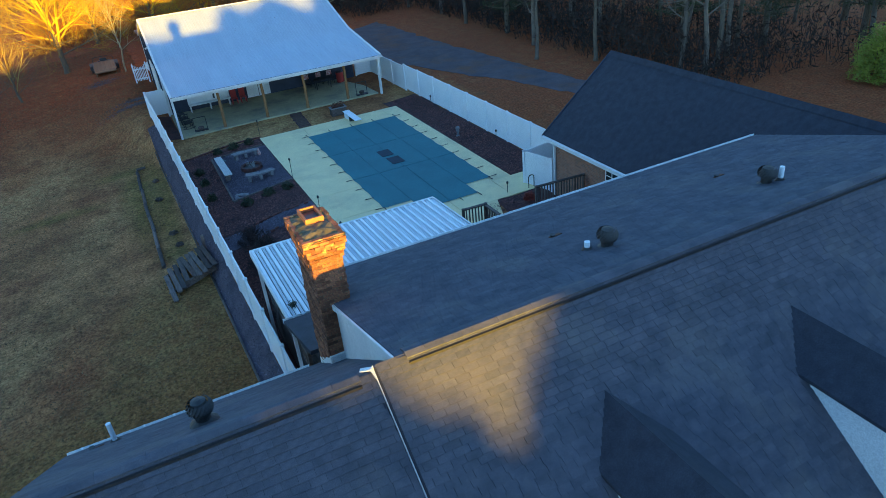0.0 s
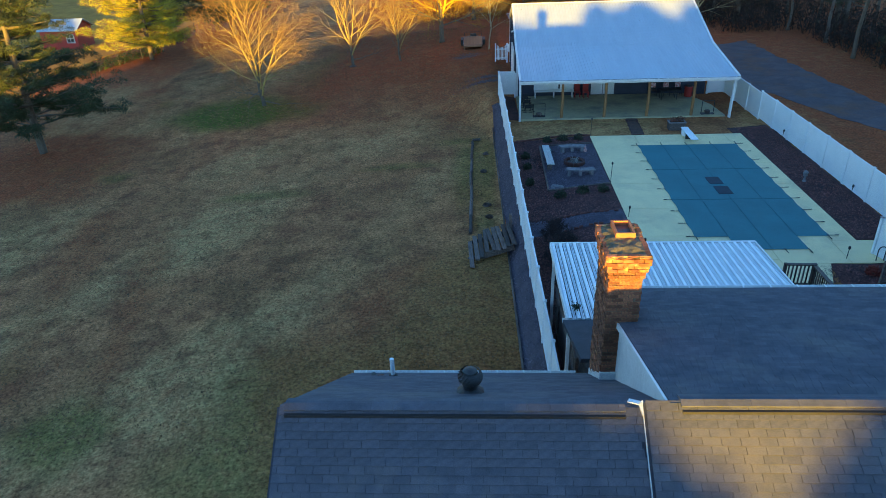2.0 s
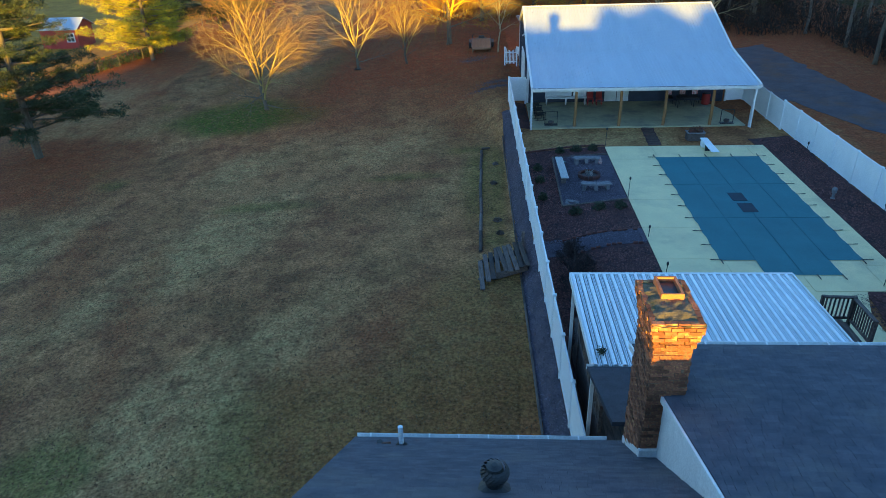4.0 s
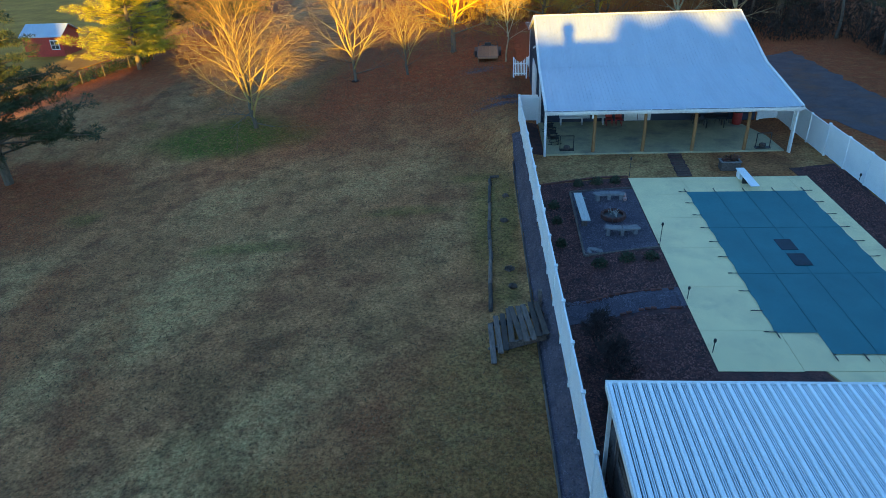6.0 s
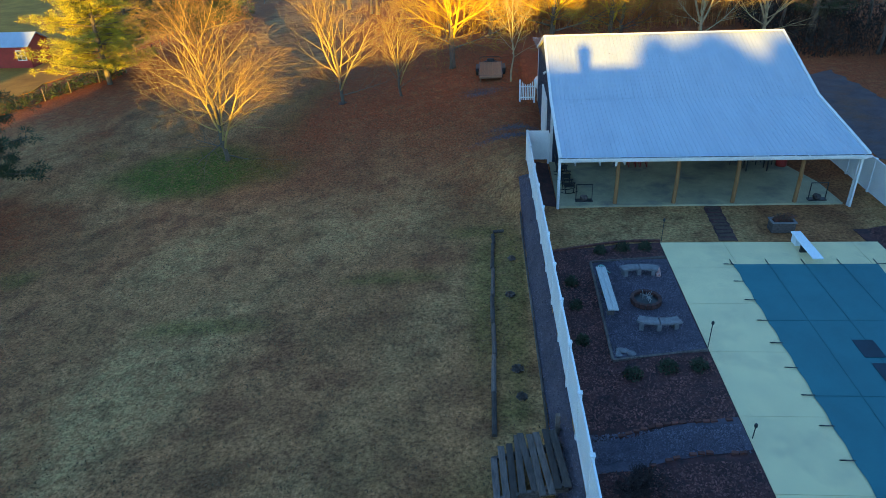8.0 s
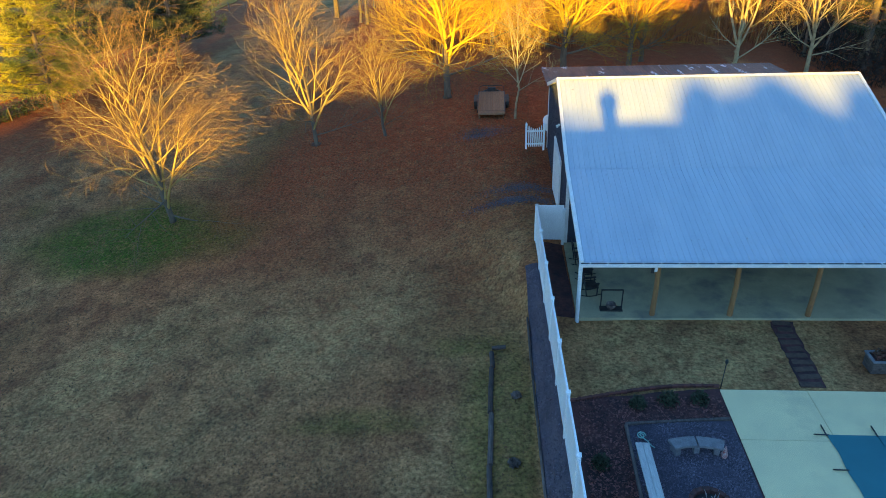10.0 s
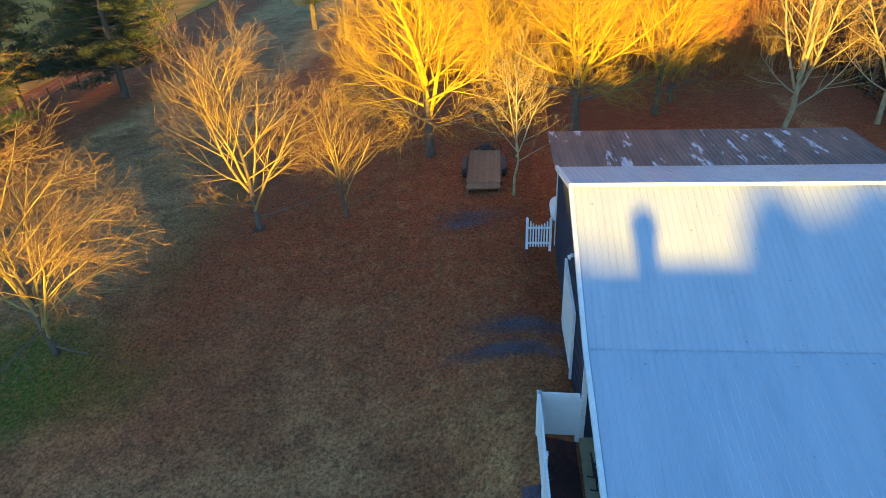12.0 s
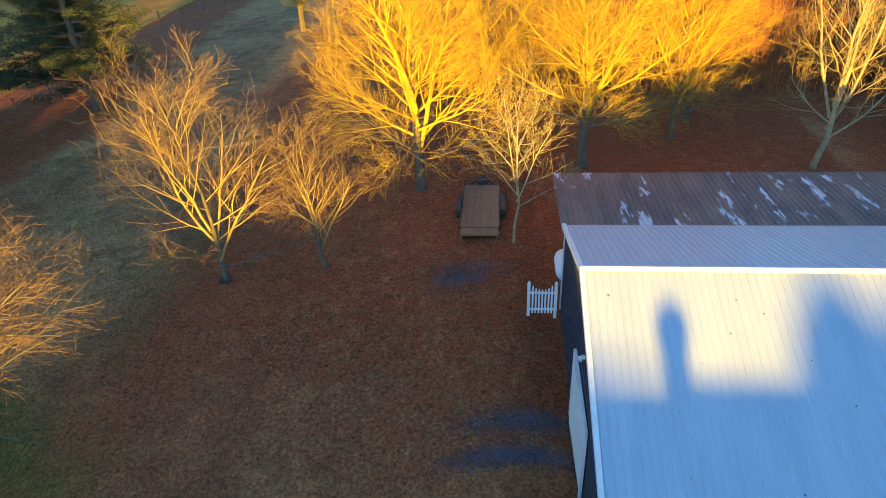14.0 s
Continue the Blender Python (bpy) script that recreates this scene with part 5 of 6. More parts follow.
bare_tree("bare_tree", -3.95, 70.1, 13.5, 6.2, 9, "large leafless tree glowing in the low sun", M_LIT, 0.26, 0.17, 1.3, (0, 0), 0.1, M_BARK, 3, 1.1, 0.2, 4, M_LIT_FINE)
bare_tree("bare_tree", 1.15, 63.9, 6.8, 2.4, 11, "slender pale-barked leafless tree beside the trailer", M_PALE, 0.08, 0.38, 0.36, (0.2, 0), 0, M_PALE, 3, 0.75, 0.6, 4, M_TWIG)
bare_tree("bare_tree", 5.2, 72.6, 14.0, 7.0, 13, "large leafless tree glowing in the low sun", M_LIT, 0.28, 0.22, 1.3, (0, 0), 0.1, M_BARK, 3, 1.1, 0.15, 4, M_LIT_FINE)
bare_tree("bare_tree", 18.0, 72.3, 12.0, 4.6, 15, "pale-barked leafless tree behind the barn", M_PALE, 0.18, 0.2, 0.5, (0.5, 0), 0, M_PALE, 3, 0.85, 0.35, 3, M_TWIG)
bare_tree("bare_tree", 12.5, 79.0, 10.0, 5.0, 17, "russet leafless tree behind the barn", M_RUSSET, 0.2, 0.15, 0.8, (0, 0), 0, M_BARK, 3, 1.1, 0.25, 3)
bare_tree("bare_tree", 24.5, 74.0, 10.0, 4.6, 19, "pale leafless tree behind the barn", M_PALE, 0.17, 0.2, 0.6, (0, 0), 0, M_PALE, 3, 0.85, 0.3, 3, M_FINE)
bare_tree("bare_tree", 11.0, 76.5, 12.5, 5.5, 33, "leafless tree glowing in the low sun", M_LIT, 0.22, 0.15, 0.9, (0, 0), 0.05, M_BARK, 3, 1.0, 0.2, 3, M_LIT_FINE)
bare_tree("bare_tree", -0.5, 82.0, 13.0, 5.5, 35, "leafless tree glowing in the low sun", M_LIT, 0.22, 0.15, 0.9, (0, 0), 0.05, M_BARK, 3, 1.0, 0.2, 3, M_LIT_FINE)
M_DARK_TWIG = surface("dark_twigs", (0.06, 0.035, 0.03), (0.03, 0.02, 0.02), 1.0, 0.9, 0.2)
for k, (x, y, h) in enumerate(((3.55, 21.6, 1.5), (3.75, 19.6, 1.8), (3.6, 17.4, 1.7), (3.5, 15.6, 1.6))):
    tagged(bare_tree("bare_shrub", x, y, h, 0.75, 71 + k, "dark leafless shrub in the mulch by the fence", M_DARK_TWIG, 0.03, 0.05, 0.6, (0, 0), 0.0, M_DARK_TWIG, 3, 1.0, 0.5, 3), "dark leafless shrub in the mulch by the fence", "shrub", "bare shrubs by the fence")
needle_tree("pine_tree", -36.5, 45.8, 15, 8.6, 21, "dark green pine at the edge of the lawn", M_PINE, 0.16, 15, 0.55, 75)
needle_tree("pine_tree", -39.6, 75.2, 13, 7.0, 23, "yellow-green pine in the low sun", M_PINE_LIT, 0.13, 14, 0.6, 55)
needle_tree("pine_tree", -37.5, 93.0, 13, 6.0, 25, "dark green pine beyond the lawn", M_PINE, 0.25, 12, 0.6, 45)
needle_tree("pine_tree", -42.0, 86.0, 13, 6.0, 27, "dark green pine beyond the lawn", M_PINE, 0.2, 12, 0.6, 45)
needle_tree("pine_tree", -33.2, 87.8, 15, 7.0, 29, "dark green pine by the field fence", M_PINE, 0.17, 14, 0.6, 60)


# ---- woods beside the drive and beyond the barn ----
def build_woods():
    rnd = random.Random(31)
    M_DIM = surface("grey_twigs", (0.13, 0.1, 0.07), (0.08, 0.062, 0.048), 1.0, 0.9, 0.2)
    M_GREYBARK = surface("grey_bark", (0.2, 0.16, 0.12), (0.12, 0.095, 0.075), 2.0, 0.9, 0.5)
    kinds = []
    for k in range(4):
        kinds.append(bare_tree("woodland_tree", 36.4 + 2.6 * k, 27.1 + 1.5 * k, 15 + 1.5 * k, 3.2, 41 + k, "tall leafless woodland tree with a pale grey trunk", M_DIM, 0.18, 0.35, 0.6, (0.5 * k - 0.7, 0), 0, M_GREYBARK if k in (0, 2) else M_BARK, 2))
    pine = needle_tree("woodland_pine", 41.0, 34.0, 15, 3.6, 47, "dark evergreen among the leafless trees", M_PINE, 0.2, 10, 0.6, 22)
    for o in kinds + [pine]:
        tagged(o, group="woods beside the drive")
    spots = [(31.05, 39.85), (34.0, 36.0), (33.5, 44.0), (34.5, 50.0), (33.8, 57.0), (34.5, 64.0), (33.6, 71.0), (31.5, 78.0), (27.0, 82.0)]
    for k in range(62):
        y = rnd.uniform(12, 112)
        p = (rnd.uniform(35.5, 58) if y < 70 else rnd.uniform(24, 50), y)
        if not (p[0] < 46 and y < 26):
            spots.append(p)
    for k in range(16):
        spots.append((rnd.uniform(-22, 24), rnd.uniform(92, 118)))
    for i, (x, y) in enumerate(spots):
        src = pine if i % 4 == 3 else kinds[i % 3]
        s = rnd.uniform(0.75, 1.1)
        c = copy_thing(src, pose(x, y, ground_z(x, y) - 0.1, 0, 0, rnd.uniform(0, 360)))
        c.scale = (s, s, s)
    # undergrowth: saplings and brown leaves too many to count
    brush = Mesh()
    for _ in range(5200):
        y = rnd.uniform(5, 118)
        lo = 34.0 if y < 70 else 26.0
        x = lo + abs(rnd.gauss(0, 9))
        if x < 44 and y < 24:
            continue
        z = ground_z(x, y)
        h = rnd.uniform(0.8, 3.6)
        p = Vector((x, y, z))
        q = p + Vector((rnd.gauss(0, 0.9), rnd.gauss(0, 0.9), h))
        brush.tube([p, q], [0.025, 0.008], 3, False)
        for _ in range(7):
            c = p.lerp(q, rnd.uniform(0.25, 1.0)) + Vector((rnd.gauss(0, 0.35), rnd.gauss(0, 0.35), rnd.gauss(0, 0.2)))
            a = Vector((rnd.gauss(0, 1), rnd.gauss(0, 1), rnd.gauss(0, 1))).normalized() * rnd.uniform(0.12, 0.4)
            b = Vector((rnd.gauss(0, 1), rnd.gauss(0, 1), rnd.gauss(0, 1))).normalized() * rnd.uniform(0.06, 0.16)
            brush.add([c - a, c + b, c + a], [(0, 1, 2)])
    tagged(part("undergrowth", brush, surface("dark_brush", (0.055, 0.03, 0.02), (0.025, 0.018, 0.013), 1.0, 0.9, 0.2)), "tangled brown undergrowth at the edge of the wood", "undergrowth", kind="stuff")
    # russet scrub in the sun beyond the barn
    scrub = Mesh()
    for _ in range(2600):
        x, y = rnd.uniform(-8, 26), rnd.uniform(84, 100)
        p = Vector((x, y, ground_z(x, y)))
        q = p + Vector((rnd.uniform(-0.8, 0.8), rnd.uniform(-0.8, 0.8), rnd.uniform(1.5, 5.5)))
        scrub.tube([p, q], [0.03, 0.008], 3, False)
        for _ in range(5):
            c = p.lerp(q, rnd.uniform(0.3, 0.9))
            scrub.tube([c, c + Vector((rnd.gauss(0, 0.5), rnd.gauss(0, 0.5), rnd.uniform(0.2, 1.1)))], [0.012, 0.006], 3, False)
    tagged(part("scrub", scrub, M_RUSSET), "russet leafless scrub behind the barn", "scrub", kind="stuff")
    bush = thing("bush", (43.5, 19.2, 0), "bright green leafy evergreen bush", "bush")
    leaf = Mesh()
    for _ in range(9000):
        w = Vector((rnd.gauss(0, 1), rnd.gauss(0, 1), abs(rnd.gauss(0, 1)))).normalized()
        r = rnd.uniform(0.55, 1.0) * (1 + 0.3 * noise.noise((w.x * 2.5, w.y * 2.5, w.z * 2.5)))
        c = Vector((43.5 + w.x * 2.0 * r, 19.2 + w.y * 2.0 * r, 0.2 + w.z * 3.4 * r))
        a = Vector((rnd.gauss(0, 1), rnd.gauss(0, 1), rnd.gauss(0, 0.6))).normalized() * 0.16
        b = Vector((rnd.gauss(0, 1), rnd.gauss(0, 1), rnd.gauss(0, 0.6))).normalized() * 0.06
        leaf.add([c - a, c + b, c + a], [(0, 1, 2)])
    part("foliage", leaf, surface("fresh_leaves", (0.36, 0.38, 0.04), (0.18, 0.22, 0.03), 1.0, 0.7, 0.1), bush)
    stem = Mesh()
    for k in range(7):
        stem.tube([(43.5, 19.2, 0), (43.5 + math.cos(k) * 1.1, 19.2 + math.sin(k) * 1.1, 2.2)], [0.06, 0.02], 5)
    part("stem", stem, M_BARK, bush)


build_woods()


# ---- fire-pit corner ----
def ring_stone(cx, cy, r, n, name, label, mat):
    t = thing(name, (cx, cy, 0.05), label, "fire pit")
    a = 2 * math.pi / n
    seg = Mesh()
    for k, (rr, z) in enumerate(((r, 0), (r, 0.2), (r - 0.13, 0.2), (r - 0.13, 0))):
        seg.v += [(rr * math.cos(-a / 2 + 0.02), rr * math.sin(-a / 2 + 0.02), z), (rr * math.cos(a / 2 - 0.02), rr * math.sin(a / 2 - 0.02), z)]
    seg.f = [(0, 1, 3, 2), (2, 3, 5, 4), (4, 5, 7, 6), (0, 2, 4, 6), (1, 7, 5, 3)]
    d = seg.data("ring_brick", mat)
    for k in range(n):
        b = part("ring_brick", d, None, t)
        b.matrix_basis = pose(0, 0, 0, 0, 0, 360 * k / n)
        b.matrix_parent_inverse = Matrix()
    part("ash_bed", Mesh().lathe([(r - 0.12, 0.02), (r - 0.14, 0.06), (0.1, 0.09)], (cx, cy, 0.05), 20), M_BLACK, t)
    rnd = random.Random(6)
    sticks = Mesh()
    for _ in range(16):
        p = Vector((cx + rnd.uniform(-0.25, 0.25), cy + rnd.uniform(-0.25, 0.25), 0.16))
        q = Vector((cx + rnd.uniform(-0.3, 0.3), cy + rnd.uniform(-0.3, 0.3), rnd.uniform(0.3, 0.5)))
        sticks.tube([p, (p + q) / 2 + Vector((0, 0, 0.06)), q], [0.018, 0.015, 0.01], 5)
    part("driftwood", sticks, surface("ashen_wood", (0.35, 0.34, 0.32), (0.2, 0.19, 0.18), 6, 0.9), t, "ash-grey branches in the pit")


ring_stone(5.7, 31.55, 0.62, 16, "fire_pit", "round fire pit of rusty red bricks with branches", surface("pit_brick", (0.13, 0.042, 0.032), (0.06, 0.03, 0.026), 6, 0.9, 0.4, vary=0.3))


def curved_bench(cx, cy, turn):
    b = thing("curved_bench", pose(cx, cy, -0.06, 0, 0, turn), "curved grey cast-stone bench", "bench", "curved benches by the fire pit")
    R, half = 2.2, 0.36
    for s in (-1, 1):
        m = Mesh()
        n = 6
        for j in range(n + 1):
            a = s * (0.012 + (half - 0.012) * j / n)
            for rr, z in ((R - 0.2, 0.38), (R + 0.2, 0.38), (R + 0.2, 0.46), (R - 0.2, 0.46)):
                m.v.append((rr * math.sin(a), rr * math.cos(a) - R, z))
        m.f = [(4 * j + k, 4 * j + (k + 1) % 4, 4 * j + 4 + (k + 1) % 4, 4 * j + 4 + k) for j in range(n) for k in range(4)] + [(0, 1, 2, 3), tuple(4 * n + k for k in (3, 2, 1, 0))]
        if s < 0:
            m.f = [f[::-1] for f in m.f]
        o = part("seat", m, M_STONE, b)
        o.matrix_basis, o.matrix_parent_inverse = Matrix(), Matrix()
    for s in (-0.28, 0.0, 0.28):
        o = part("leg", Mesh().boxm(pose(R * math.sin(s), R * math.cos(s) - R, 0.18, 0, 0, -math.degrees(s)), 0.16, 0.32, 0.38), M_STONE, b)
        o.matrix_basis, o.matrix_parent_inverse = Matrix(), Matrix()


curved_bench(5.83, 33.75, 0)
curved_bench(5.82, 29.72, 178)


def plank_bench():
    b = thing("plank_bench", (4.14, 32, 0.05), "long bench of bleached white-grey planks", "bench")
    m = surface("bleached_plank", (0.55, 0.54, 0.5), (0.4, 0.39, 0.37), 3, 0.8, 0.2, stretch=(6, 1, 6))
    for dx in (-0.16, 0.05):
        part("plank", Mesh().prism([(4.11 + dx, 33.55, 0.45), (4.31 + dx, 33.55, 0.45), (4.35 + dx, 30.3, 0.45), (4.15 + dx, 30.3, 0.45)], (0, 0, 0.05)), m, b)
    for y in (30.6, 32.0, 33.3):
        part("leg", Mesh().box(4.02, y, 0.03, 4.3, y + 0.15, 0.45), M_WOOD, b)


plank_bench()


def edging():
    e = thing("timber_edging", (3.9, 31, 0), "weathered timber edging round the gravel pad", "edging")
    for a, b in (((3.88, 28.1), (3.93, 34.85)), ((3.93, 34.88), (7.25, 35.05)), ((3.88, 28.08), (7.28, 28.35))):
        part("timber", Mesh().beam((*a, ground_z(*a) + 0.08), (*b, ground_z(*b) + 0.08), 0.09, 0.12), M_WOOD, e)
    o = thing("path_edging", (5, 24, 0), "low rust-orange brick edging along the gravel path", "edging")
    red = surface("orange_brick", (0.2, 0.06, 0.04), (0.1, 0.04, 0.035), 5, 0.9, 0.3, vary=0.3)
    d = Mesh().box(-0.1, -0.05, 0, 0.1, 0.05, 0.09).data("edging_brick", red)
    rnd = random.Random(3)
    for (x0, y0), (x1, y1) in (((3.6, 24.45), (7.2, 24.95)), ((4.3, 23.15), (7.2, 23.5))):
        n = int((x1 - x0) / 0.23)
        for k in range(n):
            if rnd.random() < 0.85:
                x, y = lerp(x0, x1, k / n), lerp(y0, y1, k / n) + 0.12 * math.sin(k * 0.35)
                b = part("edging_brick", d, None, o)
                b.matrix_basis = o.matrix_basis.inverted() @ pose(x, y, ground_z(x, y) + 0.03, rnd.uniform(-6, 6), rnd.uniform(-6, 6), rnd.uniform(-8, 12))
                b.matrix_parent_inverse = Matrix()
    o = thing("bed_edging", (5, 36.3, 0), "loose row of rough stones edging the mulch bed", "edging")
    for k in range(26):
        t = k / 25
        x, y = lerp(2.35, 7.25, t), 36.05 + 0.6 * math.sin(t * 1.7)
        b = part("edging_stone", d, None, o)
        b.matrix_basis = o.matrix_basis.inverted() @ pose(x, y, ground_z(x, y) + 0.03, rnd.uniform(-8, 8), rnd.uniform(-8, 8), 20 - 25 * t + rnd.uniform(-14, 14))
        b.matrix_parent_inverse = Matrix()


edging()


def shrub(x, y, r, h, seed, label="low dark leafy shrub in the mulch", mat=M_SHRUB):
    rnd = random.Random(seed)
    z = ground_z(x, y)
    s = thing("shrub", (x, y, z), label, "shrub", "shrubs in the mulch")
    st, lf = Mesh(), Mesh()
    for _ in range(9):
        a = rnd.uniform(0, 6.28)
        st.tube([(x, y, z), (x + math.cos(a) * r * 0.7, y + math.sin(a) * r * 0.7, z + h * rnd.uniform(0.5, 0.95))], [0.012, 0.004], 3, False)
    for _ in range(420):
        w = Vector((rnd.gauss(0, 1), rnd.gauss(0, 1), abs(rnd.gauss(0, 1)))).normalized() * rnd.uniform(0.45, 1.05)
        c = Vector((x + w.x * r, y + w.y * r, z + 0.03 + w.z * h))
        a = Vector((rnd.gauss(0, 1), rnd.gauss(0, 1), rnd.gauss(0, 1))).normalized() * 0.06
        b = Vector((rnd.gauss(0, 1), rnd.gauss(0, 1), rnd.gauss(0, 1))).normalized() * 0.03
        lf.add([c - a, c + b, c + a, c - b], [(0, 1, 2, 3)])
    part("stem", st, M_BARK, s)
    part("foliage", lf, mat, s)


for i, (x, y, r) in enumerate(((4.48, 35.75, 0.3), (5.51, 35.9, 0.38), (6.52, 35.9, 0.32), (2.95, 33.3, 0.3), (2.95, 31.6, 0.28), (2.95, 29.3, 0.28), (4.45, 27.2, 0.36), (5.66, 27.4, 0.38), (6.72, 27.4, 0.34), (16.28, 18.3, 0.3))):
    if i == 9:
        shrub(x, y, 0.3, 0.4, 60, "potted chrysanthemum with rusty red blooms", surface("rust_blooms", (0.35, 0.05, 0.03), (0.2, 0.04, 0.03), 6, 0.8))
    else:
        shrub(x, y, r, 0.4, 60 + i)
for i, (x, y, r) in enumerate(((0.35, 34.5, 0.22), (0.5, 29.2, 0.25), (0.6, 27.6, 0.2), (0.5, 37.8, 0.2), (-12.6, 61.9, 0.35))):
    shrub(x, y, r, 0.14, 80 + i, "small dry brown tuft in the grass", M_WOOD)


def stake_lamp(x, y, h=1.1):
    s = thing("garden_torch", (x, y, ground_z(x, y) + 0.03), "thin black garden torch on a stake", "garden torch", "garden torches")
    z = ground_z(x, y)
    part("stake", Mesh().tube([(x, y, z - 0.05), (x + 0.02, y, z + h)], [0.016, 0.016], 6), M_BLACK, s)
    part("torch_head", Mesh().lathe([(0.02, h - 0.03), (0.055, h + 0.04), (0.05, h + 0.12), (0.025, h + 0.15)], (x + 0.02, y, z), 12), M_BLACK, s)


for x, y in ((7.31, 28.5), (7.42, 24.03), (7.42, 20.55), (15.82, 19.6), (7.4, 36.6), (19.2, 35.3), (19.15, 26.3)):
    stake_lamp(x, y, 1.1 if y in (28.5, 36.6) else 0.5)


def small_things():
    # turned garden ornaments
    g = thing("garden_ornament", (17.65, 28.3, 0.03), "pale stone garden ornament on a pedestal", "ornament")
    part("pedestal", Mesh().lathe([(0.11, 0), (0.11, 0.05), (0.06, 0.1), (0.06, 0.3), (0.11, 0.34), (0.11, 0.38)], (17.65, 28.3, 0.03), 16), M_STONE, g)
    part("globe", Mesh().lathe([(0.05, 0.38), (0.12, 0.45), (0.13, 0.53), (0.1, 0.6), (0.03, 0.64)], (17.65, 28.3, 0.03), 16), M_STONE, g)
    tagged(part("garden_figure", Mesh().lathe([(0.09, 0), (0.11, 0.1), (0.07, 0.22), (0.06, 0.28), (0.02, 0.42)], (6.6, 33.45, 0.08), 12), surface("painted_figure", (0.5, 0.45, 0.42), (0.4, 0.08, 0.06), 9, 0.6)), "small painted garden figure beside the bench", "ornament")
    # a lizard ornament: curled body with short legs
    z = thing("scroll_ornament", (4.44, 34.05, 0.06), "pale green metal lizard lying on the gravel", "ornament")
    pts = [(4.3 + 0.14 * math.cos(t) * (1 - t / 14), 34.25 + 0.16 * math.sin(t) * (1 - t / 14), 0.09) for t in np.linspace(0, 9, 26)] + [(4.45, 34.0, 0.09), (4.55, 33.8, 0.09), (4.62, 33.75, 0.09)]
    part("scroll", Mesh().tube(pts, [0.02] * len(pts), 5), surface("verdigris", (0.25, 0.5, 0.42), (0.18, 0.38, 0.33), 5, 0.6), z)
    part("leg", Mesh().tube([(4.42, 34.02, 0.09), (4.6, 34.08, 0.09)], [0.018, 0.012], 5).tube([(4.5, 33.9, 0.09), (4.36, 33.84, 0.09)], [0.018, 0.012], 5), M_STONE, z)
    rnd = random.Random(12)
    for k in range(6):
        x, y, r = 4.2 + rnd.uniform(-0.15, 0.45), 28.45 + rnd.uniform(-0.1, 0.25), rnd.uniform(0.07, 0.15)
        m = Mesh()
        bm = bmesh.new()
        bmesh.ops.create_icosphere(bm, subdivisions=2, radius=r)
        m.add([(v.co.x * 1.3 + x, v.co.y + y, ground_z(x, y) + 0.08 + v.co.z * 0.6 + 0.03 * noise.noise(v.co * 9)) for v in bm.verts], [tuple(v.index for v in f.verts) for f in bm.faces])
        bm.free()
        tagged(part("rock", m, M_STONE), "grey rounded rock at the corner of the gravel", "rock", "rocks by the gravel pad")
    # diving board
    d = thing("diving_board", (13.45, 36, 0.05), "white diving board at the pool's end", "diving board")
    part("board", Mesh().box(13.22, 34.25, 0.42, 13.68, 36.75, 0.48), M_WHITE, d, bevel=0.015)
    part("stand", Mesh().box(13.25, 36.1, 0.04, 13.65, 36.6, 0.42), M_WHITE, d, bevel=0.02)
    part("fulcrum", Mesh().box(13.25, 35.5, 0.04, 13.65, 35.62, 0.42), M_STEEL, d)
    # planter
    p = thing("planter", (13.2, 37.7, 0), "grey stone planter box with withered plants", "planter")
    for x0, x1, y0, y1 in ((12.7, 13.75, 37.45, 37.53), (12.7, 13.75, 37.97, 38.05), (12.7, 12.78, 37.53, 37.97), (13.67, 13.75, 37.53, 37.97)):
        part("side", Mesh().box(x0, y0, 0, x1, y1, 0.5), M_WOOD, p)
    part("rim", Mesh().box(12.66, 37.41, 0.5, 13.79, 37.5, 0.55).box(12.66, 38.0, 0.5, 13.79, 38.09, 0.55).box(12.66, 37.5, 0.5, 12.75, 38.0, 0.55).box(13.7, 37.5, 0.5, 13.79, 38.0, 0.55), M_STONE, p)
    part("soil", Mesh().box(12.78, 37.53, 0.35, 13.67, 37.97, 0.45), M_MULCH, p)
    lf = Mesh()
    for _ in range(220):
        c = Vector((rnd.uniform(12.8, 13.65), rnd.uniform(37.55, 37.95), rnd.uniform(0.45, 0.75)))
        lf.add([c, c + Vector((rnd.gauss(0, 0.06), rnd.gauss(0, 0.06), 0.05)), c + Vector((rnd.gauss(0, 0.06), rnd.gauss(0, 0.06), 0.1))], [(0, 1, 2)])
    part("plant", lf, surface("withered_leaves", (0.16, 0.05, 0.04), (0.08, 0.06, 0.03), 5, 0.9), p)
    # stepping path of timbers
    s = thing("stepping_path", (10.6, 39, 0), "sunken path of dark timber rounds between lawn and porch", "path", kind="structure")
    bed = Mesh()
    for k in range(24):
        t = k / 23
        x, y = lerp(10.1, 10.45, t) + 0.42 + 0.08 * noise.noise((k * 0.5, 0, 1)), lerp(36.7, 40.7, t)
        w = 0.42 + 0.08 * noise.noise((k * 0.6, 3, 0))
        bed.v += [(x - w, y, ground_z(x, y) + 0.012), (x + w, y, ground_z(x, y) + 0.012)]
    bed.f = [(2 * k, 2 * k + 1, 2 * k + 3, 2 * k + 2) for k in range(23)]
    part("soil", bed, M_MULCH, s, "dark trodden soil")
    for k in range(10):
        t = k / 9
        x, y = lerp(10.1, 10.45, t), lerp(36.85, 40.6, t)
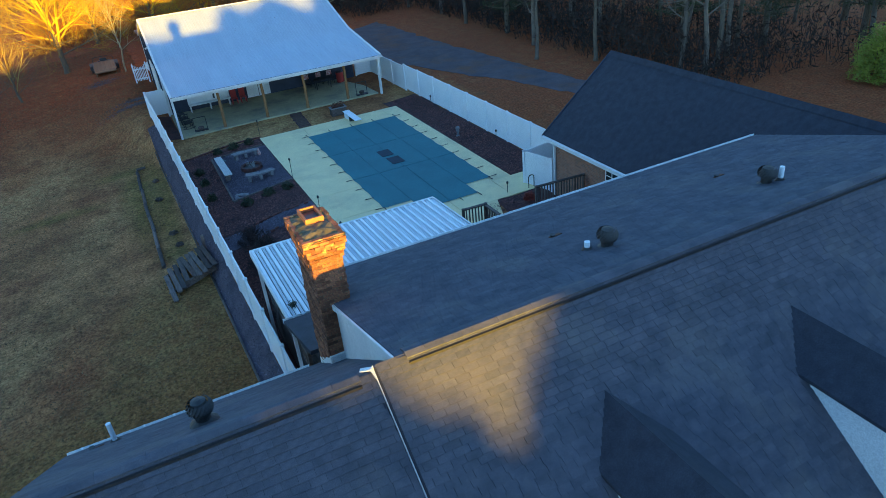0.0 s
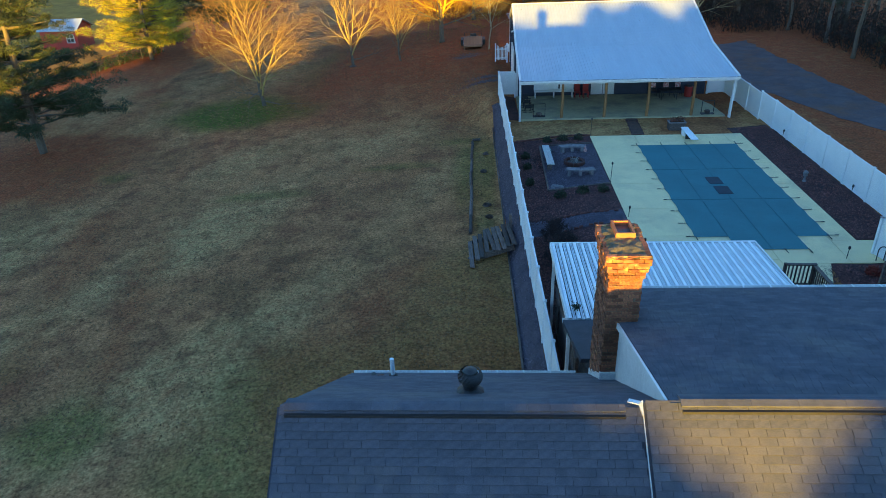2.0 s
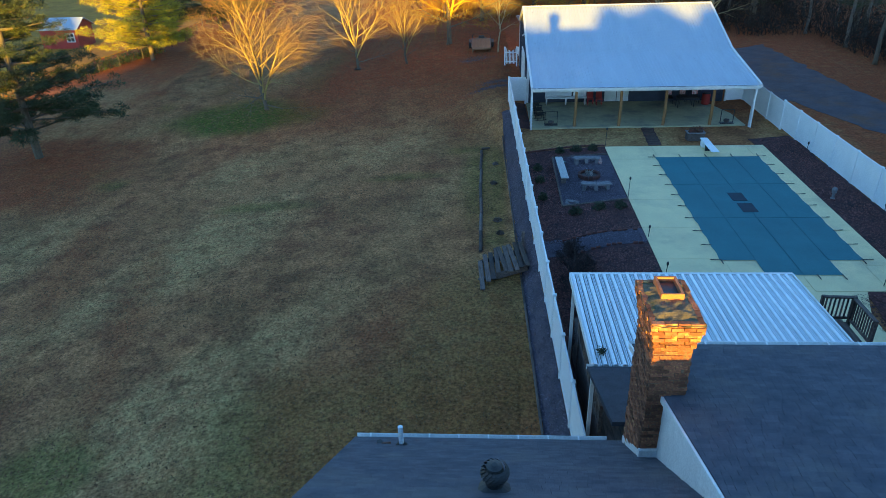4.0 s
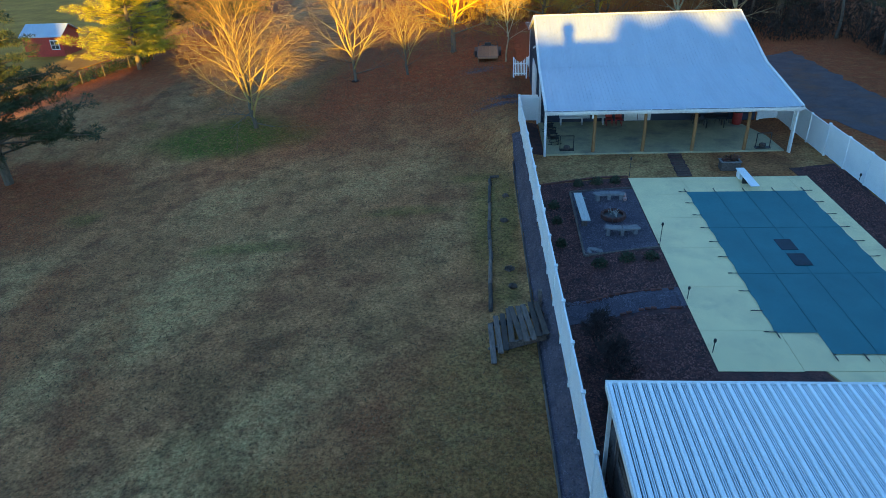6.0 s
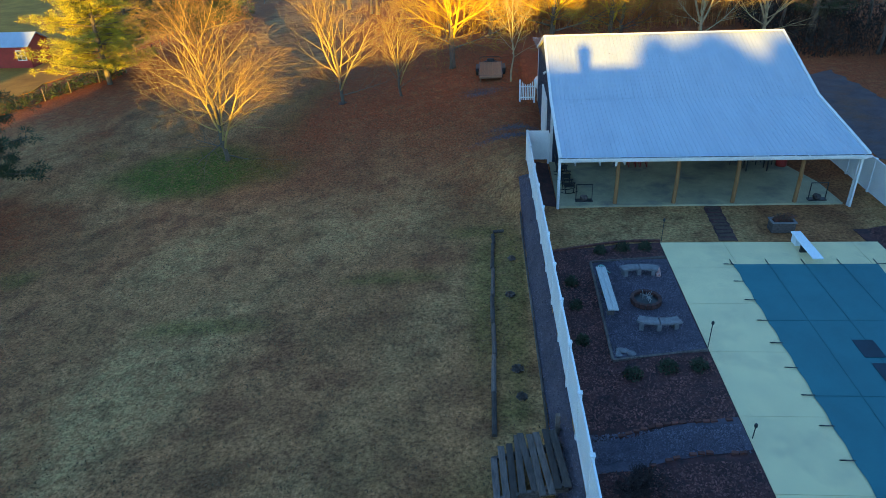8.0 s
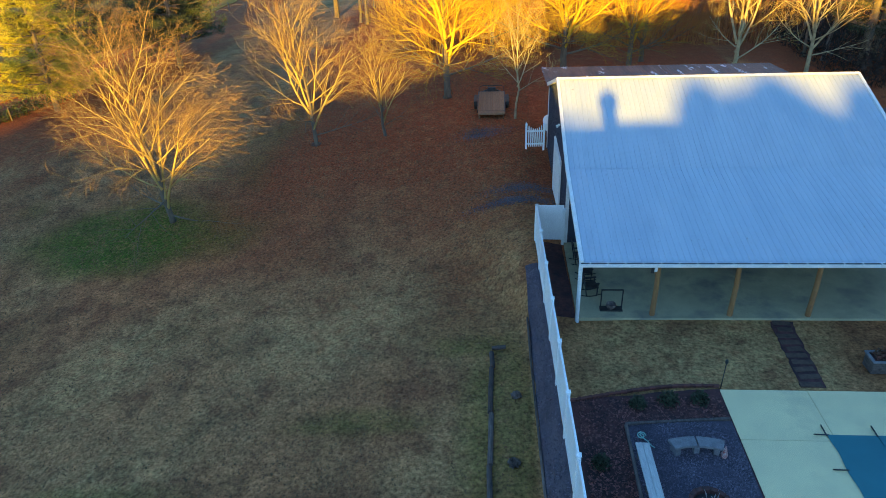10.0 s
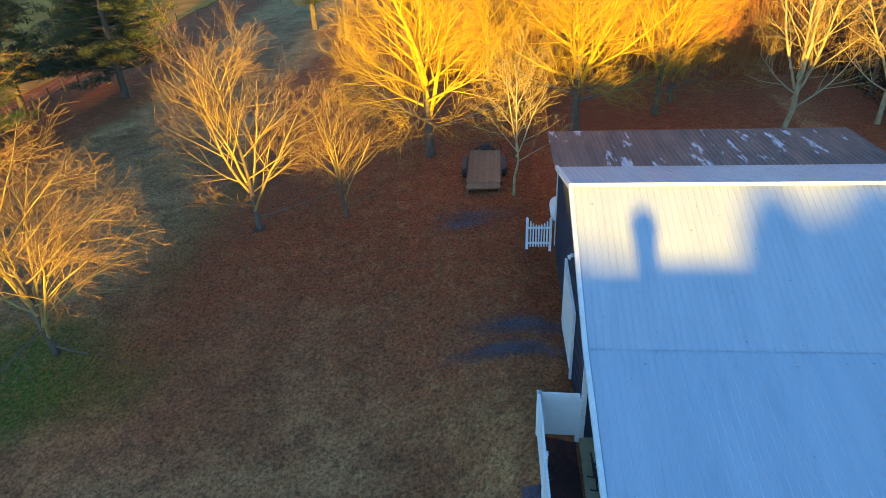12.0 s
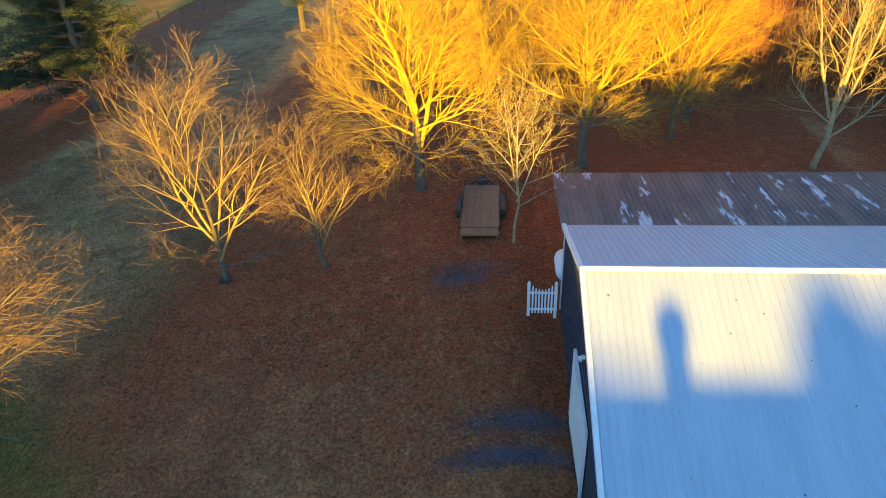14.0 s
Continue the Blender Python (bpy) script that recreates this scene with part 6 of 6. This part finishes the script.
        part("timber", Mesh().boxm(pose(x + 0.42 + rnd.uniform(-0.06, 0.06), y, ground_z(x, y) + 0.015, 0, 0, rnd.uniform(-9, 9)), rnd.uniform(0.5, 0.75), 0.24, 0.04), surface("path_timber", (0.13, 0.075, 0.05), (0.07, 0.042, 0.032), 5, 0.9, 0.5) if k == 0 else bpy.data.materials["path_timber"], s)
    # hoop at the pool corner
    h = thing("pool_handrail", (17.1, 19.5, 0.05), "bent metal pool handrail", "handrail")
    pts = [(16.95, 19.4, 0.04)] + [(17.1 - 0.16 * math.cos(t), 19.4, 0.55 + 0.16 * math.sin(t)) for t in np.linspace(0, math.pi, 8)] + [(17.26, 19.4, 0.04)]
    part("rail", Mesh().tube(pts, [0.022] * len(pts), 8), M_STEEL, h)


small_things()


# ---- lawn side of the fence ----
def plank_stair():
    s = thing("plank_stair", (0.7, 24, -1.5), "rough stair of weathered grey planks up the bank", "stairs")
    rnd = random.Random(14)
    n = 9
    for k in range(n):
        t = k / (n - 1)
        x = lerp(-0.38, 1.62, t)
        y0 = lerp(22.25, 22.7, t) + (rnd.uniform(-0.15, 0.1) if k else -0.5) + (0.35 if 2 < k < 5 else 0.1)
        z = lerp(-1.5, -0.78, t) + rnd.uniform(-0.03, 0.03)
        L = rnd.uniform(2.4, 2.75)
        part("plank", Mesh().boxm(pose(x, y0 + L / 2, z, rnd.uniform(-1.5, 1.5), rnd.uniform(-5, 5), rnd.uniform(-3, 5) + 4), 0.22, L, 0.07), M_WOOD, s, bevel=0.008)
    for y in (22.9, 24.6):
        part("stringer", Mesh().beam((-0.5, y, -1.72), (1.75, y, -0.95), 0.12, 0.28), M_WOOD, s)
    part("post", Mesh().box(1.6, 25.3, -1.5, 1.75, 25.45, -0.35), M_WOOD, s)


plank_stair()


def bed_logs():
    b = thing("log_edging", (-0.4, 33, -1.5), "row of old weathered landscape timbers on the lawn", "edging")
    rnd = random.Random(16)
    y = 25.6
    while y < 40:
        L = min(rnd.uniform(2.0, 2.6), 40.4 - y)
        x = -0.42 + rnd.uniform(-0.1, 0.1)
        z0, z1 = ground_z(x, y), ground_z(x, y + L)
        part("timber", Mesh().tube([(x, y, z0 + 0.06), (x + rnd.uniform(-0.05, 0.05), y + L - 0.04, z1 + 0.06)], [0.1, 0.095], 8), M_WOOD, b)
        y += L
    part("timber", Mesh().tube([(-0.42, 40.5, -1.45), (0.15, 40.55, -1.42)], [0.09, 0.09], 8), M_WOOD, b)
    w = thing("bank_wall", (1.2, 26, -1.5), "low weathered board edging along the gravel strip", "edging")
    y = 11.0
    while y < 42:
        L = 2.4
        xa, xb = lerp(1.72, 1.04, (y - 11) / 33.9), lerp(1.72, 1.04, (y + L - 11) / 33.9)
        part("board", Mesh().beam((xa, y, ground_z(xa, y) + 0.04), (xb, y + L - 0.02, ground_z(xb, y + L) + 0.04), 0.07, 0.2), M_WOOD, w)
        y += L


bed_logs()


def picket_gate():
    g = thing("picket_gate", (2.2, 58.35, 0.25), "white picket fence panel with a scooped top", "gate")
    z = 0.28
    for x in (1.66, 2.74):
        p = part("post", Mesh().box(x - 0.06, 58.29, z - 0.2, x + 0.06, 58.41, z + 1.45), M_WHITE, g)
        part("post_cap", Mesh().lathe([(0.075, 1.45), (0.075, 1.5), (0.05, 1.56), (0.01, 1.62)], (x, 58.35, z), 8), M_WHITE, p)
    for h in (0.18, 1.0):
        part("rail", Mesh().box(1.7, 58.33, z + h, 2.7, 58.37, z + h + 0.09), M_WHITE, g)
    for k in range(7):
        x = 1.82 + k * 0.127
        top = 1.18 + 0.2 * ((k - 3) / 3) ** 2
        part("picket", Mesh().prism([(x - 0.035, 58.285, z + 0.06), (x + 0.035, 58.285, z + 0.06), (x + 0.035, 58.285, z + top), (x, 58.285, z + top + 0.06), (x - 0.035, 58.285, z + top)], (0, 0.03, 0)), M_WHITE, g)


picket_gate()


def trailer():
    t = thing("utility_trailer", (-0.5, 67, 0), "flat utility trailer with a brown plank bed", "trailer")
    x0, x1, y0, y1, z = -1.45, 0.42, 64.75, 69.2, 0.5
    wood = surface("trailer_planks", (0.3, 0.19, 0.1), (0.19, 0.12, 0.07), 3, 0.85, 0.3, stretch=(6, 1, 6), vary=0.2)
    for k in range(11):
        a = lerp(x0, x1, k / 11)
        part("plank", Mesh().box(a + 0.004, y0, z, a + 0.166, y1, z + 0.045), wood, t)
    part("frame", Mesh().box(x0 - 0.06, y0, z - 0.1, x0, y1, z + 0.08).box(x1, y0, z - 0.1, x1 + 0.06, y1, z + 0.08).box(x0 - 0.06, y0 - 0.06, z - 0.1, x1 + 0.06, y0, z + 0.03).box(x0 - 0.06, y1, z - 0.1, x1 + 0.06, y1 + 0.06, z + 0.05), M_BLACK, t)
    part("ramp", Mesh().box(x0, y0 - 0.62, z - 0.01, x1, y0 - 0.07, z + 0.035).box(x0, y0 - 0.64, z - 0.06, x1, y0 - 0.6, z + 0.045).box(x0 + 0.05, y0 - 0.6, -0.05, x0 + 0.11, y0 - 0.54, z - 0.01).box(x1 - 0.11, y0 - 0.6, -0.05, x1 - 0.05, y0 - 0.54, z - 0.01), wood, t)
    part("rail", Mesh().tube([(x0, y1, z), (x0, y1 + 0.03, z + 0.4), (x0 + 0.25, y1 + 0.05, z + 0.5), (x1 - 0.25, y1 + 0.05, z + 0.5), (x1, y1 + 0.03, z + 0.4), (x1, y1, z)], [0.025] * 6, 6), M_BLACK, t)
    part("tool_box", Mesh().box(-0.8, y1 + 0.1, z, -0.2, y1 + 0.4, z + 0.3), M_STEEL, t, bevel=0.01)
    part("tongue", Mesh().beam((x0 + 0.1, y1, z - 0.05), (-0.5, y1 + 1.3, z - 0.05), 0.08, 0.1).beam((x1 - 0.1, y1, z - 0.05), (-0.5, y1 + 1.3, z - 0.05), 0.08, 0.1), M_BLACK, t)
    for s, x in ((-1, x0 - 0.2), (1, x1 + 0.2)):
        f = part("fender", Mesh().box(x - 0.13, 66.2, z + 0.22, x + 0.13, 67.75, z + 0.26).box(x - 0.13, 66.1, z - 0.05, x + 0.13, 66.2, z + 0.24).box(x - 0.13, 67.75, z - 0.05, x + 0.13, 67.85, z + 0.24), M_STEEL, t)
        for y in (66.6, 67.35):
            w = part("wheel", Mesh().tube([(x - 0.1, y, 0.36), (x + 0.1, y, 0.36)], [0.33, 0.33], 20), M_BLACK, t)
            part("rim", Mesh().tube([(x + s * 0.095, y, 0.36), (x + s * 0.112, y, 0.36)], [0.18, 0.17], 14), M_STEEL, w)


trailer()


def tank():
    t = thing("gas_tank", (2.4, 61.0, 0), "white domed gas tank behind the barn", "tank")
    m = Mesh()
    m.smooth = True
    pts = [(3.3, 60.2 + 0.06 * k, 0.85) for k in range(30)]
    rad = [0.42 * math.sqrt(max(0.02, 1 - ((k - 14.5) / 15) ** 6)) for k in range(30)]
    part("vessel", m.tube(pts, rad, 18), M_WHITE, t)
    for y in (60.5, 61.6):
        part("foot", Mesh().box(3.05, y, 0.1, 3.55, y + 0.12, 0.5), M_STONE, t)
    part("dome", Mesh().lathe([(0.13, 0.38), (0.13, 0.5), (0.05, 0.55)], (3.3, 61.05, 0.85), 12), M_WHITE, t)


tank()


# ---- on the porch ----
def rack(x, y):
    r = thing("firewood_rack", (x, y, -0.06), "black square firewood rack with a round basket", "rack", "firewood racks")
    z = -0.06
    for a in (-0.42, 0.42):
        part("upright", Mesh().box(x + a - 0.02, y - 0.02, z, x + a + 0.02, y + 0.02, z + 0.95), M_BLACK, r)
    part("bar", Mesh().box(x - 0.42, y - 0.02, z + 0.92, x + 0.42, y + 0.02, z + 0.96), M_BLACK, r)
    part("base", Mesh().box(x - 0.45, y - 0.16, z, x + 0.45, y + 0.16, z + 0.06), M_BLACK, r)
    part("basket", Mesh().lathe([(0.14, 0.06), (0.2, 0.16), (0.19, 0.26), (0.12, 0.22)], (x, y + 0.03, z), 14), M_WOOD, r)


rack(4.4, 41.35)
rack(16.3, 41.25)


def rocking_chair(x, y, turn):
    c = thing("rocking_chair", pose(x, y, -0.06, 0, 0, turn), "black slatted rocking chair on the porch", "chair", "rocking chairs")

    def put(name, m):
        o = part(name, m, M_BLACK, c)
        o.matrix_parent_inverse = Matrix()
    for s in (-0.25, 0.25):
        put("rocker", Mesh().tube([(s, -0.45 + 0.1 * k, 0.03 + 0.012 * (k - 4.5) ** 2 * 0.35) for k in range(10)], [0.02] * 10, 5))
        put("leg", Mesh().beam((s, 0.22, 0.05), (s, 0.24, 0.62), 0.04, 0.04))
        put("leg", Mesh().beam((s, -0.22, 0.05), (s, -0.4, 1.15), 0.04, 0.04))
        put("armrest", Mesh().box(s - 0.05, -0.28, 0.61, s + 0.05, 0.3, 0.64))
    put("seat", Mesh().box(-0.27, -0.26, 0.4, 0.27, 0.27, 0.44))
    for k in range(5):
        put("back_slat", Mesh().beam((-0.18 + 0.09 * k, -0.25, 0.46), (-0.18 + 0.09 * k, -0.39, 1.1), 0.05, 0.015))
    put("back_rail", Mesh().beam((-0.27, -0.4, 1.12), (0.27, -0.4, 1.12), 0.03, 0.08))


for x, y, a in ((3.7, 42.5, -80), (3.65, 43.7, -95), (3.55, 45.0, -85)):
    rocking_chair(x, y, a)


def porch_things():
    b = thing("porch_bench", (6, 46.4, -0.06), "long pale bench against the porch wall", "bench")
    part("seat", Mesh().box(4.4, 46.15, 0.42, 7.5, 46.62, 0.5), M_TRIM, b)
    part("back", Mesh().box(4.4, 46.62, 0.5, 7.5, 46.68, 0.95), M_TRIM, b)
    for x in (4.5, 5.95, 7.38):
        part("leg", Mesh().box(x - 0.04, 46.2, -0.06, x + 0.04, 46.3, 0.42).box(x - 0.04, 46.5, -0.06, x + 0.04, 46.6, 0.42), M_TRIM, b)
    for k, x in enumerate((7.75, 8.4)):
        c = thing("red_chair", (x, 46.1, -0.06), "bright red wooden porch chair", "chair", "red chairs")
        part("seat", Mesh().box(x - 0.22, 45.9, 0.36, x + 0.22, 46.35, 0.41), M_RED, c)
        part("backrest", Mesh().box(x - 0.22, 46.35, 0.41, x + 0.22, 46.39, 1.0), M_RED, c)
        for dx in (-0.19, 0.19):
            for dy in (45.93, 46.32):
                part("leg", Mesh().box(x + dx - 0.025, dy - 0.025, -0.06, x + dx + 0.025, dy + 0.025, 0.36), M_RED, c)
    t = thing("porch_table", (14.6, 45.3, -0.06), "dark outdoor table on the porch", "table")
    part("tabletop", Mesh().box(13.9, 45.0, 0.62, 15.2, 45.7, 0.67), M_BLACK, t)
    for x in (13.98, 15.12):
        for y in (45.08, 45.62):
            part("leg", Mesh().box(x - 0.03, y - 0.03, -0.06, x + 0.03, y + 0.03, 0.62), M_BLACK, t)
    stripe = surface("red_cushion", (0.5, 0.04, 0.04), (0.7, 0.65, 0.62), 7, 0.8, 0.1)
    for x in (13.6, 14.6, 15.5):
        c = thing("patio_chair", (x, 46.3, -0.06), "black metal patio chair with a red and white cushion", "chair", "patio chairs")
        part("seat", Mesh().box(x - 0.26, 46.0, 0.36, x + 0.26, 46.5, 0.4), M_BLACK, c)
        part("backrest", Mesh().box(x - 0.26, 46.5, 0.4, x + 0.26, 46.54, 1.0), M_BLACK, c)
        part("cushion", Mesh().box(x - 0.2, 46.42, 0.55, x + 0.2, 46.49, 0.9), stripe, c)
        for dx in (-0.23, 0.23):
            part("leg", Mesh().box(x + dx - 0.02, 46.03, -0.06, x + dx + 0.02, 46.07, 0.6), M_BLACK, c)
            part("leg", Mesh().box(x + dx - 0.02, 46.47, -0.06, x + dx + 0.02, 46.51, 0.4), M_BLACK, c)
    d = thing("red_drum", (16.2, 45.9, -0.06), "red plastic drum beside the porch wall", "drum")
    part("body", Mesh().lathe([(0.27, 0), (0.3, 0.05), (0.3, 0.3), (0.31, 0.32), (0.3, 0.34), (0.3, 0.75), (0.27, 0.8)], (16.2, 45.9, -0.06), 18), M_RED, d)
    part("lid", Mesh().lathe([(0.28, 0.8), (0.26, 0.85), (0.1, 0.87)], (16.2, 45.9, -0.06), 18), M_BLACK, d)
    f = thing("hanging_flag", (5.75, 40.65, 2.2), "small dark flag hanging from the porch beam", "flag")
    part("cloth", Mesh().prism([(5.6, 40.6, 2.15), (5.72, 40.6, 2.15), (5.74, 40.6, 2.6), (5.62, 40.6, 2.6)], (0.01, 0.05, 0)), M_BLACK, f)
    part("cloth", Mesh().prism([(5.73, 40.6, 2.2), (5.84, 40.6, 2.2), (5.85, 40.6, 2.6), (5.75, 40.6, 2.6)], (0.01, 0.05, 0)), M_TRIM, f)


porch_things()


# ---- far side of the field ----
def red_shed():
    s = thing("red_shed", (-56, 86, -4), "small red shed with a pale metal roof", "shed")
    x0, x1, y0, y1 = -58.5, -53.5, 84.2, 88.2
    z = ground_z(-56, 86)
    part("wall", Mesh().prism([(x1, y0, z), (x1, y1, z), (x1, y1, z + 2.6), (x1, (y0 + y1) / 2, z + 3.6), (x1, y0, z + 2.6)], (x0 - x1, 0, 0)), M_RED, s)
    part("roof", Mesh().slab([(x0 - 0.3, y0 - 0.3, z + 2.55), (x1 + 0.3, y0 - 0.3, z + 2.55), (x1 + 0.3, (y0 + y1) / 2, z + 3.75), (x0 - 0.3, (y0 + y1) / 2, z + 3.75)], 0.08), M_ROOF_METAL, s)
    part("roof", Mesh().slab([(x0 - 0.3, (y0 + y1) / 2, z + 3.75), (x1 + 0.3, (y0 + y1) / 2, z + 3.75), (x1 + 0.3, y1 + 0.3, z + 2.55), (x0 - 0.3, y1 + 0.3, z + 2.55)], 0.08), M_ROOF_METAL, s)
    w = part("window", Mesh().box(-55.0, y0 - 0.06, z + 0.9, -53.9, y0 - 0.01, z + 2.1), M_TRIM, s)
    for i in range(2):
        for j in range(2):
            part("pane", Mesh().box(-54.92 + i * 0.5, y0 - 0.075, z + 1.0 + j * 0.53, -54.5 + i * 0.5, y0 - 0.062, z + 1.45 + j * 0.53), M_BLACK, w)


red_shed()


def field_fence():
    f = thing("field_fence", (-40, 95, -4), "old wooden post and wire fence along the field", "fence")
    way = [(-50, 58), (-42.6, 73), (-40.2, 80), (-42.0, 100), (-43.7, 117), (-33.0, 126), (-18, 130)]
    wire = Mesh()
    for (x0, y0), (x1, y1) in zip(way, way[1:]):
        n = max(1, int(math.hypot(x1 - x0, y1 - y0) / 2.6))
        for k in range(n):
            x, y = lerp(x0, x1, k / n), lerp(y0, y1, k / n)
            xb, yb = lerp(x0, x1, (k + 1) / n), lerp(y0, y1, (k + 1) / n)
            z, zb = ground_z(x, y), ground_z(xb, yb)
            part("post", Mesh().tube([(x, y, z - 0.1), (x, y, z + 1.25)], [0.07, 0.06], 6), M_WOOD, f)
            for h in (0.4, 0.75, 1.1):
                wire.tube([(x, y, z + h), (xb, yb, zb + h)], [0.012, 0.012], 3, False)
    part("wire", wire, M_STEEL, f)


field_fence()
M_FIELD = surface("tawny_field", (0.54, 0.25, 0.05), (0.36, 0.155, 0.035), 0.3, 0.95, 0.6, fine=12)
M_FIELD.node_tree.nodes["Principled BSDF"].inputs["Specular IOR Level"].default_value = 0.05
patch("field", ((-120, 46), (-50, 54), (-28, 240), (-170, 260)), M_FIELD, "tawny field of dry grass in the low sun", "field", 0.08, 3.0, 1.0)


def hedge_row():
    """Low evergreen shrubs grown into the field fence."""
    rnd = random.Random(12)
    for k in range(9):
        t = k / 8
        x, y = lerp(-46.0, -41.0, t) + rnd.uniform(-0.5, 0.5), lerp(67.0, 79.0, t)
        z = ground_z(x, y)
        b = thing("hedge_shrub", (x, y, z), "dark evergreen shrub grown into the field fence", "shrub", "shrubs along the field fence")
        leaf = Mesh()
        for _ in range(420):
            w = Vector((rnd.gauss(0, 1), rnd.gauss(0, 1), abs(rnd.gauss(0, 0.8)))).normalized() * rnd.uniform(0.5, 1.0)
            c = Vector((x + w.x * 1.1, y + w.y * 1.1, z + 0.1 + w.z * 1.3))
            u = Vector((rnd.gauss(0, 1), rnd.gauss(0, 1), rnd.gauss(0, 1))).normalized() * 0.16
            v = Vector((rnd.gauss(0, 1), rnd.gauss(0, 1), rnd.gauss(0, 1))).normalized() * 0.09
            leaf.add([c - u, c + v, c + u], [(0, 1, 2)])
        part("foliage", leaf, M_PINE, b)
        part("stem", Mesh().tube([(x, y, z - 0.1), (x, y, z + 0.9)], [0.05, 0.02], 5), M_BARK, b)


hedge_row()


# ---- fallen leaves, mulch chips and stones, too many to count ----
def scatter(name, n, place, size, material, label, category, flat=0.5, lift=0.03, seed=1):
    rnd = random.Random(seed)
    m = Mesh()
    got = 0
    while got < n:
        p = place(rnd)
        if p is None:
            continue
        got += 1
        x, y = p
        z = ground_z(x, y) + lift
        s = size * rnd.uniform(0.6, 1.4)
        a = rnd.uniform(0, 6.28)
        u = Vector((math.cos(a), math.sin(a), rnd.uniform(-flat, flat))) * s
        w = Vector((-math.sin(a), math.cos(a), rnd.uniform(-flat, flat))) * s * rnd.uniform(0.35, 0.8)
        c = Vector((x, y, z))
        m.add([c - u, c - w * 0.7, c + u, c + w], [(0, 1, 2, 3)])
    return tagged(part(name, m, material), label, category, kind="stuff")


def on_lawn(rnd):
    x, y = rnd.uniform(-32, 2.2), rnd.uniform(10, 78)
    if x > fence_x(y) - 0.9 and y < 45:
        return None
    keep = 0.35 + 0.65 * smooth((y - 44 + 0.25 * x) / 16) + 0.3 * noise.noise((x * 0.2, y * 0.2, 4))
    return (x, y) if rnd.random() < keep else None


def in_mulch(rnd):
    x, y = rnd.uniform(2.5, 19.2), rnd.uniform(15, 38)
    if x < 7.25:
        if 3.9 < x and 28.1 < y < 35 or 23.1 < y < 24.8 or y > 36.1:
            return None
        return x, y
    if 14.2 < x < 17.5 and 15 < y < 19:
        return x, y
    if x > 17.15 and y > 21.5:
        return x, y
    return None


def on_gravel(rnd):
    if rnd.random() < 0.55:
        x, y = rnd.uniform(3.95, 7.25), rnd.uniform(28.3, 34.9)
    elif rnd.random() < 0.3:
        x, y = rnd.uniform(2.6, 7.2), rnd.uniform(23.4, 24.6)
    else:
        y = rnd.uniform(11, 44.8)
        x = lerp(lerp(1.78, 1.12, (y - 11) / 33.9), fence_x(y) - 0.08, rnd.random())
    return x, y


scatter("fallen_leaves", 60000, on_lawn, 0.03, surface("dead_leaves", (0.24, 0.085, 0.035), (0.12, 0.045, 0.022), 1.0, 0.9, 0, island=0.3), "scattered brown and tan leaves on the lawn", "leaves", 0.45, 0.04, 2)
scatter("dry_grass_tufts", 90000, on_lawn, 0.04, surface("straw_blades", (0.26, 0.135, 0.055), (0.13, 0.075, 0.03), 0.6, 0.9, 0, island=0.35), "pale dry grass blades over the lawn", "grass", 1.2, 0.04, 3)
scatter("mulch_chips", 30000, in_mulch, 0.05, surface("mulch_chip", (0.21, 0.075, 0.06), (0.1, 0.042, 0.038), 1.0, 0.9, 0, island=0.7), "loose red-brown mulch chips", "mulch", 0.6, 0.045, 4)
scatter("gravel_stones", 26000, on_gravel, 0.035, surface("slate_stone", (0.16, 0.13, 0.16), (0.09, 0.075, 0.1), 1.0, 0.85, 0, island=0.4), "loose slate-coloured gravel stones", "gravel", 0.7, 0.065, 5)


def by_barn_door(rnd):
    x, y, rx, ry = ((0.9, 51.1, 2.0, 0.35), (1.3, 52.6, 1.8, 0.4), (-0.8, 61.8, 1.7, 0.5), (-1.4, 61.0, 1.0, 0.4))[rnd.choice((0, 0, 1, 1, 2, 3))]
    x, y = rnd.gauss(x, rx * 0.6), rnd.gauss(y, ry * 0.75)
    return (x, y) if x < 2.9 else None


scatter("track_gravel", 9000, by_barn_door, 0.034, surface("track_stone", (0.13, 0.11, 0.125), (0.07, 0.06, 0.07), 1.0, 0.9, 0, island=0.5), "thin spread of slate-coloured gravel by the barn door", "gravel", 0.4, 0.045, 6)
